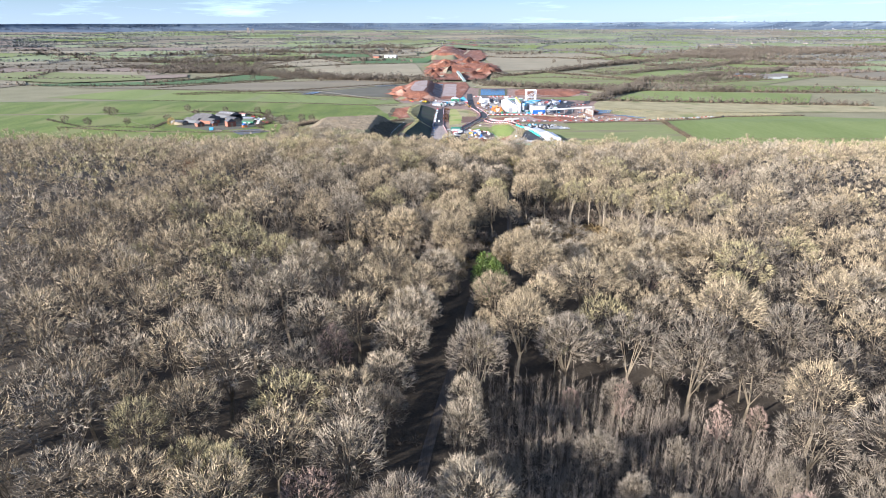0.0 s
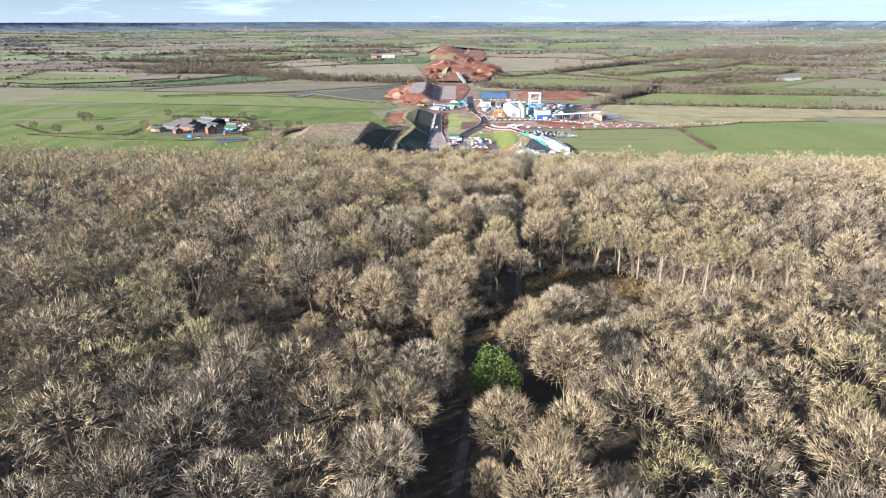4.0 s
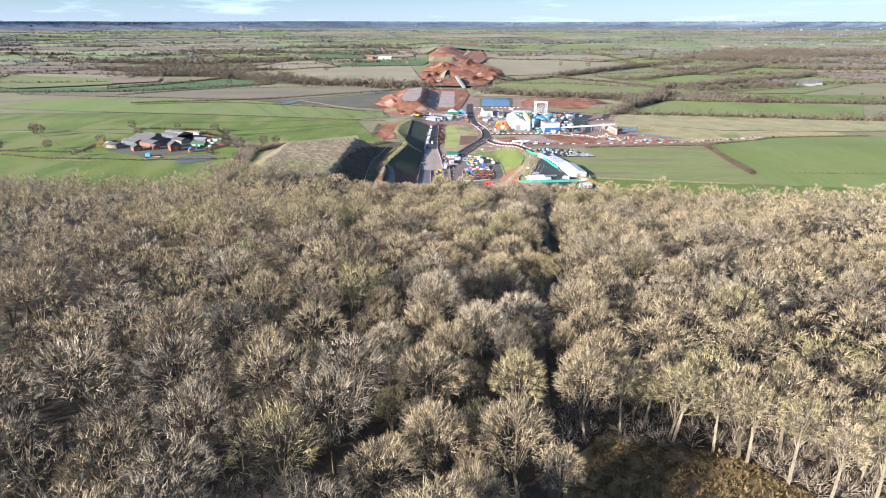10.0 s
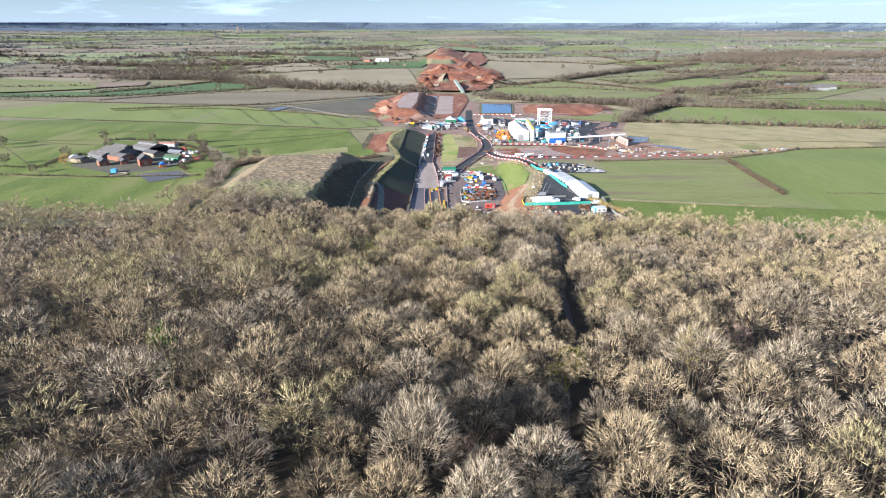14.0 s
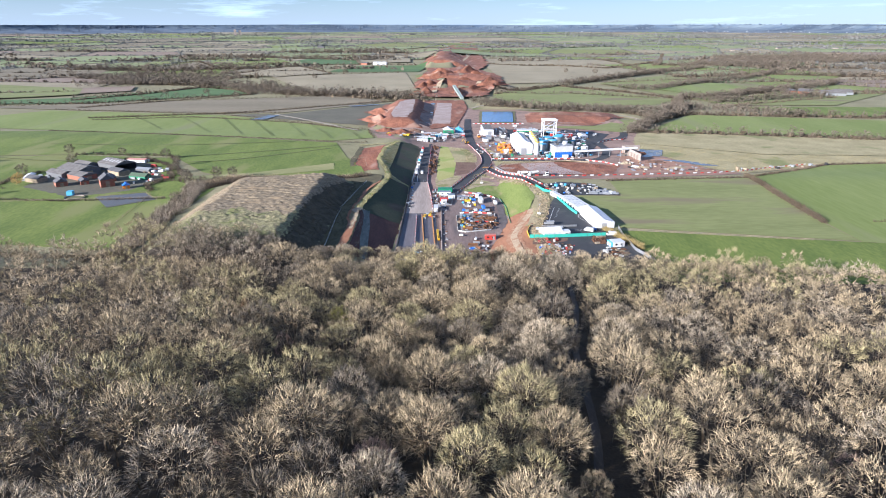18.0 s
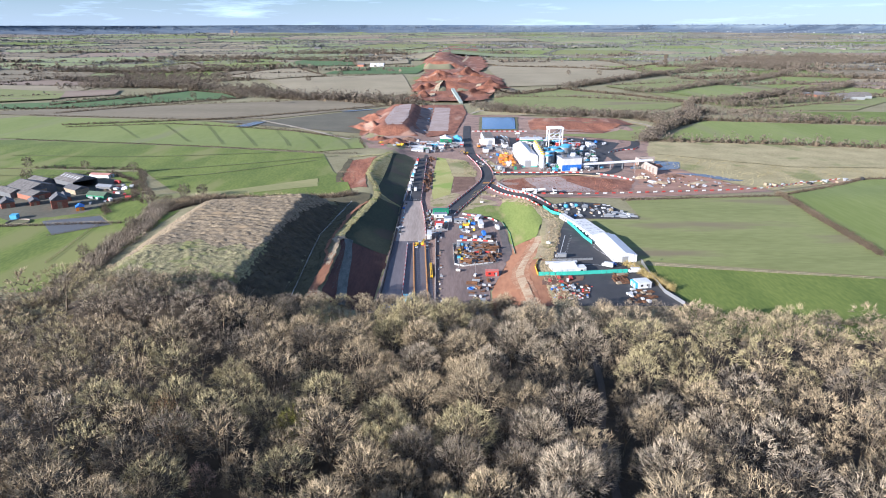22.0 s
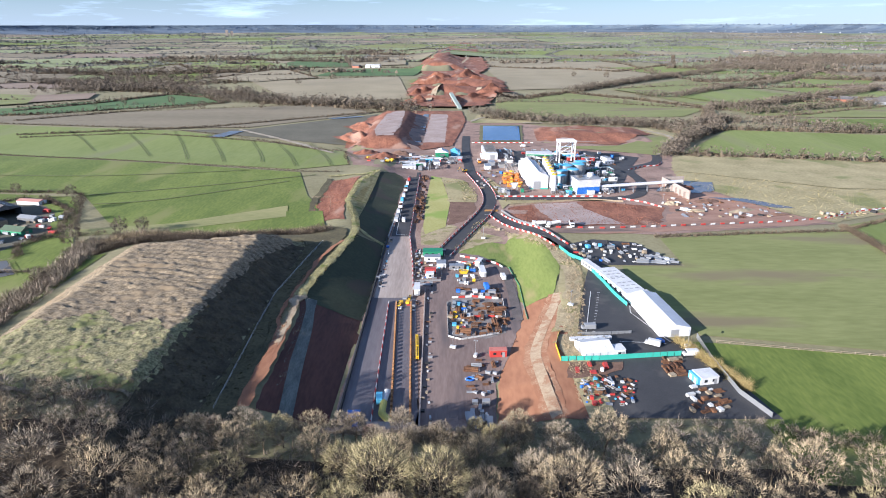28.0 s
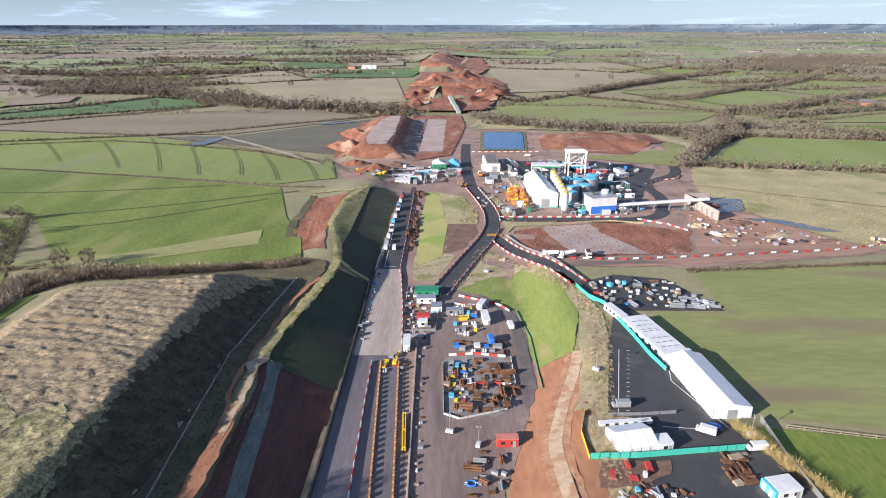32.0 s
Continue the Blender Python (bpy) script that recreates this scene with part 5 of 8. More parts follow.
def box(bm, cx, cy, cz, sx, sy, sz, turn=0.0, bevel=0.0, tip=(0, 0)):
    """A block that stands on cz."""
    m = pose(cx, cy, cz + sz / 2, tip[0], tip[1], turn) @ Matrix.Diagonal((sx, sy, sz, 1))
    r = bmesh.ops.create_cube(bm, size=1.0, matrix=m)
    if bevel:
        bmesh.ops.bevel(bm, geom=list({e for v in r["verts"] for e in v.link_edges}), offset=bevel, segments=1, affect='EDGES')
    return bm


def boxes(rows, bevel=0.0):
    bm = bmesh.new()
    for row in rows:
        box(bm, *row, bevel=bevel) if len(row) < 8 else box(bm, *row[:7], bevel=bevel, tip=row[7])
    return bm


def tube(bm, a, b, r0, r1=None, seg=8):
    a, b = Vector(a), Vector(b)
    d = b - a
    m = Matrix.Translation((a + b) / 2) @ d.to_track_quat('Z', 'Y').to_matrix().to_4x4()
    bmesh.ops.create_cone(bm, cap_ends=True, segments=seg, radius1=r0, radius2=r0 if r1 is None else r1, depth=d.length, matrix=m)
    return bm


def prism(bm, x0, x1, y0, y1, eave, ridge, along_y=True, over=0.0):
    """A pitched roof block from eave height to ridge height."""
    if along_y:
        c = (x0 + x1) / 2
        pts = [(x0 - over, y0, eave), (x1 + over, y0, eave), (c, y0, ridge), (x0 - over, y1, eave), (x1 + over, y1, eave), (c, y1, ridge)]
    else:
        c = (y0 + y1) / 2
        pts = [(x0, y0 - over, eave), (x0, y1 + over, eave), (x0, c, ridge), (x1, y0 - over, eave), (x1, y1 + over, eave), (x1, c, ridge)]
    v = [bm.verts.new(p) for p in pts]
    for f in ((0, 1, 2), (3, 5, 4), (0, 3, 4, 1), (1, 4, 5, 2), (2, 5, 3, 0)):
        bm.faces.new([v[i] for i in f])
    bmesh.ops.recalc_face_normals(bm, faces=bm.faces[:])
    return bm


def cyl(bm, x, y, z, r, height, seg=12, r2=None):
    return tube(bm, (x, y, z), (x, y, z + height), r, r2, seg)


def shared(name, me, parent, m, label=""):
    """One more piece on a mesh that others use too."""
    ob = new(name, me)
    ob.parent = parent
    ob.matrix_basis = m
    if label:
        ob["label"] = label
    return ob


def piece(name, rows, material, bevel=0.0):
    """A mesh, not yet in the scene, for repeated pieces."""
    bm = boxes(rows, bevel)
    me = bpy.data.meshes.new(name)
    bm.to_mesh(me)
    bm.free()
    me.materials.append(material)
    return me


# ---- buildings of the works ----
def cabin(x, y, turn, sx, sy, sz, body_m, label, roof_m=WHITE_METAL, doors=2, up=0.0, z=None):
    ob = thing("site_cabin", x, y, turn, label, "cabin", up=up, z=z)
    part("body", boxes([(0, 0, 0.15, sx, sy, sz - 0.15)], 0.05), body_m, ob)
    part("roof", boxes([(0, 0, sz, sx + 0.15, sy + 0.15, 0.14)]), roof_m, ob, "flat roof")
    part("skid", boxes([(0, -sy / 3, 0, sx * 0.95, 0.2, 0.15), (0, sy / 3, 0, sx * 0.95, 0.2, 0.15)]), GREY_DARK, ob)
    n = max(1, int(max(sx, sy) / 3))
    longx = sx >= sy
    for k in range(n):
        q = (-0.5 + (k + 0.5) / n) * max(sx, sy) * 0.9
        for side in (-1, 1):
            row = (q, side * (sy / 2 + 0.02), sz * 0.42, 1.1, 0.06, 0.9) if longx else (side * (sx / 2 + 0.02), q, sz * 0.42, 0.06, 1.1, 0.9)
            part("window", boxes([row]), GLASS_DARK, ob)
    part("door", boxes([(sx * 0.3, -sy / 2 - 0.03, 0.15, 0.9, 0.06, 2.0)]), GREY_METAL, ob)
    return ob


def frame_tent(name, x, y, turn, sx, sy, eave, ridge, bays, label):
    ob = thing(name, x, y, turn, label, "tent")
    part("wall", boxes([(-sx / 2, 0, 0, 0.12, sy, eave), (sx / 2, 0, 0, 0.12, sy, eave), (0, -sy / 2, 0, sx, 0.12, eave), (0, sy / 2, 0, sx, 0.12, eave)]), WHITE_SHEET, ob)
    for k in range(bays):
        y0, y1 = -sy / 2 + sy * k / bays, -sy / 2 + sy * (k + 1) / bays
        part("roof_panel", prism(bmesh.new(), -sx / 2, sx / 2, y0 + 0.04, y1 - 0.04, eave, ridge, True, 0.25), WHITE_SHEET, ob)
        part("frame", boxes([(-sx / 2 - 0.08, y0, 0, 0.1, 0.14, eave), (sx / 2 + 0.08, y0, 0, 0.1, 0.14, eave)]), GALV, ob)
    part("door", boxes([(0, -sy / 2 - 0.08, 0, 3.0, 0.06, eave * 0.85)]), GREY_METAL, ob)
    return ob


frame_tent("storage_tent", 85.3, 162.4, 6.0, 11.4, 31, 3.4, 4.8, 7, "long white sheeted storage tent beside the car park")
office = thing("flat_roof_office", 78.5, 194, 14, "low white modular office with panelled flat roof", "office")
part("wall", boxes([(0, 0, 0, 9.2, 26, 3.0)], 0.05), WHITE_METAL, office)
part("skirting", boxes([(0, 0, 2.3, 9.3, 26.1, 0.3)]), SKYBLUE, office, "pale blue band")
for k in range(9):
    part("roof_panel", boxes([(0, -13 + 26 * (k + 0.5) / 9, 3.0, 9.4, 2.8, 0.14)], 0.03), WHITE_METAL, office)
for k in range(7):
    for j in (-2.4, 0, 2.4):
        part("roof_light", boxes([(j, -11 + k * 3.2 if k not in (3,) else 0.4, 3.15, 1.5, 0.55, 0.1)]), GREY_METAL, office)
for k in range(6):
    part("window", boxes([(-4.66, -10.5 + k * 4.1, 1.0, 0.06, 1.8, 1.1)]), GLASS_DARK, office)
cabin(82.3, 179.6, 10, 10.2, 3.0, 3.1, WHITE_METAL, "white link cabin between office and tent")
cabin(70.5, 213, 18, 3, 12, 2.6, WHITE_METAL, "narrow white cabin at the car park gate")
frame_tent("dome_tent", 55.5, 135.5, -78, 9.5, 10.5, 2.6, 4.4, 4, "bright white dome tent in a fenced compound")
cabin(63, 134, 8, 4.2, 4.2, 2.8, WHITE_METAL, "square white cabin beside the dome tent")
cabin(56, 144, 6, 15, 1.6, 1.2, WHITE_METAL, "long low white store along the compound edge")
cabin(86.5, 117.5, 12, 6.2, 5.2, 2.8, WHITE_METAL, "pair of white and blue site cabins", up=0)
blue_doors = thing("blue_store", 82.9, 117, 12, "blue steel store joined to white cabins", "store")
part("body", boxes([(0, 0, 0, 1.0, 5.1, 2.7)], 0.04), SKYBLUE, blue_doors)
part("door", boxes([(-0.53, -1.2, 0.1, 0.06, 1.1, 2.1), (-0.53, 1.2, 0.1, 0.06, 1.1, 2.1)]), WHITE_METAL, blue_doors)


def hoarding(pts, height, material, label, name="hoarding", each=2.4):
    """A run of solid panels along a line."""
    ob = thing(name, pts[0][0], pts[0][1], 0, label, "fence", z=0)
    base = Vector((pts[0][0], pts[0][1], 0))
    me = piece("panel", [(0, 0, 0, each - 0.06, 0.05, height)], material)
    po = piece("post", [(0, 0.07, 0, 0.09, 0.09, height + 0.05)], GALV)
    for (ax, ay), (bx, by) in zip(pts, pts[1:]):
        n = max(1, round(math.hypot(bx - ax, by - ay) / each))
        a = math.degrees(math.atan2(by - ay, bx - ax))
        for k in range(n):
            t = (k + 0.5) / n
            x, y = ax + (bx - ax) * t, ay + (by - ay) * t
            m = pose(x - base.x, y - base.y, h(x, y), 0, 0, a)
            shared("panel", me, ob, m)
            shared("post", po, ob, m @ pose(each / 2, 0, 0))
    return ob


hoarding([(43, 129), (56, 129.5), (72, 131.5), (84.5, 133)], 2.1, TEAL, "teal mesh hoarding across the car park end")
hoarding([(70.2, 209), (72.4, 196), (74.2, 182), (76.5, 172)], 2.0, TEAL, "teal hoarding beside the white office")
hoarding([(60.5, 240), (63.5, 229), (68.5, 222), (69.5, 217)], 2.0, TEAL, "teal hoarding round a storage yard")
hoarding([(36.6, 168), (37, 203), (34.2, 226)], 0.7, GREEN_PAINT, "thin green mesh fence along the yard kerb")
hoarding([(4.6, 185), (5.2, 155), (10, 152.5), (24.6, 157.5), (28.4, 172), (28.4, 189)], 1.0, WHITE_PLASTIC, "white slatted barrier round the steel store", "barrier_fence")
hoarding([(-11.6, 251), (-10.4, 208), (1.6, 209), (3.2, 250)], 1.2, GALV, "steel mesh fence round the control cabins", "mesh_fence")
hoarding([(46, 150), (43, 140), (43, 129)], 1.2, YELLOW, "yellow pedestrian barriers round the compound", "barrier_fence")
hoarding([(52, 147.5), (62, 148), (72, 149)], 1.4, GALV, "grey steel mesh fence across the car park", "mesh_fence")
hoarding([(94.5, 146), (93.5, 130), (94, 110), (98, 98)], 2.0, GALV, "grey steel mesh fence beside the pasture", "mesh_fence", 3.5)
hoarding([(38, 322), (45, 300), (57, 272), (63, 252)], 1.5, GALV, "steel mesh fence along the branch road", "mesh_fence", 3.5)
hoarding([(44, 334), (74, 344), (101, 349), (120, 344)], 1.3, TIMBER, "timber fence along the plant road", "board_fence", 3.5)


def rail_fence(pts, label, each=4.5, high=1.25, rails=2, material=TIMBER):
    ob = thing("paddock_fence", pts[0][0], pts[0][1], 0, label, "fence", z=0)
    bx0, by0 = pts[0]
    me = piece("post", [(0, 0, -0.2, 0.13, 0.13, high + 0.2)], material)
    ra = piece("rail", [(0, 0, 0, each, 0.05, 0.12)], material)
    for (ax, ay), (bx, by) in zip(pts, pts[1:]):
        n = max(1, round(math.hypot(bx - ax, by - ay) / each))
        a = math.degrees(math.atan2(by - ay, bx - ax))
        for k in range(n):
            x, y = ax + (bx - ax) * (k + 0.5) / n, ay + (by - ay) * (k + 0.5) / n
            m = pose(x - bx0, y - by0, h(x, y), 0, 0, a)
            shared("post", me, ob, m)
            for r in range(rails):
                shared("rail", ra, ob, m @ pose(each / 2, 0, high * (r + 0.9) / rails - 0.12))
    return ob


rail_fence([(98, 143), (124, 137.5), (190, 126.5)], "pale timber post-and-rail fence across the pasture")
rail_fence([(-58, 243), (-61.5, 212), (-65, 176), (-64, 147), (-62, 110), (-61.5, 98)], "pale weathered post-and-rail fence with raking stays above the cutting", rails=2, each=5.0, high=1.3, material=WHITE_PLASTIC)
rail_fence([(-86, 335), (-72, 336), (-66, 300)], "pale timber fence at the field corner", rails=2)

# segment plant
hall = thing("segment_hall", 67.5, 405, 3, "tall white sheet-clad production hall with pale roof", "hall")
part("wall", boxes([(0, 0, 0, 13, 54, 9.5)]), WHITE_METAL, hall)
for k in range(9):
    part("roof_panel", prism(bmesh.new(), -6.5, 6.5, -27 + 6 * k + 0.05, -27 + 6 * (k + 1) - 0.05, 9.5, 12.5, True, 0.3), WHITE_SHEET, hall)
for k in range(7):
    part("rib", boxes([(6.6, -25 + k * 8.3, 0, 0.25, 0.35, 9.4)]), GREY_METAL, hall)
part("door", boxes([(-1.5, -27.1, 0, 5, 0.12, 6)]), GREY_METAL, hall, "grey roller door")
part("base_band", boxes([(0, -27.06, 0, 13.1, 0.06, 1.0)]), TEAL, hall)


def silo(x, y, r, height, label, body=WHITE_METAL, top=YELLOW):
    ob = thing("silo", x, y, x * 7, label, "silo", "cement silos")
    part("shell", cyl(bmesh.new(), 0, 0, 2.5, r, height - 2.5, 16), body, ob)
    part("cone", cyl(bmesh.new(), 0, 0, 0.6, r * 0.3, 1.9, 16, r), GREY_METAL, ob)
    for k in range(4):
        a = k * math.pi / 2 + 0.4
        part("leg", tube(bmesh.new(), (r * math.cos(a), r * math.sin(a), 0), (r * math.cos(a), r * math.sin(a), 3.0), 0.15, None, 6), GREY_METAL, ob)
    part("top_rail", cyl(bmesh.new(), 0, 0, height, r * 0.96, 0.9, 16), top, ob)
    part("filter", boxes([(0, 0, height + 0.9, 0.9, 0.9, 1.2)]), GREY_METAL, ob)
    return ob


for k in range(7):
    silo(77.6 + k * 0.25, 366 + k * 9.5, 1.9, 13.5, "tall white cement silo with a yellow railed top")


def tank(x, y, r, height, label, lid=SKYBLUE, body=GALV):
    ob = thing("water_tank", x, y, 0, label, "tank", "round tanks")
    part("shell", cyl(bmesh.new(), 0, 0, 0, r, height, 24), body, ob)
    part("lid", cyl(bmesh.new(), 0, 0, height, r * 1.02, 0.5, 24, r * 0.7), lid, ob)
    part("rim", cyl(bmesh.new(), 0, 0, height * 0.5, r * 1.015, 0.25, 24), GREY_METAL, ob)
    part("ladder", boxes([(r + 0.1, 0, 0, 0.08, 0.5, height)]), GREY_METAL, ob)
    return ob


for x, y, r, z in ((86, 386, 3.6, 8.5), (88, 398, 4.6, 9.5), (97, 402, 4.6, 9.5), (94, 414, 5.0, 10), (104, 418, 5.0, 10), (108, 430, 4.6, 9.5)):
    tank(x, y, r, z, "grey round process tank with a sky-blue lid")
pump = thing("filter_building", 100, 371, 12, "white-clad filter building with a blue tarpaulin skirt", "building")
part("wall", boxes([(0, 0, 0, 17, 13, 10.5)], 0.1), WHITE_METAL, pump)
part("roof", boxes([(0, 0, 10.5, 17.4, 13.4, 0.35)]), GREY_METAL, pump)
for k in range(6):
    part("tarpaulin", boxes([(-7 + k * 2.75, -6.62, 0.6, 2.65, 0.14, 4.6)]), BLUE, pump, "blue tarpaulin")
part("roof_tank", cyl(bmesh.new(), 4.5, 2.5, 10.85, 2.3, 2.2, 16), WHITE_METAL, pump)
part("roof_plant", boxes([(-4, 1, 10.85, 3, 4, 1.2)]), SLATE, pump)
part("lean_to", boxes([(1.5, -7.6, 0, 5, 1.8, 3.0)]), WHITE_METAL, pump)
gantry = thing("gantry_crane", 103.5, 470, 4, "tall white steel portal gantry", "crane")
for sx in (-6.5, 6.5):
    for sy in (-5, 5):
        part("leg", boxes([(sx, sy, 0, 0.9, 0.9, 18.2)]), WHITE_METAL, gantry)
    part("side_beam", boxes([(sx, 0, 17.2, 1.0, 12, 1.4)]), WHITE_METAL, gantry)
    part("brace", tube(bmesh.new(), (sx, -5, 9), (sx, 5, 17), 0.3, None, 6), WHITE_METAL, gantry)
for sy in (-5, -1.5, 2, 5):
    part("cross_beam", boxes([(0, sy, 18.2, 15, 1.0, 1.3)]), WHITE_METAL, gantry)
for sy in (-5, 5):
    part("tie", boxes([(0, sy, 8.6, 13, 0.5, 0.6)]), WHITE_METAL, gantry)
    part("brace", tube(bmesh.new(), (-6.5, sy, 9), (6.5, sy, 17), 0.25, None, 6), WHITE_METAL, gantry)
belt = thing("conveyor_bridge", 139, 371, 5, "long pale enclosed conveyor bridge on legs", "conveyor")
part("deck", boxes([(0, 0, 5.2, 60, 2.2, 0.4, 0, (0, -2.5))]), GALV, belt)
part("cover", boxes([(0, 0, 5.6, 60, 1.8, 1.3, 0, (0, -2.5))]), WHITE_METAL, belt)
for k in range(6):
    q = -25 + k * 10
    part("leg", boxes([(q, -0.8, 0, 0.35, 0.35, 5.6 + q * 0.04), (q, 0.8, 0, 0.35, 0.35, 5.6 + q * 0.04)]), GALV, belt)
bay_wall = thing("muck_bay", 163, 370, 8, "tall pale concrete muck bay walls at the conveyor end", "bay")
part("wall", boxes([(0, 0, 0, 0.8, 40, 6.5)], 0.1), CONCRETE, bay_wall)
part("wall", boxes([(8, 20, 0, 17, 0.8, 6.5)], 0.1), CONCRETE, bay_wall)
for k in range(6):
    part("buttress", boxes([(-1.2, -15 + 6 * k, 0, 1.6, 0.5, 4.5)]), CONCRETE, bay_wall)
whitebox = thing("clad_store", 40.5, 500, 2, "white-clad store with a grey flat roof", "store")
part("wall", boxes([(0, 0, 0, 11, 38, 6)], 0.05), WHITE_METAL, whitebox)
part("roof", boxes([(0.4, 2, 6, 9.5, 33, 0.4)]), FIBRE_ROOF, whitebox)
part("annex", boxes([(-7, -10, 0, 3, 14, 3)]), WHITE_METAL, whitebox)
part("door", boxes([(1, -19.1, 0, 4, 0.1, 4.5)]), GREY_METAL, whitebox)
canopy = thing("loading_canopy", 82, 478, -4, "white-roofed loading canopy with a green fascia", "canopy")
part("roof", boxes([(0, 0, 6.5, 22, 12, 0.5)]), WHITE_METAL, canopy)
part("fascia", boxes([(0, -6.1, 5.5, 22.2, 0.2, 1.0)]), GREEN_PAINT, canopy)
for sx in (-10, -3.3, 3.3, 10):
    part("column", boxes([(sx, -5, 0, 0.4, 0.4, 6.5), (sx, 5, 0, 0.4, 0.4, 6.5)]), GREY_METAL, canopy)
part("back_wall", boxes([(0, 5.8, 0, 22, 0.2, 6.4)]), WHITE_METAL, canopy)
for k in range(5):
    g_rows = thing("segment_stack", 51 + k * 2.1, 440, 3, "long stack of pale concrete tunnel segments", "stack", "segment stacks")
    for q in range(6):
        part("segment", boxes([(0, -15 + q * 5.2, 0, 1.6, 4.6, 2.6)], 0.15), CONCRETE, g_rows)
shed = thing("green_workshop", -2, 492, 4, "green-walled workshop with a white pitched roof", "workshop")
part("wall", boxes([(0, 0, 0, 11, 12, 5)]), GREEN_PAINT, shed)
part("roof", prism(bmesh.new(), -5.5, 5.5, -6, 6, 5, 7.5, True, 0.4), WHITE_METAL, shed)
part("door", boxes([(0, -6.05, 0, 4, 0.1, 4)]), GREY_DARK, shed)
shed2 = thing("blue_workshop", 10, 500, 4, "pale blue sheeted workshop", "workshop")
part("wall", boxes([(0, 0, 0, 8, 12, 4)]), SKYBLUE, shed2)
part("roof", prism(bmesh.new(), -4, 4, -6, 6, 4, 6, True, 0.3), SKYBLUE, shed2)
for x, y, t, m in ((-28, 440, 5, WHITE_METAL), (-28, 446, 5, GREY_METAL), (-20, 452, 4, WHITE_METAL), (-27, 458, 4, WHITE_METAL), (-15, 470, 3, SKYBLUE), (-22, 480, 3, BRICK), (-8, 474, 3, WHITE_METAL), (14, 474, 86, RED), (112, 478, 10, RED), (118, 484, 20, GREEN_PAINT), (124, 476, 8, RED), (110, 490, 5, SKYBLUE), (138, 462, 30, WHITE_METAL), (128, 455, 70, GREY_METAL), (118, 462, 15, RED)):
    cabin(x, y, t, 11, 3.4, 3.0, m, {WHITE_METAL: "white site cabin", GREY_METAL: "grey site cabin", SKYBLUE: "pale blue site cabin", BRICK: "red-brown site cabin", RED: "red steel site cabin", GREEN_PAINT: "green site cabin"}[m] + " in a row at the works compound", z=0.2)
cabin(-3, 243, 2, 10, 5.5, 2.8, GREEN_PAINT, "green-roofed control cabin over the haul road", GREEN_PAINT, z=0.2)
cabin(-3, 235, 2, 8, 4, 2.6, WHITE_METAL, "grey and white service cabin", GALV, z=0.2)
cabin(1.5, 227, 2, 4.5, 5, 2.6, WHITE_METAL, "pale service cabin with blue-grey roof", GALV, z=0.2)
cabin(-3.5, 218, 2, 5.2, 3, 2.6, RED, "red cabin beside the gate", RED, z=0.2)
cabin(-3.5, 213, 2, 3.6, 3, 2.6, WHITE_METAL, "small white cabin beside the red one", z=0.2)
cabin(-8.6, 197, 2, 2.5, 8.5, 2.7, WHITE_METAL, "white site cabin beside the trench", z=0.2)
cabin(23, 141, 3, 6, 2.6, 2.7, RED, "faded red steel container with dark shadowed end", mat("faded_red", (0.42, 0.13, 0.10), (0.55, 0.2, 0.16), 0.6, 4, 0.7, 0.1), z=0.2)
cabin(21, 218, 5, 2.6, 9, 2.5, WHITE_METAL, "white and blue container at the yard edge", z=0.2)
cabin(20, 230, -20, 2.5, 6, 2.5, WHITE_METAL, "white container at the yard corner", z=0.2)
cabin(9, 224, 2, 7, 3, 2.2, GALV, "grey galvanised workshop cabin", GALV, z=0.2)


# ---- plant and vehicles ----
def wheel_mesh(r, w):
    bm = tube(bmesh.new(), (-w / 2, 0, 0), (w / 2, 0, 0), r, None, 12)
    me = bpy.data.meshes.new("wheel")
    bm.to_mesh(me)
    bm.free()
    me.materials.append(RUBBER)
    return me


WHEEL_BIG, WHEEL_SMALL = wheel_mesh(0.52, 0.35), wheel_mesh(0.32, 0.22)


def lorry(x, y, turn, body_m, cab_m, label, z=None, mixer=False):
    ob = thing("lorry", x, y, turn, label, "lorry", "site vehicles", 0.35, z)
    part("chassis", boxes([(0, 0, 0.55, 0.9, 8.4, 0.3)]), GREY_DARK, ob)
    part("cab", boxes([(0, 3.2, 0.7, 2.4, 2.0, 2.3)], 0.15), cab_m, ob)
    part("windscreen", boxes([(0, 4.22, 1.8, 2.1, 0.05, 0.9)]), GLASS_DARK, ob)
    if mixer:
        part("drum", tube(bmesh.new(), (0, 1.8, 1.9), (0, -3.6, 2.6), 1.15, 0.9, 14), body_m, ob)
    else:
        part("body", boxes([(0, -1.2, 0.95, 2.45, 5.8, 1.6)], 0.06), body_m, ob)
        part("load", boxes([(0, -1.2, 2.56, 2.1, 5.4, 0.06)]), RED_DARK, ob)
    for q in (3.0, -1.6, -3.0):
        for s in (-1.05, 1.05):
            shared("wheel", WHEEL_BIG, ob, pose(s, q, 0.52))
    return ob


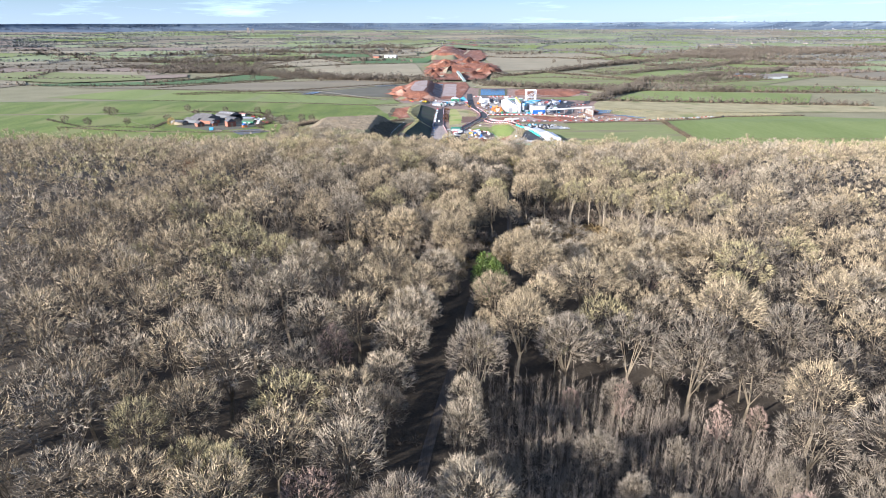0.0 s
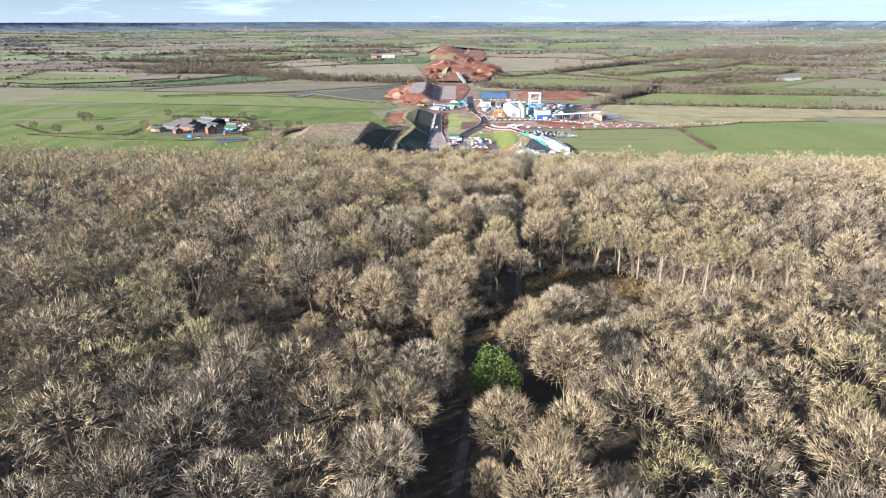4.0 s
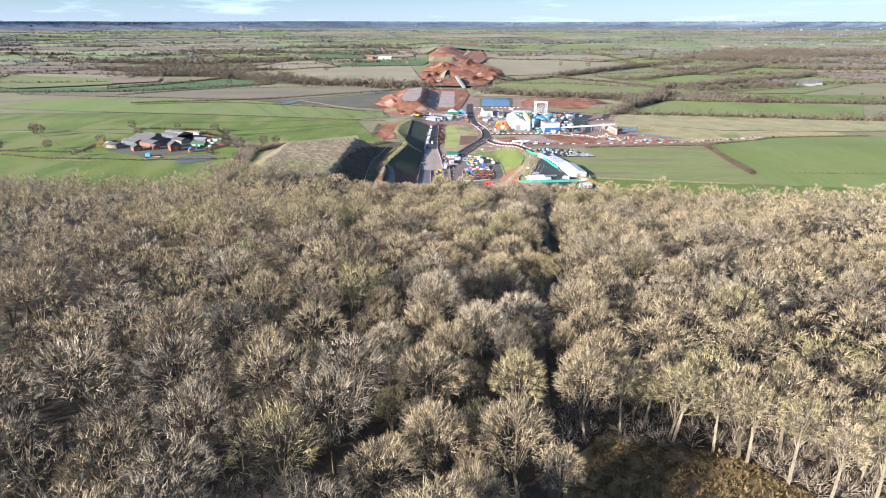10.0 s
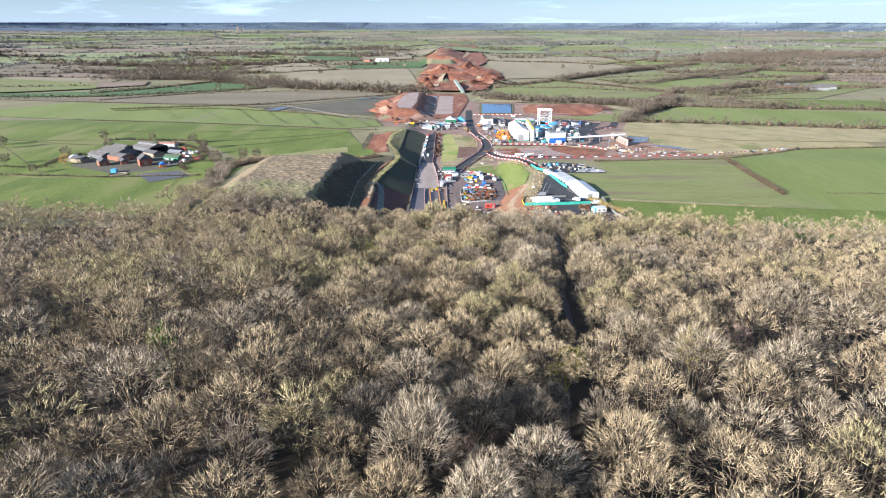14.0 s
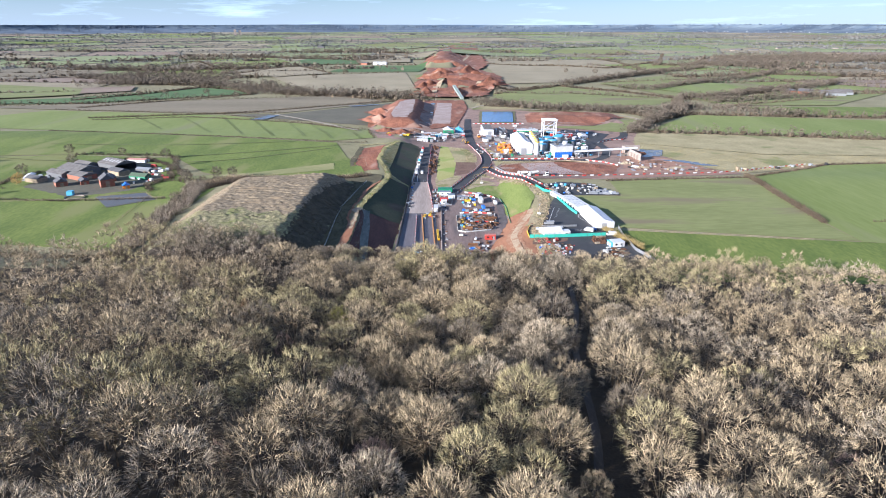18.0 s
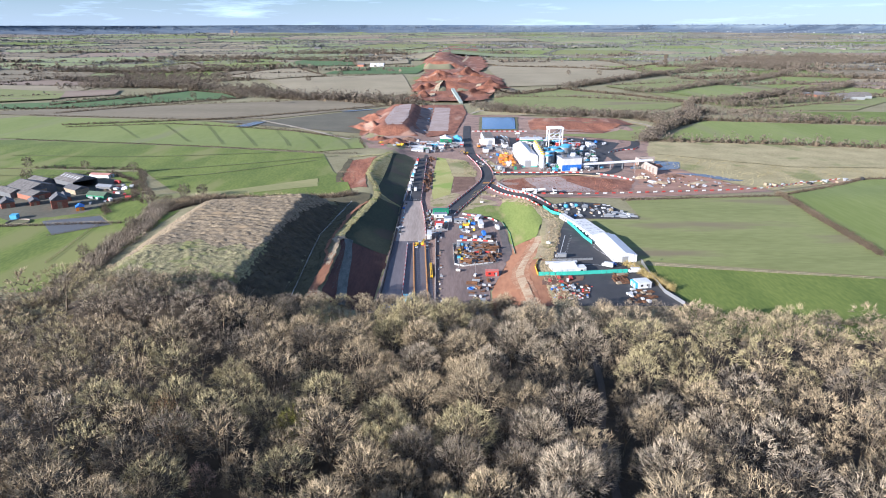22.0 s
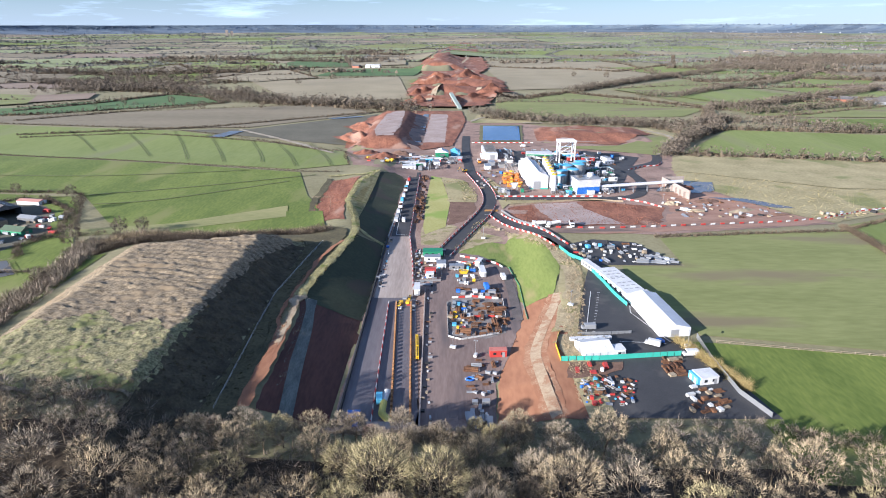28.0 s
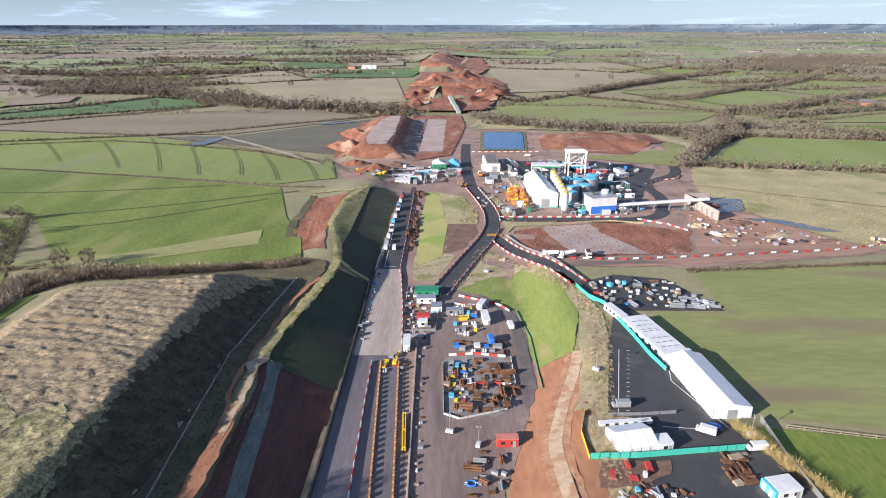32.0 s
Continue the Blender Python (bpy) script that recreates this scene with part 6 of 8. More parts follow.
def car(x, y, turn, m, label, van=False, z=None):
    ob = thing("van" if van else "car", x, y, turn, label, "van" if van else "car", "site vehicles", 0.35, z)
    if van:
        part("body", boxes([(0, -0.4, 0.35, 1.95, 4.4, 1.9), (0, 2.2, 0.35, 1.9, 1.0, 1.0)], 0.15), m, ob)
        part("windscreen", boxes([(0, 1.85, 1.25, 1.7, 0.12, 0.8)]), GLASS_DARK, ob)
    else:
        part("body", boxes([(0, 0, 0.3, 1.8, 4.3, 0.65)], 0.12), m, ob)
        part("roof", boxes([(0, -0.2, 0.95, 1.55, 2.2, 0.5)], 0.15), m, ob)
        part("window", boxes([(0, -0.2, 0.98, 1.6, 2.0, 0.36)]), GLASS_DARK, ob)
    for q in (1.35, -1.35):
        for s in (-0.82, 0.82):
            shared("wheel", WHEEL_SMALL, ob, pose(s, q, 0.32))
    return ob


def digger(x, y, turn, m, label, z=None):
    ob = thing("excavator", x, y, turn, label, "excavator", "diggers", 0.3, z)
    for s in (-1.1, 1.1):
        part("track", boxes([(s, 0, 0, 0.6, 3.8, 0.9)], 0.2), RUBBER, ob)
    part("body", boxes([(0, -0.3, 0.95, 2.6, 3.2, 1.2)], 0.15), m, ob)
    part("cab", boxes([(-0.8, 0.9, 1.0, 1.0, 1.5, 2.0)], 0.1), GLASS_DARK, ob)
    part("boom", tube(bmesh.new(), (0.3, 1.0, 1.6), (0.3, 4.0, 4.6), 0.28, 0.22, 6), m, ob)
    part("arm", tube(bmesh.new(), (0.3, 4.0, 4.6), (0.3, 6.0, 2.2), 0.2, 0.16, 6), m, ob)
    part("bucket", boxes([(0.3, 6.0, 1.2, 1.0, 0.8, 1.0)], 0.1), GREY_DARK, ob)
    return ob


lorry(56, 279, 80, WHITE_PLASTIC, WHITE_PLASTIC, "white concrete mixer lorry at the red platform", mixer=True)
lorry(64, 279, 100, WHITE_PLASTIC, WHITE_PLASTIC, "white concrete mixer lorry at the red platform", mixer=True)
lorry(74, 279, 175, WHITE_PLASTIC, WHITE_PLASTIC, "white box lorry at the red platform")
lorry(-25.6, 372, 0, WHITE_PLASTIC, SKYBLUE, "white lorry parked along the haul road")
lorry(-26, 330, 0, WHITE_PLASTIC, WHITE_PLASTIC, "white lorry parked along the haul road")
lorry(30, 466, 5, ORANGE, WHITE_PLASTIC, "orange tipper lorry near the plant")
digger(17, 432, 120, YELLOW, "yellow excavator by the access road")
digger(-46, 470, 60, YELLOW, "yellow excavator beside the bare soil", z=0.6)

digger(-48, 450, 200, ORANGE, "orange excavator beside the bare soil", z=0.6)


car(77, 140, 60, WHITE_PLASTIC, "white van at the car park turning circle", True)
car(79.5, 142, 80, BLUE, "blue car at the car park edge")
car(87.5, 133, 95, WHITE_PLASTIC, "white van by the hoarding gate", True)
car(-22, 300, 2, WHITE_PLASTIC, "white van on the haul road", True)
car(60, 460, 90, WHITE_PLASTIC, "white car in the plant yard")
car(75, 540, 88, WHITE_PLASTIC, "white van on the reservoir road", True)
car(-16, 112, 5, SKYBLUE, "small pale blue van on the slab", True, z=0.25)
car(22, 200, 8, BLUE, "blue van beside the yard kerb", True, z=0.3)


def light_tower(x, y, label="white mobile lighting tower on a trailer"):
    ob = thing("lighting_tower", x, y, x * 11, label, "lighting tower", "lighting towers", 0.3)
    part("trailer", boxes([(0, 0, 0.3, 1.2, 2.2, 0.9)], 0.08), WHITE_PLASTIC, ob)
    part("mast", tube(bmesh.new(), (0, 0, 1.2), (0, 0, 6.5), 0.08, None, 6), GALV, ob)
    for k in (-0.5, 0.5):
        part("lamp", boxes([(k, 0, 6.3, 0.5, 0.3, 0.4)], 0.05), GREY_METAL, ob)
    for k in (-0.8, 0.8):
        part("stay", boxes([(k, 0, 0.15, 0.6, 0.08, 0.08)]), GALV, ob)
    return ob


for x, y in ((7, 146), (15, 140), (88.5, 138.5), (54, 172), (-36, 452), (24, 268), (145, 340)):
    light_tower(x, y)


# ---- barriers along the roads ----
BAR_RED = piece("barrier", [(0, 0, 0, 2.75, 0.45, 0.25), (0, 0, 0.25, 2.75, 0.2, 0.6)], RED)
BAR_WHITE = piece("barrier", [(0, 0, 0, 2.75, 0.45, 0.25), (0, 0, 0.25, 2.75, 0.2, 0.6)], WHITE_PLASTIC)


def barriers(pts, label="line of red and white plastic road barriers", each=2.9, up=0.4):
    ob = thing("barrier_line", pts[0][0], pts[0][1], 0, label, "barrier", z=0)
    left = 0.0
    count = 0
    for (ax, ay), (bx, by) in zip(pts, pts[1:]):
        length = math.hypot(bx - ax, by - ay)
        a = math.degrees(math.atan2(by - ay, bx - ax))
        d = left
        while d < length:
            x, y = ax + (bx - ax) * d / length, ay + (by - ay) * d / length
            shared("barrier", BAR_RED if count % 2 else BAR_WHITE, ob, pose(x - pts[0][0], y - pts[0][1], h(x, y) + up, 0, 0, a))
            count += 1
            d += each
        left = d - length
    return ob


def beside(pts, off):
    out = []
    for i, p in enumerate(pts):
        a, b = Vector(pts[max(i - 1, 0)]), Vector(pts[min(i + 1, len(pts) - 1)])
        n = (b - a).normalized()
        out.append((p[0] - n.y * off, p[1] + n.x * off))
    return out


main_line = curve_pts([(2, 243), (16, 285), (27, 318), (32, 345), (31, 378), (22, 430)], 5)
branch_line = curve_pts([(34, 312), (40, 296), (53, 268), (62, 245)], 4)
barriers(beside(main_line, 4.4), "red and white barriers along the access road")
barriers(beside(main_line[:14], -4.4), "red and white barriers along the access road")
barriers(beside(main_line[16:], -4.4), "red and white barriers along the access road")
barriers(beside(branch_line, 3.9), "red and white barriers up the branch road")
barriers(beside(branch_line, -3.9), "red and white barriers up the branch road")
barriers([(-17.3, 97), (-18.6, 140), (-20, 184)], "red and white barriers down the concrete slab")
barriers([(60, 276), (90, 274), (125, 279), (200, 292), (232, 304)], "red and white barriers along the dirt haul route", 6.0)
barriers([(38, 356.5), (70, 356.5), (108, 357)], "red and white barriers along the plant road")
barriers([(120, 352), (134, 342), (142, 330)], "red and white barriers round the red platform")
barriers([(12, 240), (20, 236), (28, 231), (31, 226)], "red and white barriers across the yard head")
barriers([(10, 232), (16, 231), (22, 229)], "red and white barriers round the yard cabins")
barriers([(-10.6, 200), (-12.6, 230), (-15.2, 258), (-16.4, 270)], "red and white barriers along the haul road edge")
barriers([(-27, 290), (-27.6, 340), (-26, 372)], "red and white barriers along the haul road")
barriers([(-16.8, 270), (-17.2, 330), (-18, 420)], "red and white barriers along the haul road verge")
barriers([(28, 560), (88, 560)], "red and white barriers beside the reservoir")
barriers([(150, 440), (165, 452), (178, 456), (186, 470)], "red and white barriers on the plant road bend")
barriers([(8, 190), (16, 191), (27, 189)], "red and white barriers through the steel store")
barriers([(14, 171), (20, 172), (26, 171)], "red and white barriers through the steel store")
barriers([(232, 304), (262, 322), (300, 336)], "red and white barriers and rubble along the haul route")

# ---- trench with sheet piles ----
PILE = piece("sheet_pile", [(0, -0.35, -0.6, 0.25, 0.6, 1.1), (0.25, 0, -0.6, 0.25, 0.5, 1.0), (0, 0.5, -0.6, 0.25, 0.3, 1.1)], SHEETPILE)
SOLDIER = piece("soldier_pile", [(-0.15, 0, -0.6, 0.5, 1.2, 1.9)], SHEETPILE)
for name, (ax, ay), (bx, by) in (("sheet_pile_wall", (-11.3, 98), (-16.8, 186)), ("sheet_pile_wall", (-5.6, 98), (-10.6, 186))):
    ob = thing(name, ax, ay, 0, "rusty orange interlocking sheet pile wall along the trench", "retaining wall", z=0.2)
    n = 66
    a = math.degrees(math.atan2(by - ay, bx - ax)) - 90
    for k in range(n):
        t = (k + 0.5) / n
        shared("sheet_pile", PILE, ob, pose((bx - ax) * t, (by - ay) * t, 0, 0, 0, a))
        if k % 2 == 0:
            shared("soldier_pile", SOLDIER, ob, pose((bx - ax) * t, (by - ay) * t, 0, 0, 0, a))
    part("capping_beam", boxes([((bx - ax) / 2, (by - ay) / 2, 0.45, 0.2, math.hypot(bx - ax, by - ay), 0.15, a)]), RUST, ob)
trench = sheet("trench_floor", [(-11, 97), (-6, 97), (-10.8, 187), (-16.4, 187)], CONCRETE_DAMP, "worn brown floor between the sheet piles", 0.42, category="trench")
for x, y in ((-6.4, 146),):
    gd = thing("yellow_girder", x, y, 3.4, "pair of long yellow steel girders beside the trench", "girder", z=0.3)
    part("girder", boxes([(0, 0, 0.3, 0.4, 17, 0.9)]), YELLOW, gd)
    part("girder", boxes([(0.7, 0, 0.3, 0.3, 17, 0.9)]), YELLOW, gd)
    for q in (-8, 0, 8):
        part("spreader", boxes([(0.35, q, 0.3, 1.1, 0.4, 1.0)]), YELLOW, gd)
for ax, ay, bx, by, w, hh, m, lab in ((-27.4, 97, -28.8, 270, 0.6, 1.3, RUBBER, "dark concrete edge wall at the foot of the cutting slope"), (-3, 97, -5.2, 200, 0.5, 0.9, CONCRETE, "concrete kerb wall beside the yard"), (-28.4, 270, -26, 428, 0.5, 1.1, GALV, "steel crash barrier along the haul road")):
    ob = thing("edge_wall", ax, ay, 0, lab, "wall", z=0.1)
    n = int(math.hypot(bx - ax, by - ay) / 4)
    a = math.degrees(math.atan2(by - ay, bx - ax)) - 90
    me = piece("wall_unit", [(0, 0, 0, w, 3.92, hh)], m, 0.05)
    for k in range(n):
        shared("wall_unit", me, ob, pose((bx - ax) * (k + 0.5) / n, (by - ay) * (k + 0.5) / n, 0, 0, 0, a))
duct = thing("ventilation_duct", -14.5, 104, 0, "large white and yellow flexible ventilation duct from the portal", "duct", z=0.3)
part("duct_bend", tube(tube(bmesh.new(), (0, 6, 1.2), (0, 0, 1.2), 1.1, None, 14), (0, 0, 1.2), (5, -7, 1.2), 1.1, None, 14), mat("yellow_duct_fabric", (0.42, 0.38, 0.09), (0.55, 0.5, 0.15), 0.4, 3, 0.8, 0.1), duct)
part("duct_mouth", tube(bmesh.new(), (0, 6, 1.2), (0.5, 12, 1.2), 1.0, None, 14), WHITE_PLASTIC, duct)
portal = thing("tunnel_portal", -12, 91, 0, "pale concrete tunnel portal headwall under the trees", "portal", z=0.0)
part("headwall", boxes([(-12, 0, 0, 12, 1.5, 5.5), (14, 0, 0, 14, 1.5, 5.5), (1, 0, 4.8, 14, 1.5, 1.2)], 0.1), CONCRETE, portal)
part("canopy", boxes([(1, 1.5, 5.5, 13, 3, 0.4)], 0.1), CONCRETE, portal)


# ---- loose stores ----
rng = random.Random(33)


def stack_beams(m, label, n=5, length=6.0):
    ob = new("beam_stack")
    for k in range(n):
        part("beam", boxes([((k % 4) * 0.55 - 0.8, rng.uniform(-0.4, 0.4), 0.05 + (k // 4) * 0.42, 0.35, length * rng.uniform(0.8, 1.0), 0.36)]), m, ob)
    return tagged(ob, label, "steel stack", "stored materials")


def stack_pipes(m, label, n=6, r=0.35, length=5.0):
    ob = new("pipe_stack")
    for k in range(n):
        lay, pos = (0, k) if k < n * 0.6 else (1, k - int(n * 0.6))
        x = (pos - n * 0.3 + (0.5 if lay else 0)) * r * 2.05
        part("pipe", tube(bmesh.new(), (x, -length / 2, r + lay * r * 1.75), (x, length / 2, r + lay * r * 1.75), r, None, 8), m, ob)
    return tagged(ob, label, "pipe stack", "stored materials")


def stack_boards(m, label):
    ob = new("board_stack")
    for k in range(3):
        part("board", boxes([(rng.uniform(-0.1, 0.1), rng.uniform(-0.1, 0.1), k * 0.3, 1.5, 2.6, 0.26, rng.uniform(-4, 4))]), m, ob)
    return tagged(ob, label, "board stack", "stored materials")


def crate(m, label, sx=1.6, sy=2.2, sz=1.2):
    ob = new("crate")
    part("box", boxes([(0, 0, 0.1, sx, sy, sz)], 0.06), m, ob)
    part("lid", boxes([(0, 0, sz + 0.1, sx + 0.08, sy + 0.08, 0.08)]), m, ob)
    return tagged(ob, label, "crate", "stored materials")


def bag_pile(m, label):
    ob = new("bag_pile")
    for k in range(4):
        bm = bmesh.new()
        bmesh.ops.create_icosphere(bm, subdivisions=2, radius=0.62, matrix=pose((k % 2) * 1.15 - 0.6, (k // 2) * 1.1 - 0.5, 0.5, 0, 0, rng.uniform(0, 90)) @ Matrix.Diagonal((1, 1, 0.85, 1)))
        for v in bm.verts:
            v.co.z = max(v.co.z, 0.0)
        part("bag", bm, m, ob)
    return tagged(ob, label, "bags", "stored materials")


def skip(m, label):
    ob = new("skip")
    bm = bmesh.new()
    pts = [(-0.8, -1.1, 0), (0.8, -1.1, 0), (0.8, 1.1, 0), (-0.8, 1.1, 0), (-0.9, -1.8, 1.3), (0.9, -1.8, 1.3), (0.9, 1.8, 1.3), (-0.9, 1.8, 1.3)]
    v = [bm.verts.new(p) for p in pts]
    for f in ((3, 2, 1, 0), (0, 1, 5, 4), (1, 2, 6, 5), (2, 3, 7, 6), (3, 0, 4, 7)):
        bm.faces.new([v[i] for i in f])
    part("body", bm, m, ob)
    part("rubbish", boxes([(rng.uniform(-0.4, 0.4), rng.uniform(-1, 1), 0.7, 0.7, 0.9, 0.5, rng.uniform(0, 90)) for k in range(4)]), TIMBER, ob)
    part("rim", boxes([(-0.92, 0, 1.25, 0.1, 3.7, 0.1), (0.92, 0, 1.25, 0.1, 3.7, 0.1)]), m, ob)
    return tagged(ob, label, "skip", "stored materials")


def frame_rack(m, label):
    ob = new("steel_rack")
    for sx in (-1.1, 1.1):
        for sy in (-1.6, 1.6):
            part("upright", boxes([(sx, sy, 0, 0.12, 0.12, 1.8)]), m, ob)
    for z in (0.3, 1.0, 1.7):
        part("shelf", boxes([(0, 0, z, 2.3, 3.4, 0.1)]), m, ob)
    part("load", boxes([(rng.uniform(-0.5, 0.5), q, 1.1, 1.2, 0.8, 0.5) for q in (-1, 0, 1)]), GREY_METAL, ob)
    return tagged(ob, label, "rack", "stored materials")


def reel(m, label):
    ob = new("hose_coil")
    bm = bmesh.new()
    for k in range(16):
        a, b = k * math.pi / 8, (k + 1) * math.pi / 8
        tube(bm, (1.1 * math.cos(a), 1.1 * math.sin(a), 0.3), (1.1 * math.cos(b), 1.1 * math.sin(b), 0.3), 0.28, None, 6)
    part("coil", bm, m, ob)
    part("strap", boxes([(1.1, 0, 0.0, 0.7, 0.15, 0.62), (-1.1, 0, 0.0, 0.7, 0.15, 0.62)]), WHITE_PLASTIC, ob)
    return tagged(ob, label, "coil", "stored materials")


RUSTY = [stack_beams(RUST, "stack of rusty steel beams in the open yard"), stack_beams(RUST, "stack of short rusty steel walings", 5, 3.6), stack_pipes(RUST, "stack of rusty steel tubes", 5, 0.45, 5), frame_rack(RUST, "rusty steel storage rack in the yard"), stack_boards(RUST, "stack of rusty steel road plates")]
MIXED = [crate(WHITE_PLASTIC, "white plastic storage crate in the open yard"), crate(BLUE, "blue steel storage box"), crate(GREY_METAL, "grey steel tool chest"), bag_pile(WHITE_PLASTIC, "pile of white bulk bags"), skip(YELLOW, "yellow skip of site rubbish"), stack_boards(TIMBER, "stack of weathered timber boards"), stack_pipes(GALV, "stack of galvanised pipes", 4, 0.35, 5), crate(YELLOW, "yellow steel plant storage box"), crate(RED, "red plastic barrier stack"), frame_rack(GREY_METAL, "grey steel rack of fittings"), crate(RUBBER, "pallet under a black tarpaulin cover"), skip(GREY_METAL, "grey skip of site rubbish"), bag_pile(GREY_METAL, "pile of grey sacks"), stack_boards(WHITE_PLASTIC, "stack of white insulation boards"), crate(SKYBLUE, "pale blue covered pallet"), crate(TIMBER, "pale timber packing case on the ground")]
RED_ROW = stack_boards(RED, "stack of red and white road barriers")
placed = set()


def put(ob, x, y, turn, s=1.0, up=0.3):
    m = Matrix.LocRotScale((x, y, h(x, y) + up), Euler((0, 0, radians(turn))), (s * rng.uniform(0.6, 1.3), s * rng.uniform(0.6, 1.35), s * rng.uniform(0.5, 1.3)))
    if ob.name in placed:
        ob = copy_thing(ob, Matrix.Identity(4))
    else:
        placed.add(ob.name)
    ob.matrix_basis = m


def fill(poly, kinds, n, turns, apart, up=0.3, s=(0.8, 1.15)):
    got, tries = [], 0
    x0, x1 = min(p[0] for p in poly), max(p[0] for p in poly)
    y0, y1 = min(p[1] for p in poly), max(p[1] for p in poly)
    while len(got) < n and tries < 4000:
        tries += 1
        x, y = rng.uniform(x0, x1), rng.uniform(y0, y1)
        if inside(x, y, poly) and all(math.hypot(x - a, y - b) > apart for a, b in got):
            got.append((x, y))
            put(rng.choice(kinds), x, y, rng.choice(turns) + rng.uniform(-8, 8), rng.uniform(*s), up)


STORE_MAT = sheet("store_ground", [(5.5, 156), (4.5, 186), (9, 192), (27, 191), (30, 178), (27, 158), (20, 153)], mat("gravel_bed", (0.13, 0.11, 0.10), (0.26, 0.235, 0.215), 0.3, 3.0, 0.95, 0.5), "grey gravel bed of the steel store", 0.36, category="gravel")
fill([(15, 156), (28, 160), (28.5, 186), (14, 187)], RUSTY, 40, (0, 90), 1.9, s=(0.6, 1.05))
fill([(6, 157), (14, 156), (14, 187), (6, 185)], RUSTY + MIXED, 40, (0, 90), 1.6, s=(0.5, 0.9))
fill([(8, 193), (27, 192), (27, 200), (9, 200)], RUSTY[:3] + MIXED[:4], 13, (0, 90), 2.4)
fill([(8, 205), (17, 205), (18, 230), (9, 232)], MIXED, 20, (0, 90), 2.2)
fill([(12, 112), (19, 112), (24, 138), (13, 138)], RUSTY[:3] + [MIXED[6], MIXED[2]], 26, (0, 60, 90), 1.5, s=(0.4, 0.75))
fill([(12, 100), (18, 100), (18, 113), (12, 113)], [MIXED[6], MIXED[2], MIXED[9]], 10, (0,), 2.2)
put(reel(BLUE, "coil of bright blue hose on the yard"), 12.6, 125, 0, 1.0)
DRAB = [MIXED[k] for k in (0, 2, 3, 5, 6, 9, 10, 10, 11, 12, 13, 15, 15, 2, 2, 0)] + [RUSTY[1], RUSTY[4], MIXED[1], MIXED[14], RED_ROW]
HEAP = [MIXED[k] for k in (0, 1, 2, 5, 6, 8, 10, 11, 13, 14)] + [RED_ROW, RUSTY[1], RUSTY[2], RUSTY[4]]
fill([(46, 103), (60, 103), (65, 117), (57, 121), (47, 116)], HEAP, 84, (0, 35, 90), 1.0, s=(0.28, 0.62))
fill([(76, 100), (88, 100), (89, 112), (80, 114)], [MIXED[5], RUSTY[4], RUSTY[1], MIXED[13]], 22, (20, 110), 1.8, s=(0.6, 1.0))
fill([(76, 119), (81, 120), (83, 131), (77, 130)], [MIXED[5], RUSTY[4], RUSTY[1]], 14, (10, 100), 1.9)
fill([(70, 222), (112, 219), (101, 247), (78, 251), (66, 240)], DRAB, 66, (0, 20, 90), 2.4, s=(0.5, 1.0))
fill([(96, 219), (112, 219), (109, 229), (97, 227)], [MIXED[6], MIXED[13], MIXED[2]], 14, (80,), 2.3)
fill([(-16, 300), (-11, 300), (-11.5, 420), (-16.5, 420)], RUSTY[:3], 34, (0,), 2.8)
fill([(-2.4, 100), (0.3, 100), (-2, 205), (-4.6, 205)], [MIXED[0], MIXED[2], MIXED[5], MIXED[10], MIXED[12], RUSTY[1], MIXED[15]], 26, (0, 90), 2.4, s=(0.35, 0.6))
fill([(-11, 204), (-1, 204), (3, 250), (-12, 250)], DRAB, 60, (0, 90), 1.7, s=(0.35, 0.8))
fill([(-27.5, 200), (-25, 200), (-25.5, 268), (-27.8, 268)], DRAB, 20, (0, 90), 2.2, s=(0.35, 0.7))
fill([(-17, 179), (-11, 179), (-11, 190), (-17, 190)], [MIXED[7], MIXED[4], RED_ROW, MIXED[2], MIXED[12]], 9, (0, 90), 1.6, s=(0.5, 0.9))
fill([(-24, 98), (-21.5, 98), (-21.5, 108), (-24, 108)], [MIXED[1]], 4, (0,), 1.8)
fill([(44, 386), (57, 382), (58, 430), (48, 424)], [crate(ORANGE, "orange steel formwork mould"), MIXED[7], frame_rack(ORANGE, "orange steel formwork frame beside moulds")], 46, (0, 40), 2.4, s=(1.0, 1.7))
fill([(84, 360), (118, 356), (130, 376), (112, 380), (112, 440), (90, 380)], DRAB, 18, (0, 50), 4.0)
fill([(60, 450), (130, 450), (160, 470), (160, 490), (130, 515), (66, 515)], DRAB + RUSTY[:1], 34, (0, 40, 90), 5.0, s=(1.0, 1.8))
fill([(145, 300), (220, 306), (205, 338), (180, 358), (150, 350)], [MIXED[k] for k in (2, 5, 6, 10, 11, 12, 15)] + RUSTY[:2], 56, (0, 40), 3.5, s=(0.5, 1.1))
fill([(-36, 440), (-6, 440), (14, 470), (14, 500), (-34, 494)], DRAB, 40, (0, 40, 90), 4.0, s=(0.9, 1.7))
fill([(-62, 442), (-38, 444), (-40, 480), (-64, 470)], MIXED[4:9] + RUSTY[:2], 16, (30, 80), 4.0, s=(0.9, 1.5))
fill([(24, 380), (44, 372), (48, 440), (30, 455)], DRAB, 22, (0, 40), 4.0, s=(0.8, 1.4))
fill([(232, 308), (320, 332), (320, 340), (232, 316)], [MIXED[k] for k in (2, 5, 10, 12, 15)], 28, (30,), 3.0, s=(0.6, 1.3))
fill([(46, 118), (60, 122), (62, 128), (46, 127)], [RED_ROW, MIXED[0]], 5, (0,), 3.0)

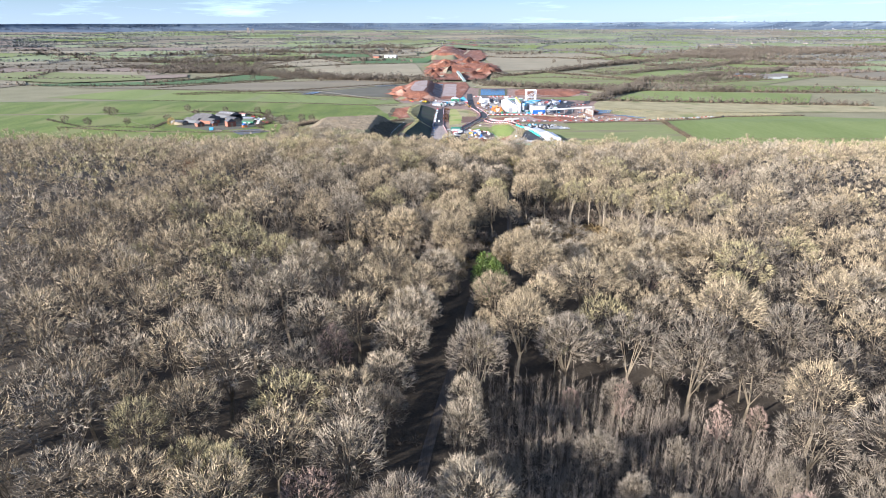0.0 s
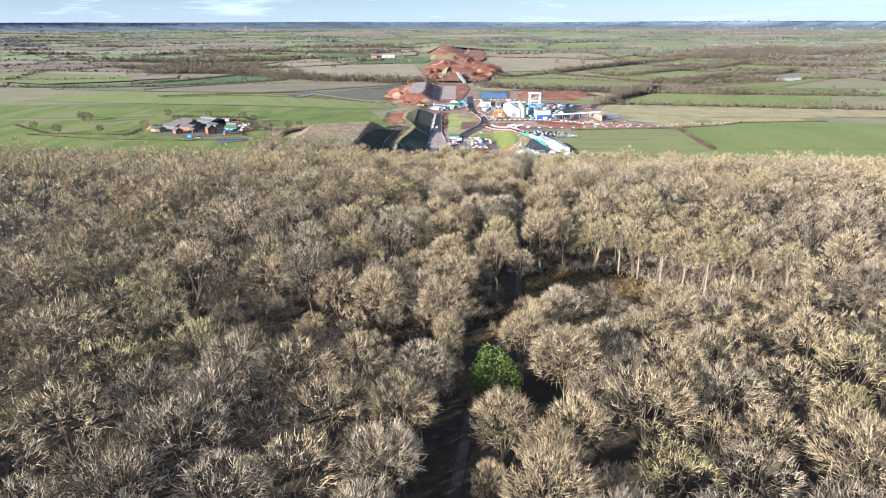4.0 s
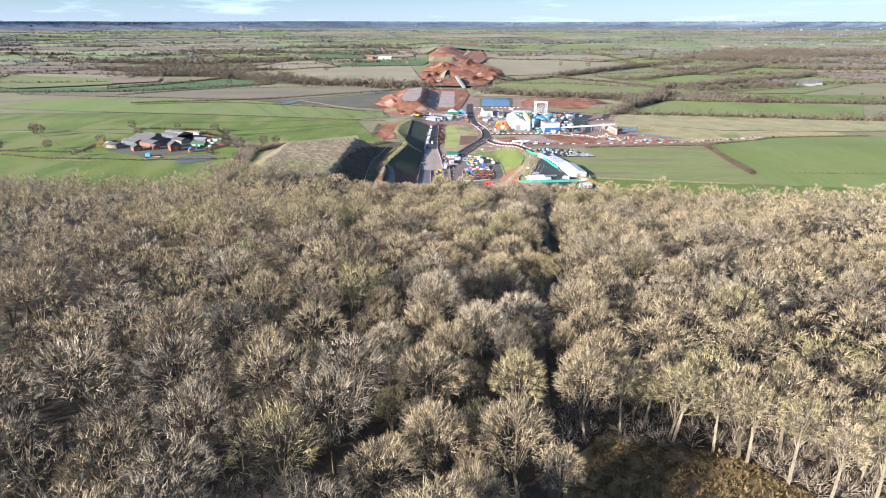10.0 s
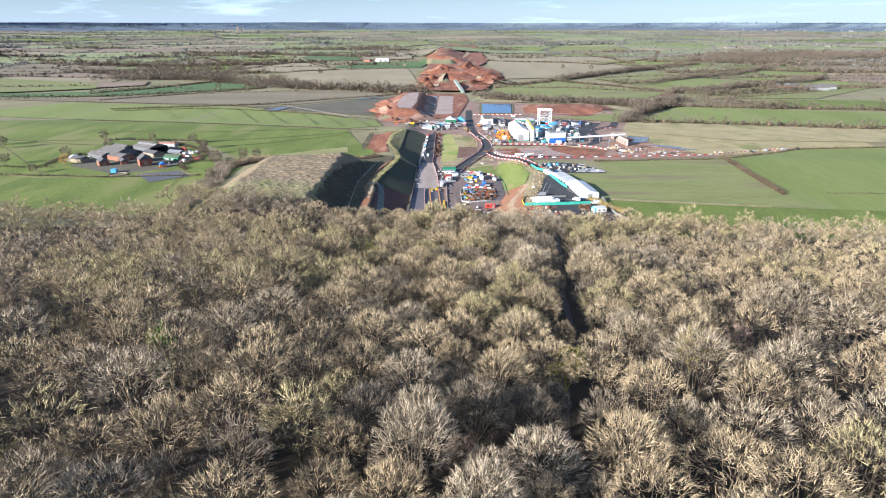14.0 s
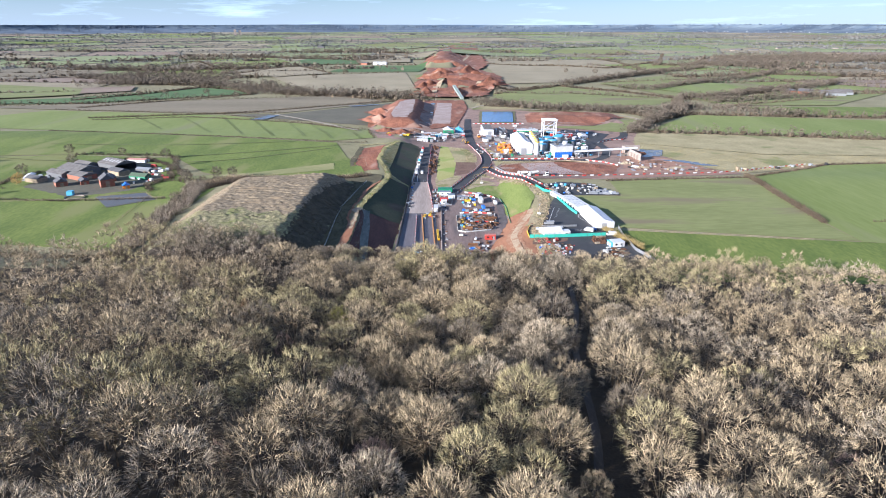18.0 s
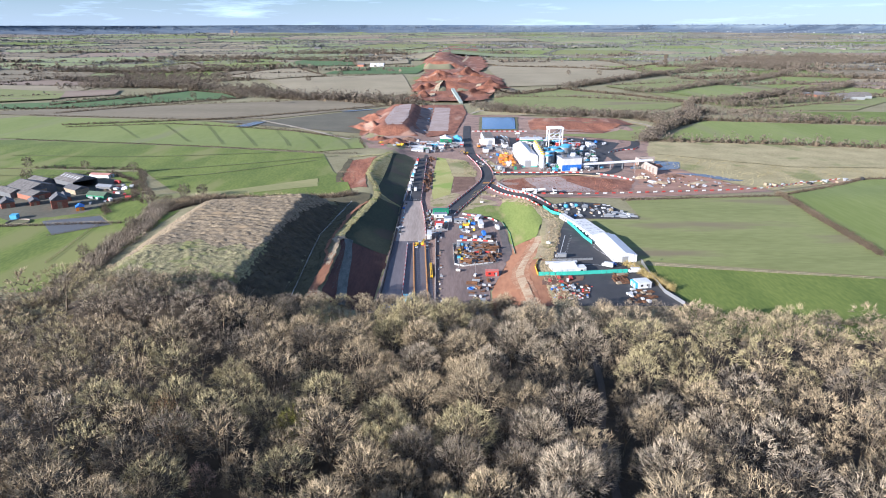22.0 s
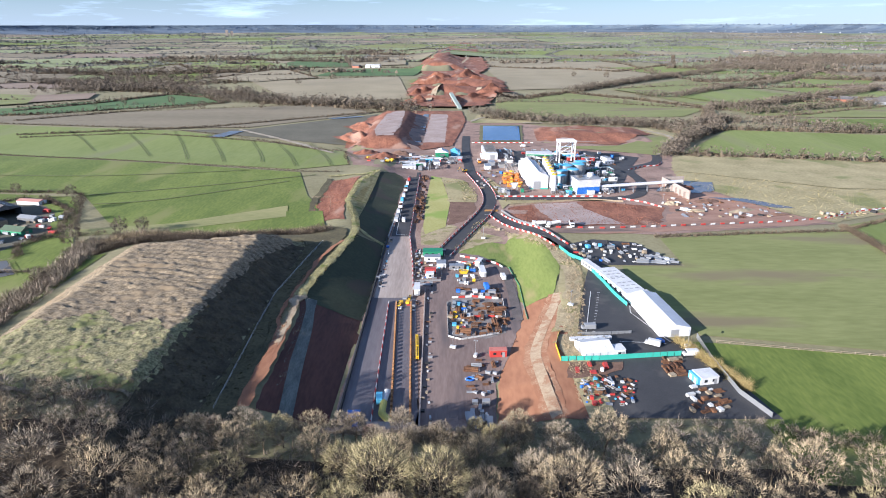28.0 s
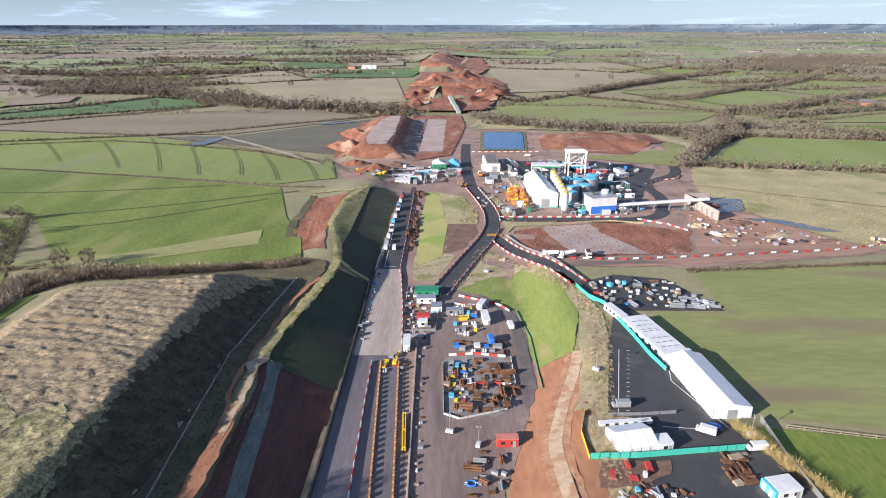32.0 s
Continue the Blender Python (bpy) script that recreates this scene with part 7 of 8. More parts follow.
# car park markings
for k in range(15):
    t = k / 14
    ob = new("bay_line", piece("bay_line", [(0, 0, 0, 1.0, 0.18, 0.02)], LINE_WHITE))
    ob.matrix_basis = pose(58.5 + 9.5 * t, 150 + 35 * t, h(58.5 + 9.5 * t, 150 + 35 * t) + 0.42, 0, 0, 0)
    tagged(ob, "short white parking bay line on black asphalt", "road marking", "bay lines", "structure")
for pts in ([(55.5, 149), (65, 186)], [(77.6, 172), (76.2, 166), (84, 142)], [(82, 141), (66, 142.5)], [(-25.5, 345), (-24.5, 275), (-18.5, 275)], [(25.5, 314), (32, 314)]):
    for (ax, ay), (bx, by) in zip(pts, pts[1:]):
        n = max(2, int(math.hypot(bx - ax, by - ay) / 4))
        strip("road_line", [(ax + (bx - ax) * k / n, ay + (by - ay) * k / n) for k in range(n + 1)], 0.22, LINE_WHITE, "thin white line painted on asphalt", 0.46, category="road marking")
sheet("road_patch", [(27, 321), (36, 321), (36, 325), (28, 325)], mat("orange_anti_skid", (0.36, 0.16, 0.04), (0.5, 0.25, 0.07), 0.5, 3.0, 0.9, 0.1), "orange anti-skid patch at the road fork", 0.5, category="road marking")

# ---- golden hedge, scrub by the works ----
rng = random.Random(44)
GOLD = [clump(70 + k, 85, 3.2, 1.8, 0.075) for k in range(4)]
scatter("willow_row", along([(86.5, 143), (89.5, 136), (93, 126), (96.5, 116), (97.5, 112)], 0.3, 1.3, 0.75, 1.45, rng), GOLD, mat("golden_willow_twigs", (0.3, 0.225, 0.085), (0.44, 0.34, 0.15), 0.2, 1.5, 0.9, 0, island=0.35), "golden leafless willow hedge beside the car park", "hedge")
scatter("verge_scrub", along([(48, 108), (49, 140), (53, 162), (60, 190), (63, 212), (58, 240), (48, 262)], 0.16, 3.4, 0.2, 0.55, rng), GOLD, TWIG_TAN, "tawny dead stems along the slope crest", "scrub")
scatter("mound_scrub", along([(-166, 110), (-168, 160), (-172, 205), (-178, 236), (-165, 248), (-130, 246)], 0.5, 4.5, 0.8, 1.7, rng), BUSH, TWIG_DARK, "dark bramble and thorn at the foot of the mound", "scrub")
MOUND_GREEN = mat("mossy_mound_grass", (0.10, 0.095, 0.04), (0.33, 0.29, 0.15), 0.8, 1.6, 1.0, 1.0, patch=((0.17, 0.175, 0.06), 0.08, 0.54))
sheet("mound_moss", [(-152, 90), (-152, 120), (-140, 134), (-126, 128), (-112, 137), (-100, 126), (-92, 132), (-84, 122), (-80, 140), (-78, 120), (-79, 90), (-100, 86), (-120, 92)], MOUND_GREEN, "green-tinged mossy grass on the mound's near end", 0.33, category="grass", step=1.25, relief=terraces)
TUSSOCK = [clump(90 + k, 11, 0.8, 0.9, 0.3) for k in range(5)]
scatter("mound_tussocks", [p for p in ((rng.uniform(-150, -76), rng.uniform(84, 232), rng.uniform(0.5, 1.25)) for k in range(7000)) if p[1] < 238 + (p[0] + 74) * 0.28 and p[0] < -78 + 4 * line(160, 210, p[1])], TUSSOCK, MOUND_GRASS, "straw-coloured grass tussocks on the mound", "grass")
# Dark weeds added to deepen the shade painted on the flank
scatter("mound_scrub", [(rng.uniform(-80, -64), rng.uniform(88, 228), rng.uniform(0.25, 0.6)) for k in range(900)], BUSH, TWIG_DARK, "dark weeds over the shade-coloured side of the mound", "scrub")
scatter("edge_scrub", along([(100, 88), (140, 84), (200, 78), (260, 72), (330, 62)], 0.6, 3.0, 0.7, 1.4, rng), BUSH, TWIG_TAN, "leafless bushes along the wood edge", "scrub")
scatter("mound_head_hedge", along([(-60, 259), (-80, 256), (-104, 248), (-130, 243), (-152, 240), (-168, 226)], 0.28, 2.8, 1.0, 1.9, rng), BUSH, TWIG_DARK, "dark bare thorn hedge behind the mound", "hedge")
scatter("mound_head_bushes", along([(-64, 261), (-90, 258), (-120, 251), (-150, 250), (-182, 240)], 0.8, 2.6, 1.2, 2.1, rng) + [(-152, 250, 2.6), (-158, 247, 2.2), (-181, 240, 2.6), (-176, 246, 2.3), (-146, 252, 2.0)], BUSH, TWIG_TAN, "pale twiggy willow scrub behind the mound", "bushes")
scatter("mound_foot_thicket", along([(-160, 92), (-165, 130), (-169, 175), (-173, 215), (-178, 242)], 0.3, 6.5, 1.2, 2.3, rng), BUSH, TWIG_DULL, "dense bare thorn thicket at the mound foot", "thicket")
scatter("mound_foot_bushes", along([(-158, 92), (-160, 130), (-163, 175), (-168, 215), (-180, 240), (-168, 254), (-146, 256)], 0.7, 4.0, 1.0, 2.3, rng), BUSH, SCRUB_GREY, "tall bare thorn bushes at the mound foot", "bushes")
scatter("edge_scrub", along([(-330, 108), (-250, 104), (-180, 96), (-150, 90)], 0.6, 3.0, 0.7, 1.4, rng), BUSH, TWIG_TAN, "leafless bushes along the wood edge", "scrub")


# ---- farm ----
def barn(x, y, turn, sx, sy, eave, ridge, wall_m, roof_m, label, name="barn", lights=0, openside=False):
    ob = thing(name, x, y, turn, label, name.split("_")[-1])
    rows = [(-sx / 2, 0, 0, 0.3, sy, eave), (sx / 2, 0, 0, 0.3, sy, eave), (0, sy / 2, 0, sx, 0.3, eave)]
    part("wall", boxes(rows if openside else rows + [(0, -sy / 2, 0, sx, 0.3, eave)]), wall_m, ob)
    part("roof", prism(bmesh.new(), -sx / 2, sx / 2, -sy / 2 - 0.3, sy / 2 + 0.3, eave, ridge, True, 0.5), roof_m, ob)
    for k in range(lights):
        q = -sy / 2 + sy * (k + 0.5) / lights
        for s in (-1, 1):
            part("roof_light", boxes([(s * sx / 4, q, (eave + ridge) / 2 + 0.03, sx * 0.3, 1.0, 0.06, 0, (0, s * math.degrees(math.atan2(ridge - eave, sx / 2))))]), WHITE_METAL, ob)
    if not openside:
        part("door", boxes([(0, -sy / 2 - 0.2, 0, sx * 0.3, 0.1, eave * 0.8)]), TIMBER, ob)
    return ob


barn(-282, 276, 60, 18, 26, 5.0, 8.0, GREY_DARK, FIBRE_ROOF, "large weathered grey cattle barn with fibre-cement roof", lights=0)
barn(-262, 294, 58, 17, 24, 5.5, 8.5, GREY_DARK, FIBRE_ROOF, "open-sided grey barn with pale roof lights", lights=6, openside=True)
barn(-272, 262, 60, 12, 18, 3.5, 5.5, BRICK, FIBRE_ROOF, "low brick cow shed with a grey roof")
barn(-242, 240, 35, 8.5, 10, 5.5, 9.0, BRICK, SLATE, "red-brick gabled farm building with slate roof", "farm_building")
barn(-229, 262, 75, 6.5, 14, 2.4, 4.4, GREEN_PAINT, paint("moss_green_tin", (0.09, 0.13, 0.08), 0.6), "dark green curved tin shed", "shed")
barn(-258, 320, 80, 6, 16, 2.6, 3.4, WHITE_METAL, paint("pinkish_tin", (0.5, 0.25, 0.2), 0.6), "long low stable with pinkish roof", "stable")
barn(-225, 233, 30, 4, 5, 2.6, 4.2, ORANGE, BLUE, "small orange timber hut with dark blue roof panels", "hut")
barn(-275, 240, 40, 7, 9, 3.5, 6.0, BRICK, SLATE, "small brick outbuilding with slate roof", "farm_building")
barn(-300, 252, 70, 8, 12, 3.2, 5.0, TIMBER, SLATE, "weathered timber cart shed beside the barns", "shed")
crate_far = crate(SKYBLUE, "blue tarpaulin-covered trailer in the farmyard", 5, 3, 2)
put(crate_far, -253, 214, 10, 1.0, 0.2)
ring = thing("slurry_ring", -246, 206, 0, "low grey concrete ring in the paddock", "ring")
bm = bmesh.new()
bmesh.ops.create_cone(bm, segments=24, radius1=6.0, radius2=6.0, depth=1.0, cap_ends=False, matrix=Matrix.Translation((0, 0, 0.5)))
part("wall", bm, CONCRETE, ring)
part("fill", cyl(bmesh.new(), 0, 0, 0.1, 5.8, 0.4, 20), DULL_GRASS, ring)
sheet("riding_arena", [(-234, 209), (-206, 220), (-191, 203), (-213, 184)], GREY_DARK, "dark sand riding arena with timber rail", 0.4, category="arena")
rail_fence([(-234, 209), (-206, 220.5), (-190.5, 203), (-213, 183.5)], "timber rail round the riding arena", rails=2)
rail_fence([(-190, 140), (-200, 215)], "pale paddock rail fence", rails=2)
rail_fence([(-186, 208), (-300, 196), (-400, 225)], "dark timber paddock fence", rails=2, each=4)
sheet("farm_paddock", [(-178, 226), (-198, 262), (-236, 336), (-330, 348), (-424, 336), (-418, 330), (-300, 207), (-200, 205)], GREEN_BRIGHT, "trodden green paddock round the farm buildings", 0.2, category="field")
for x, y, t, sx, sy, e_, r_, wm, rm, lab in ((-292, 268, 60, 9, 20, 3.6, 5.4, GREY_DARK, FIBRE_ROOF, "grey lean-to cattle shed beside the big barn"), (-252, 276, 58, 9, 15, 3.4, 5.2, TIMBER, SLATE, "dark boarded calf shed between barns"), (-248, 256, 35, 6, 12, 3.0, 4.8, BRICK, SLATE, "low brick stable range with slate roof"), (-262, 246, 40, 5, 9, 2.8, 4.4, BRICK, SLATE, "brick dairy lean-to with slate roof"), (-236, 284, 75, 5, 12, 2.6, 3.8, GREY_DARK, GREY_METAL, "grey tin implement shed"), (-288, 296, 60, 10, 18, 4.0, 6.2, GREY_DARK, FIBRE_ROOF, "weathered fibre-cement roofed hay barn"), (-312, 262, 20, 5, 18, 1.8, 2.6, WHITE_METAL, WHITE_SHEET, "long low white polytunnel beside the farm")):
    barn(x, y, t, sx, sy, e_, r_, wm, rm, lab, "shed")
sheet("farm_yard", [(-300, 236), (-300, 290), (-262, 330), (-232, 300), (-212, 262), (-220, 226), (-250, 208)], PLOUGH, "worn muddy farmyard hardstanding between barns", 0.24, category="yard")
fill([(-232, 240), (-205, 262), (-225, 300), (-240, 275)], [MIXED[0], MIXED[2], MIXED[5], RED_ROW, MIXED[6]], 22, (20, 80), 3.0, s=(0.8, 1.5))
fill([(-312, 256), (-296, 256), (-296, 266), (-310, 268)], [MIXED[13], MIXED[0]], 8, (20,), 2.5, s=(1, 1.6))
car(-216, 252, 40, WHITE_PLASTIC, "white van parked in the farmyard", True)
car(-236, 300, 70, RED, "red tractor-like truck beside the stable", True)
golden = plant("golden_tree", (t0, l0, leafy(9, 9.5, 4.4, 900, 0.5)), (BARK, BARK, mat("golden_willow", (0.33, 0.22, 0.07), (0.48, 0.33, 0.12), 0.3, 2.0, 0.9, 0)), "round golden-orange winter willow by the farm", "tree")
golden.matrix_basis = Matrix.Translation((-305, 240, h(-305, 240)))

scatter("farm_hedge", along([(-180, 262), (-215, 250), (-205, 275), (-240, 345), (-330, 352)], 1.0, 2.0, 0.6, 1.3, rng) + along([(-310, 230), (-400, 235), (-470, 290)], 1.0, 2.0, 0.6, 1.2, rng) + along([(-186, 206), (-250, 199), (-330, 205), (-420, 232)], 0.5, 1.2, 0.5, 0.95, rng) + along([(-204, 224), (-214, 240), (-206, 262), (-226, 306), (-262, 336)], 0.5, 2.2, 0.6, 1.4, rng) + along([(-320, 232), (-322, 268), (-300, 300), (-270, 334)], 0.6, 2.0, 0.6, 1.4, rng), BUSH, TWIG_DARK, "bare hedges and bushes round the farm", "hedge")


# ---- far buildings ----
def far_house(x, y, turn, sx, sy, eave, ridge, wall_m, roof_m, label, name="house"):
    s = shrink(x, y)
    ob = barn(0, 0, 0, sx, sy, eave, ridge, wall_m, roof_m, label, name)
    ob.matrix_basis = Matrix.LocRotScale(g(x, y), Euler((0, 0, radians(turn))), (s, s, s))
    return ob


far_house(-205, 1690, 80, 18, 40, 6, 9, WHITE_METAL, WHITE_METAL, "long white barn far across the fields", "barn")
far_house(-250, 1690, 60, 12, 22, 5, 8, BRICK, SLATE, "brick farmhouse beside the white barn", "farmhouse")
for x, y, t, a, b in ((655, 905, 80, 14, 50), (640, 880, 80, 10, 30), (600, 905, 70, 9, 16), (585, 915, 10, 9, 14), (615, 925, 60, 10, 22), (680, 930, 80, 10, 28)):
    far_house(x, y, t, a, b, 5, 8, BRICK if b < 20 else GREY_METAL, SLATE if b < 20 else FIBRE_ROOF, "grey-roofed farm shed far to the east" if b > 20 else "red-brick farmhouse far to the east", "barn" if b > 20 else "farmhouse")
for k, (x, y) in enumerate(((1255, 2720), (1290, 2740), (1340, 2700), (1500, 2800), (1560, 2820), (1720, 2830), (1760, 2800), (-620, 2900), (-540, 3300), (-420, 3900), (760, 1720), (840, 1700))):
    far_house(x, y, k * 37, 14, 26 + (k % 3) * 8, 6, 10, FIBRE_ROOF if k % 3 else CONCRETE, (FIBRE_ROOF, SLATE, FIBRE_ROOF)[k % 3], "grey farmhouse far across the farmland", "farmhouse")
block = thing("tower_block", 0, 0, 0, "pair of pale tower blocks on the far skyline", "tower block")
part("tower", boxes([(0, 0, 0, 26, 24, 58), (48, 10, 0, 26, 24, 50)]), CONCRETE, block)
part("roof_plant", boxes([(0, 0, 58, 10, 10, 5)]), GREY_METAL, block)
bx, by = -2300, 6700
block.matrix_basis = Matrix.LocRotScale(g(bx, by), Euler((0, 0, 0.3)), (shrink(bx, by),) * 3)
tr = np.random.RandomState(6)


def specks(name, cx, cy, n, wide, deep, size, label):
    bm = bmesh.new()
    for k in range(n):
        x, y = cx + tr.normal() * wide, cy + tr.normal() * deep
        s = shrink(x, y)
        p = g(x, y)
        box(bm, p.x, p.y, p.z, size * s * tr.uniform(0.6, 2.2), size * s, size * s * tr.uniform(0.35, 0.8), tr.uniform(0, 90))
    ob = part(name, bm, WHITE_METAL)
    return tagged(ob, label, "town", kind="stuff")


specks("far_town", -3900, 5600, 90, 800, 500, 10, "pale houses of a far town")
specks("far_town", 2900, 9000, 16, 500, 500, 10, "white sheds of a far industrial estate")
specks("far_town", 4200, 9000, 8, 600, 500, 10, "white sheds of a far industrial estate")
specks("far_town", 5400, 8000, 24, 900, 600, 11, "pale houses of a far village")
specks("far_town", -700, 7000, 24, 1200, 700, 11, "scattered pale houses in far countryside")
bridge = thing("belt_tower", 12, 860, 8, "grey-green inclined conveyor tower across the railway cut", "conveyor")
part("ramp", boxes([(0, 0, 6, 5, 90, 3, 0, (7, 0))]), paint("grey_green_steel", (0.3, 0.36, 0.32), 0.6), bridge)
part("leg", boxes([(-2, -25, 0, 0.8, 0.8, 6), (2, -25, 0, 0.8, 0.8, 6), (-2, 20, 0, 0.8, 0.8, 9), (2, 20, 0, 0.8, 0.8, 9)]), GREY_METAL, bridge)

# ---- plant equipment ----
rng = random.Random(61)


def hopper(m, label):
    ob = new("hopper")
    bm = bmesh.new()
    v = [bm.verts.new(p) for p in [(-0.5, -0.5, 1.6), (0.5, -0.5, 1.6), (0.5, 0.5, 1.6), (-0.5, 0.5, 1.6), (-1.6, -1.6, 4.2), (1.6, -1.6, 4.2), (1.6, 1.6, 4.2), (-1.6, 1.6, 4.2)]]
    for f in ((3, 2, 1, 0), (0, 1, 5, 4), (1, 2, 6, 5), (2, 3, 7, 6), (3, 0, 4, 7)):
        bm.faces.new([v[i] for i in f])
    part("bin", bm, m, ob)
    for sx in (-1.4, 1.4):
        for sy in (-1.4, 1.4):
            part("leg", boxes([(sx, sy, 0, 0.2, 0.2, 4.0)]), GREY_METAL, ob)
    part("platform", boxes([(0, 1.9, 3.4, 3.2, 0.8, 0.1), (0, 2.25, 4.3, 3.2, 0.06, 0.06), (-1.55, 2.25, 3.4, 0.06, 0.06, 0.95), (1.55, 2.25, 3.4, 0.06, 0.06, 0.95)]), GALV, ob)
    return tagged(ob, label, "hopper", "plant equipment")


def generator(m, label):
    ob = new("generator")
    part("housing", boxes([(0, 0, 0.3, 2.4, 5.0, 2.3)], 0.08), m, ob)
    part("base_frame", boxes([(0, 0, 0, 2.5, 5.2, 0.3)]), GREY_DARK, ob)
    part("louvre", boxes([(1.22, -1.5, 0.8, 0.05, 1.4, 1.2), (-1.22, -1.5, 0.8, 0.05, 1.4, 1.2)]), GREY_DARK, ob)
    part("exhaust", tube(bmesh.new(), (0.5, 1.6, 2.6), (0.5, 1.6, 3.7), 0.14, None, 8), RUST, ob)
    return tagged(ob, label, "generator", "plant equipment")


def pipe_rack(label):
    ob = new("pipe_bridge")
    for y in (-6, 0, 6):
        part("trestle", boxes([(-1.0, y, 0, 0.25, 0.25, 4.5), (1.0, y, 0, 0.25, 0.25, 4.5), (0, y, 4.5, 2.4, 0.25, 0.25)]), GREY_METAL, ob)
    for k, m in enumerate((GALV, WHITE_PLASTIC, SKYBLUE, GALV)):
        part("pipe", tube(bmesh.new(), (-0.75 + 0.5 * k, -8, 4.95), (-0.75 + 0.5 * k, 8, 4.95), 0.18, None, 8), m, ob)
    return tagged(ob, label, "pipework", "plant equipment")


def stair_tower(label):
    ob = new("stair_tower")
    for sx in (-1.2, 1.2):
        for sy in (-1.8, 1.8):
            part("post", boxes([(sx, sy, 0, 0.15, 0.15, 8.5)]), GALV, ob)
    for k in range(4):
        part("flight", boxes([(0, 0, 0.9 + 2 * k, 1.8, 4.0, 0.12, 0, (28 if k % 2 else -28, 0))]), GALV, ob)
    part("landing", boxes([(0, 0, 8.4, 2.6, 3.8, 0.12)]), GALV, ob)
    return tagged(ob, label, "stair", "plant equipment")


def press(m, label):
    ob = new("filter_press")
    part("bed", boxes([(0, 0, 0, 3.0, 8.0, 1.0)], 0.05), GREY_METAL, ob)
    for k in range(5):
        part("plate", boxes([(0, -3.0 + 1.5 * k, 1.0, 2.4, 1.2, 1.9)], 0.03), m, ob)
    part("beam", boxes([(-1.35, 0, 2.0, 0.2, 7.8, 0.3), (1.35, 0, 2.0, 0.2, 7.8, 0.3)]), GREY_DARK, ob)
    return tagged(ob, label, "press", "plant equipment")


PLANT = [hopper(GREY_METAL, "grey steel hopper on legs in the plant"), hopper(WHITE_METAL, "white steel aggregate hopper on legs"), generator(WHITE_METAL, "white containerised generator in the plant"), generator(GREY_METAL, "grey containerised pump set"), generator(SKYBLUE, "pale blue compressor housing"), pipe_rack("bridge of pale process pipes on trestles"), stair_tower("galvanised steel stair tower"), press(GREY_METAL, "grey filter press with stacked plates"), generator(GREEN_PAINT, "dark green plant room housing")]
for poly, n, turns, gap in (
        ([(78, 356), (90, 357), (92, 376), (84, 384), (77, 372)], 11, (0, 90, 12), 4.0),
        ([(80, 388), (84, 386), (84, 440), (78, 440)], 9, (3,), 5.0),
        ([(110, 366), (120, 366), (124, 376), (112, 382)], 7, (12, 102), 3.8),
        ([(98, 380), (112, 384), (112, 396), (100, 394)], 7, (10,), 4.0),
        ([(112, 404), (126, 396), (136, 430), (116, 444)], 14, (10, 100), 4.6),
        ([(76, 446), (124, 440), (128, 462), (96, 462), (78, 460)], 14, (4, 94), 5.0),
        ([(70, 488), (118, 486), (120, 510), (72, 512)], 18, (4, 94), 5.4),
        ([(44, 440), (58, 436), (60, 520), (50, 520)], 12, (4,), 6.0),
        ([(-30, 438), (-8, 438), (14, 466), (14, 496), (-30, 490)], 16, (5, 95), 5.5),
        ([(38, 360), (58, 360), (60, 378), (46, 380)], 6, (0, 90), 4.5)):
    fill(poly, PLANT, n, turns, gap, 0.3, (0.75, 1.1))
for x, y, t, m, r in ((48, 452, 4, GALV, FIBRE_ROOF), (56, 470, 4, WHITE_METAL, FIBRE_ROOF), (128, 486, 20, RUST, SLATE), (140, 478, 20, WHITE_METAL, GREY_METAL), (118, 506, 10, BRICK, SLATE), (92, 505, 6, GALV, GREY_METAL), (36, 446, 4, WHITE_METAL, GALV), (40, 460, 4, GREY_METAL, GALV), (-6, 462, 4, WHITE_METAL, GALV), (6, 470, 6, GALV, FIBRE_ROOF), (-18, 462, 4, BRICK, SLATE)):
    cabin(x, y, t, 5.0, 9.0, 3.2, m, "low plant cabin with a weathered flat roof", r)
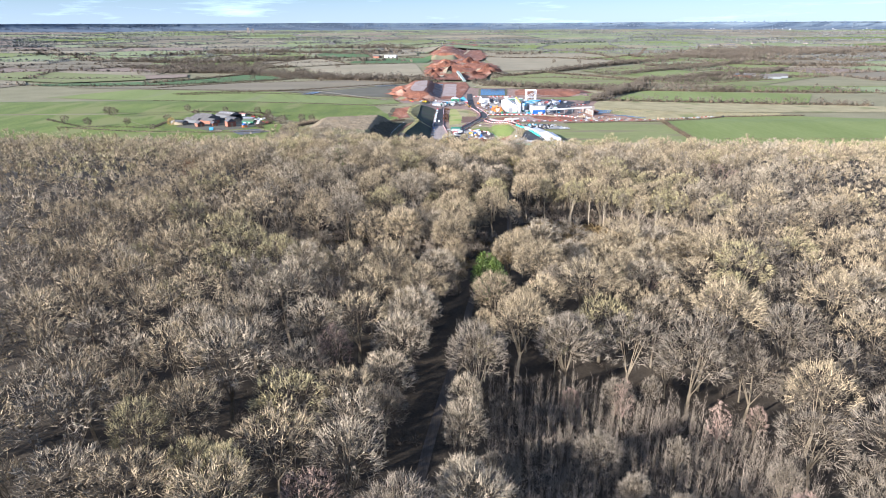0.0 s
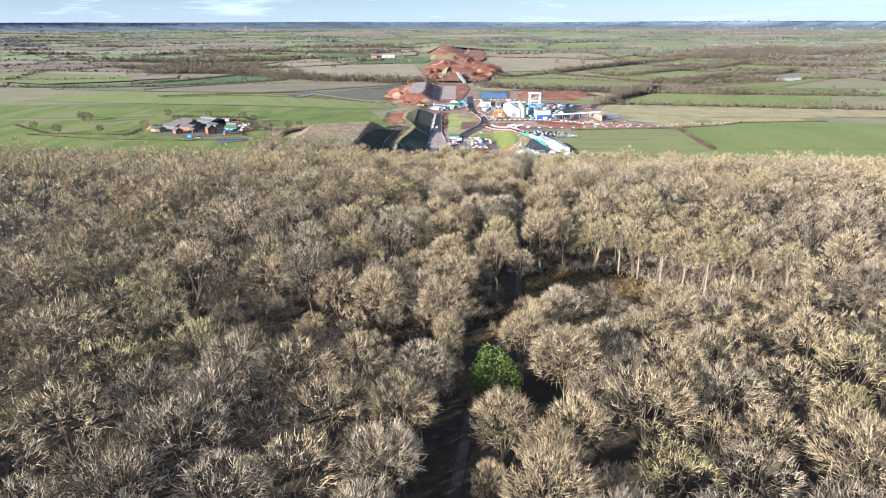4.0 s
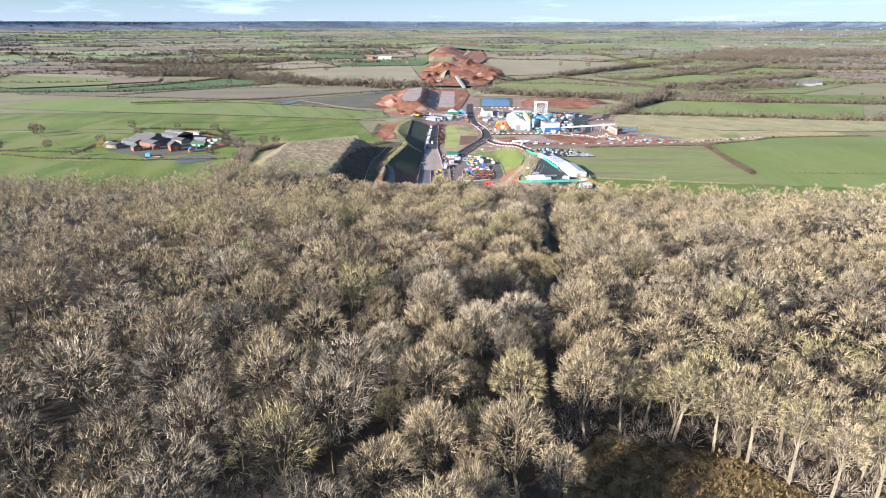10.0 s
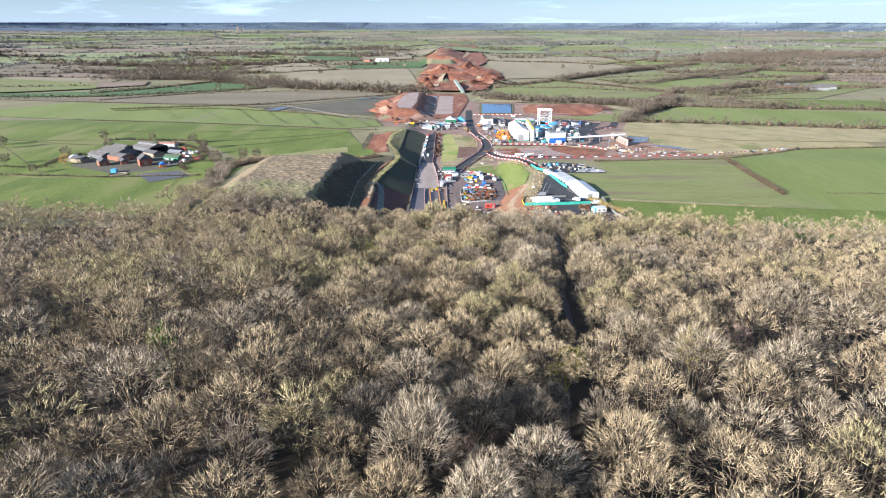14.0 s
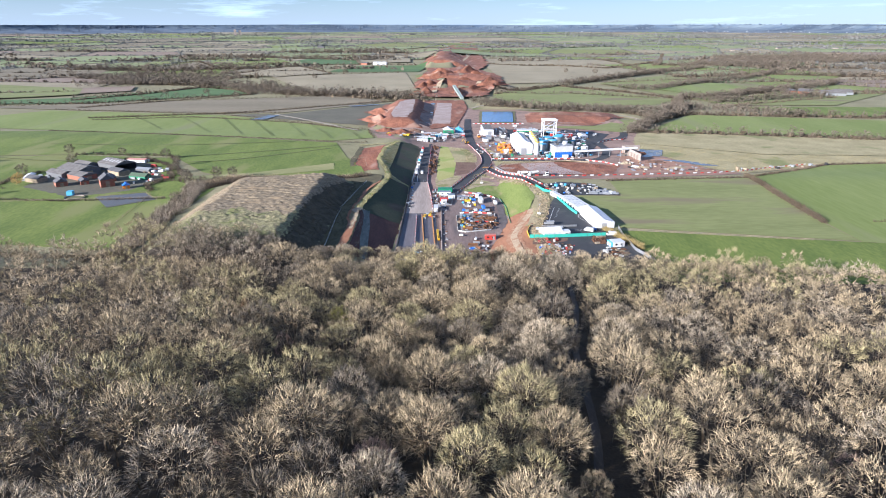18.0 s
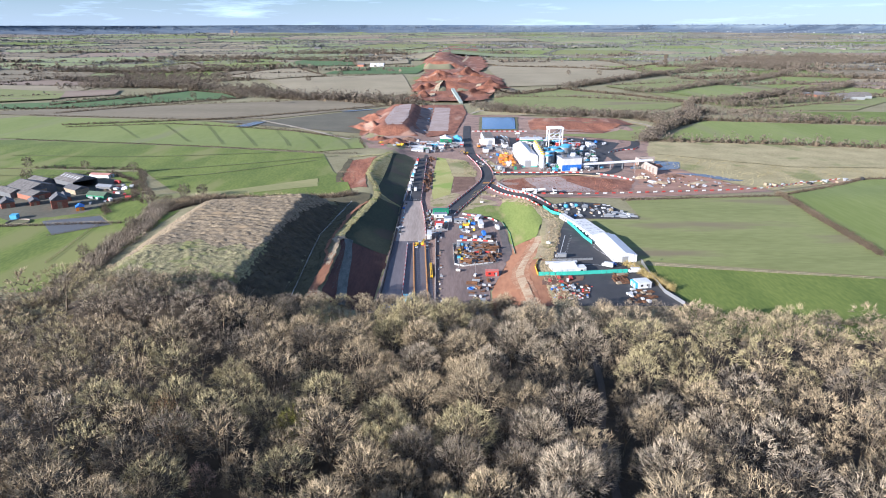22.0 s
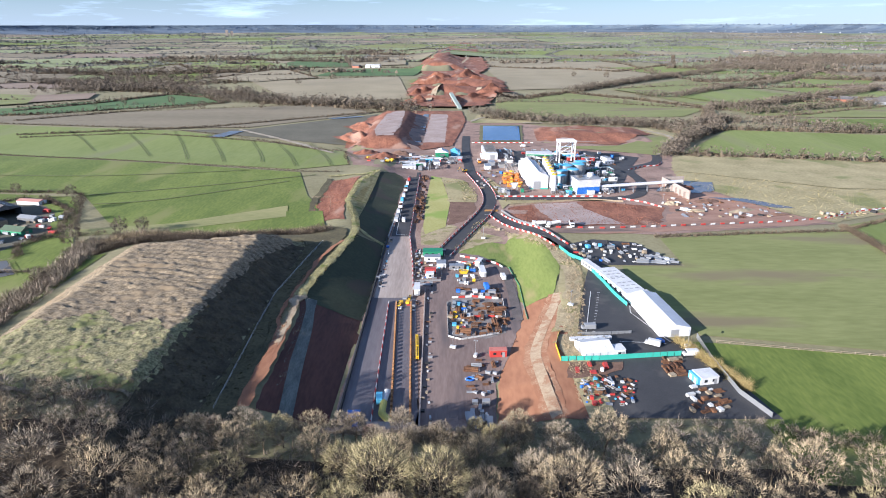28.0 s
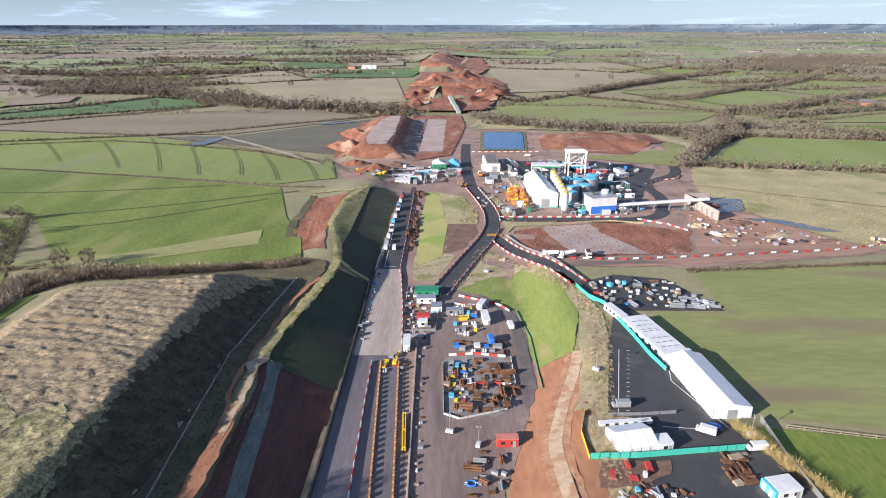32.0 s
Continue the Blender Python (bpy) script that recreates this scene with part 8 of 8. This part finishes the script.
# heaps of excavated material
for x, y, rx, ry, hh, m, lab in ((176, 346, 9, 5, 1.6, SOIL_BROWN, "low heap of brown spoil in the yard"), (166, 388, 8, 6, 3.2, RED_EARTH, "red clay muck heap inside the bay"), (174, 380, 7, 5, 2.4, RED_EARTH, "red clay muck heap inside the bay"), (188, 322, 12, 4, 1.2, SANDY, "long low heap of pale rubble"), (160, 322, 8, 3.5, 1.3, SANDY, "low heap of pale rubble"), (205, 312, 10, 3, 1.1, SOIL_BROWN, "low heap of brown spoil beside the route"), (150, 340, 5, 4, 1.5, SANDY, "low heap of pale rubble"), (34, 284, 4, 3, 0.9, SANDY, "pale rubble patch by the turf slope"), (-52, 470, 14, 9, 3.6, RED_EARTH, "red soil heap behind the excavators"), (-70, 500, 12, 10, 3.0, RED_EARTH, "red soil heap behind the excavators"), (-40, 500, 10, 7, 2.6, SOIL_BROWN, "brown soil heap by the haul road"), *((x, y, rx, ry, hh, RED_EARTH, "long bench of red clay along the new route") for x, y, rx, ry, hh in ((-45, 880, 34, 11, 9), (34, 905, 44, 10, 8), (74, 968, 34, 13, 9), (-42, 1010, 30, 11, 10), (20, 1070, 52, 12, 10), (-28, 1160, 44, 14, 11), (52, 1200, 40, 12, 10), (36, 1330, 44, 20, 12), (-20, 1290, 36, 16, 11), (-84, 560, 16, 30, 6), (-88, 640, 14, 34, 6)))):
    bm = bmesh.new()
    bmesh.ops.create_grid(bm, x_segments=18, y_segments=14, size=1.0)
    for v in bm.verts:
        d = math.hypot(v.co.x, v.co.y)
        k = max(0, 1 - d) ** 0.8 * (1 + 0.7 * noise.noise((v.co.x * 2.4 + x, v.co.y * 2.4, y)))
        v.co = Vector((v.co.x * rx, v.co.y * ry, hh * 1.25 * k - 0.25))
    heap = part("soil_mound", bm, m)
    heap.matrix_basis = pose(x, y, h(x, y) + 0.5, 0, 0, x % 40)
    tagged(heap, lab, "spoil heap")

# ---- rough edges of banks and verges ----
rng = random.Random(91)
sheet("compound_floor", [(44.5, 130.5), (44.5, 148), (58, 147), (62, 132)], SPARSE, "trampled tan ground inside the tent compound", 0.46, category="ground")
sheet("compound_earth", [(43, 118), (46, 128), (64, 128.5), (62, 123), (52, 119)], SOIL_BROWN, "bare brown earth outside the teal hoarding", 0.42, category="earth", step=2.0)
ROCK = []
for k in range(5):
    bm = bmesh.new()
    bmesh.ops.create_icosphere(bm, subdivisions=1, radius=0.42)
    for v in bm.verts:
        v.co *= rng.uniform(0.6, 1.15)
        v.co.z *= 0.7
    ROCK.append(np.array([[v.co[:] for v in f.verts] for f in bm.faces]))
    bm.free()
scatter("bank_stones", along([(-54, 134), (-54, 150), (-54.5, 165), (-56, 172), (-52, 173)], 0.12, 1.6, 0.25, 0.7, rng), ROCK, SANDY, "loose pale stones along the head of the drain", "rubble", up=0.75)
scatter("bank_stones", along([(-45, 110), (-47, 130), (-48.5, 150), (-50.5, 168)], 0.14, 2.0, 0.12, 0.4, rng), ROCK, STONE_GREY, "grey stones of the drainage strip", "rubble", up=0.4)
scatter("bank_stones", along([(-54, 98), (-53.8, 120), (-54, 140), (-57.5, 158), (-57.6, 175), (-56, 200)], 0.2, 1.5, 0.15, 0.5, rng), ROCK, TAN_SLOPE, "orange clay clods along the cutting top", "rubble", up=0.75)
scatter("bank_stones", along([(36, 100), (36, 117), (35.5, 127), (35.3, 139), (40, 154), (45.5, 172), (50, 186)], 0.12, 2.8, 0.1, 0.38, rng), ROCK, SANDY, "sandy stones spilled on the clay slope", "rubble", up=0.3)
scatter("verge_tussocks", along([(-55, 174), (-53, 192), (-48, 226), (-44.5, 252), (-45, 264), (-48, 282), (-58, 318), (-58.5, 370), (-49, 410)], 0.16, 2.2, 0.4, 1.0, rng), TUSSOCK, VERGE, "bleached grass tussocks on the cutting verge", "grass", up=0.45)
scatter("verge_tussocks", along([(10, 250), (18, 272), (24, 300), (34, 284), (42, 268)], 0.3, 3.0, 0.4, 0.9, rng) + along([(8, 350), (20, 350), (18, 390), (4, 405)], 0.2, 5.0, 0.4, 1.1, rng) + along([(36, 400), (40, 372), (44, 345), (100, 349)], 0.3, 2.0, 0.4, 1.0, rng), TUSSOCK, SPARSE, "tawny grass tussocks beside the access road", "grass", up=0.45)
scatter("bank_tussocks", [(x, y, s) for x, y, s in ((rng.uniform(178, 400), rng.uniform(292, 437), rng.uniform(0.5, 1.1)) for k in range(5200)) if inside(x, y, [(184, 437), (285, 379), (400, 372), (400, 350), (317, 340), (230, 296), (205, 342), (178, 400)])], TUSSOCK, BANK_TAN, "straw tussocks on the bleached bank", "grass", up=0.45)
# Tussocks share the grass colour that holds the mound's shade
scatter("shade_tussocks", [(rng.uniform(-80, -57), rng.uniform(97, 236), rng.uniform(0.4, 1.0)) for k in range(1500)], TUSSOCK, SHADE_GRASS, "grass tussocks in shade-dark colour beside the cutting", "grass", up=0.45)
scatter("plot_clods", [(rng.uniform(-78, -60), rng.uniform(285, 385), rng.uniform(0.3, 1.0)) for k in range(500)] + [(rng.uniform(46, 126), rng.uniform(284, 342), rng.uniform(0.4, 1.2)) for k in range(900)], ROCK, RED_EARTH, "clods of red clay on bare ground", "clods", up=0.45)

# ---- haul road kit ----
rng = random.Random(17)
for x, y, t, m, lab in ((-26.4, 300, 2, WHITE_PLASTIC, "white van parked beside the haul road barrier"), (-26.5, 309, 1, GREY_METAL, "grey van parked beside the haul road barrier"), (-26.6, 318, 3, WHITE_PLASTIC, "white van parked beside the haul road barrier"), (-26.4, 346, 2, SKYBLUE, "pale blue van parked beside the haul road"), (-26.0, 356, 2, WHITE_PLASTIC, "white van parked beside the haul road barrier"), (-25.6, 390, 2, WHITE_PLASTIC, "white van parked beside the haul road barrier"), (-25.4, 402, 2, RED, "red van parked beside the haul road"), (30.4, 212, 8, WHITE_PLASTIC, "white van parked at the yard kerb"), (57, 152, 92, GREY_METAL, "grey van in the car park")):
    car(x, y, t, m, lab, True)
fill([(-11, 205), (-2, 205), (2, 248), (-11, 248)], [MIXED[0], MIXED[2], MIXED[12], MIXED[13], RUSTY[1]], 26, (0, 90), 2.0, 0.4, (0.4, 0.8))
fill([(-9.5, 176), (-6.5, 176), (-7, 200), (-10, 200)], [MIXED[2], MIXED[12], RUSTY[1]], 8, (0,), 2.2, 0.4, (0.4, 0.7))

scatter("mound_scrub", [(rng.uniform(-175, -64), rng.uniform(72, 94), rng.uniform(0.5, 1.2)) for k in range(520)], BUSH, TWIG_DARK, "dark bramble between the wood and the mound", "scrub")
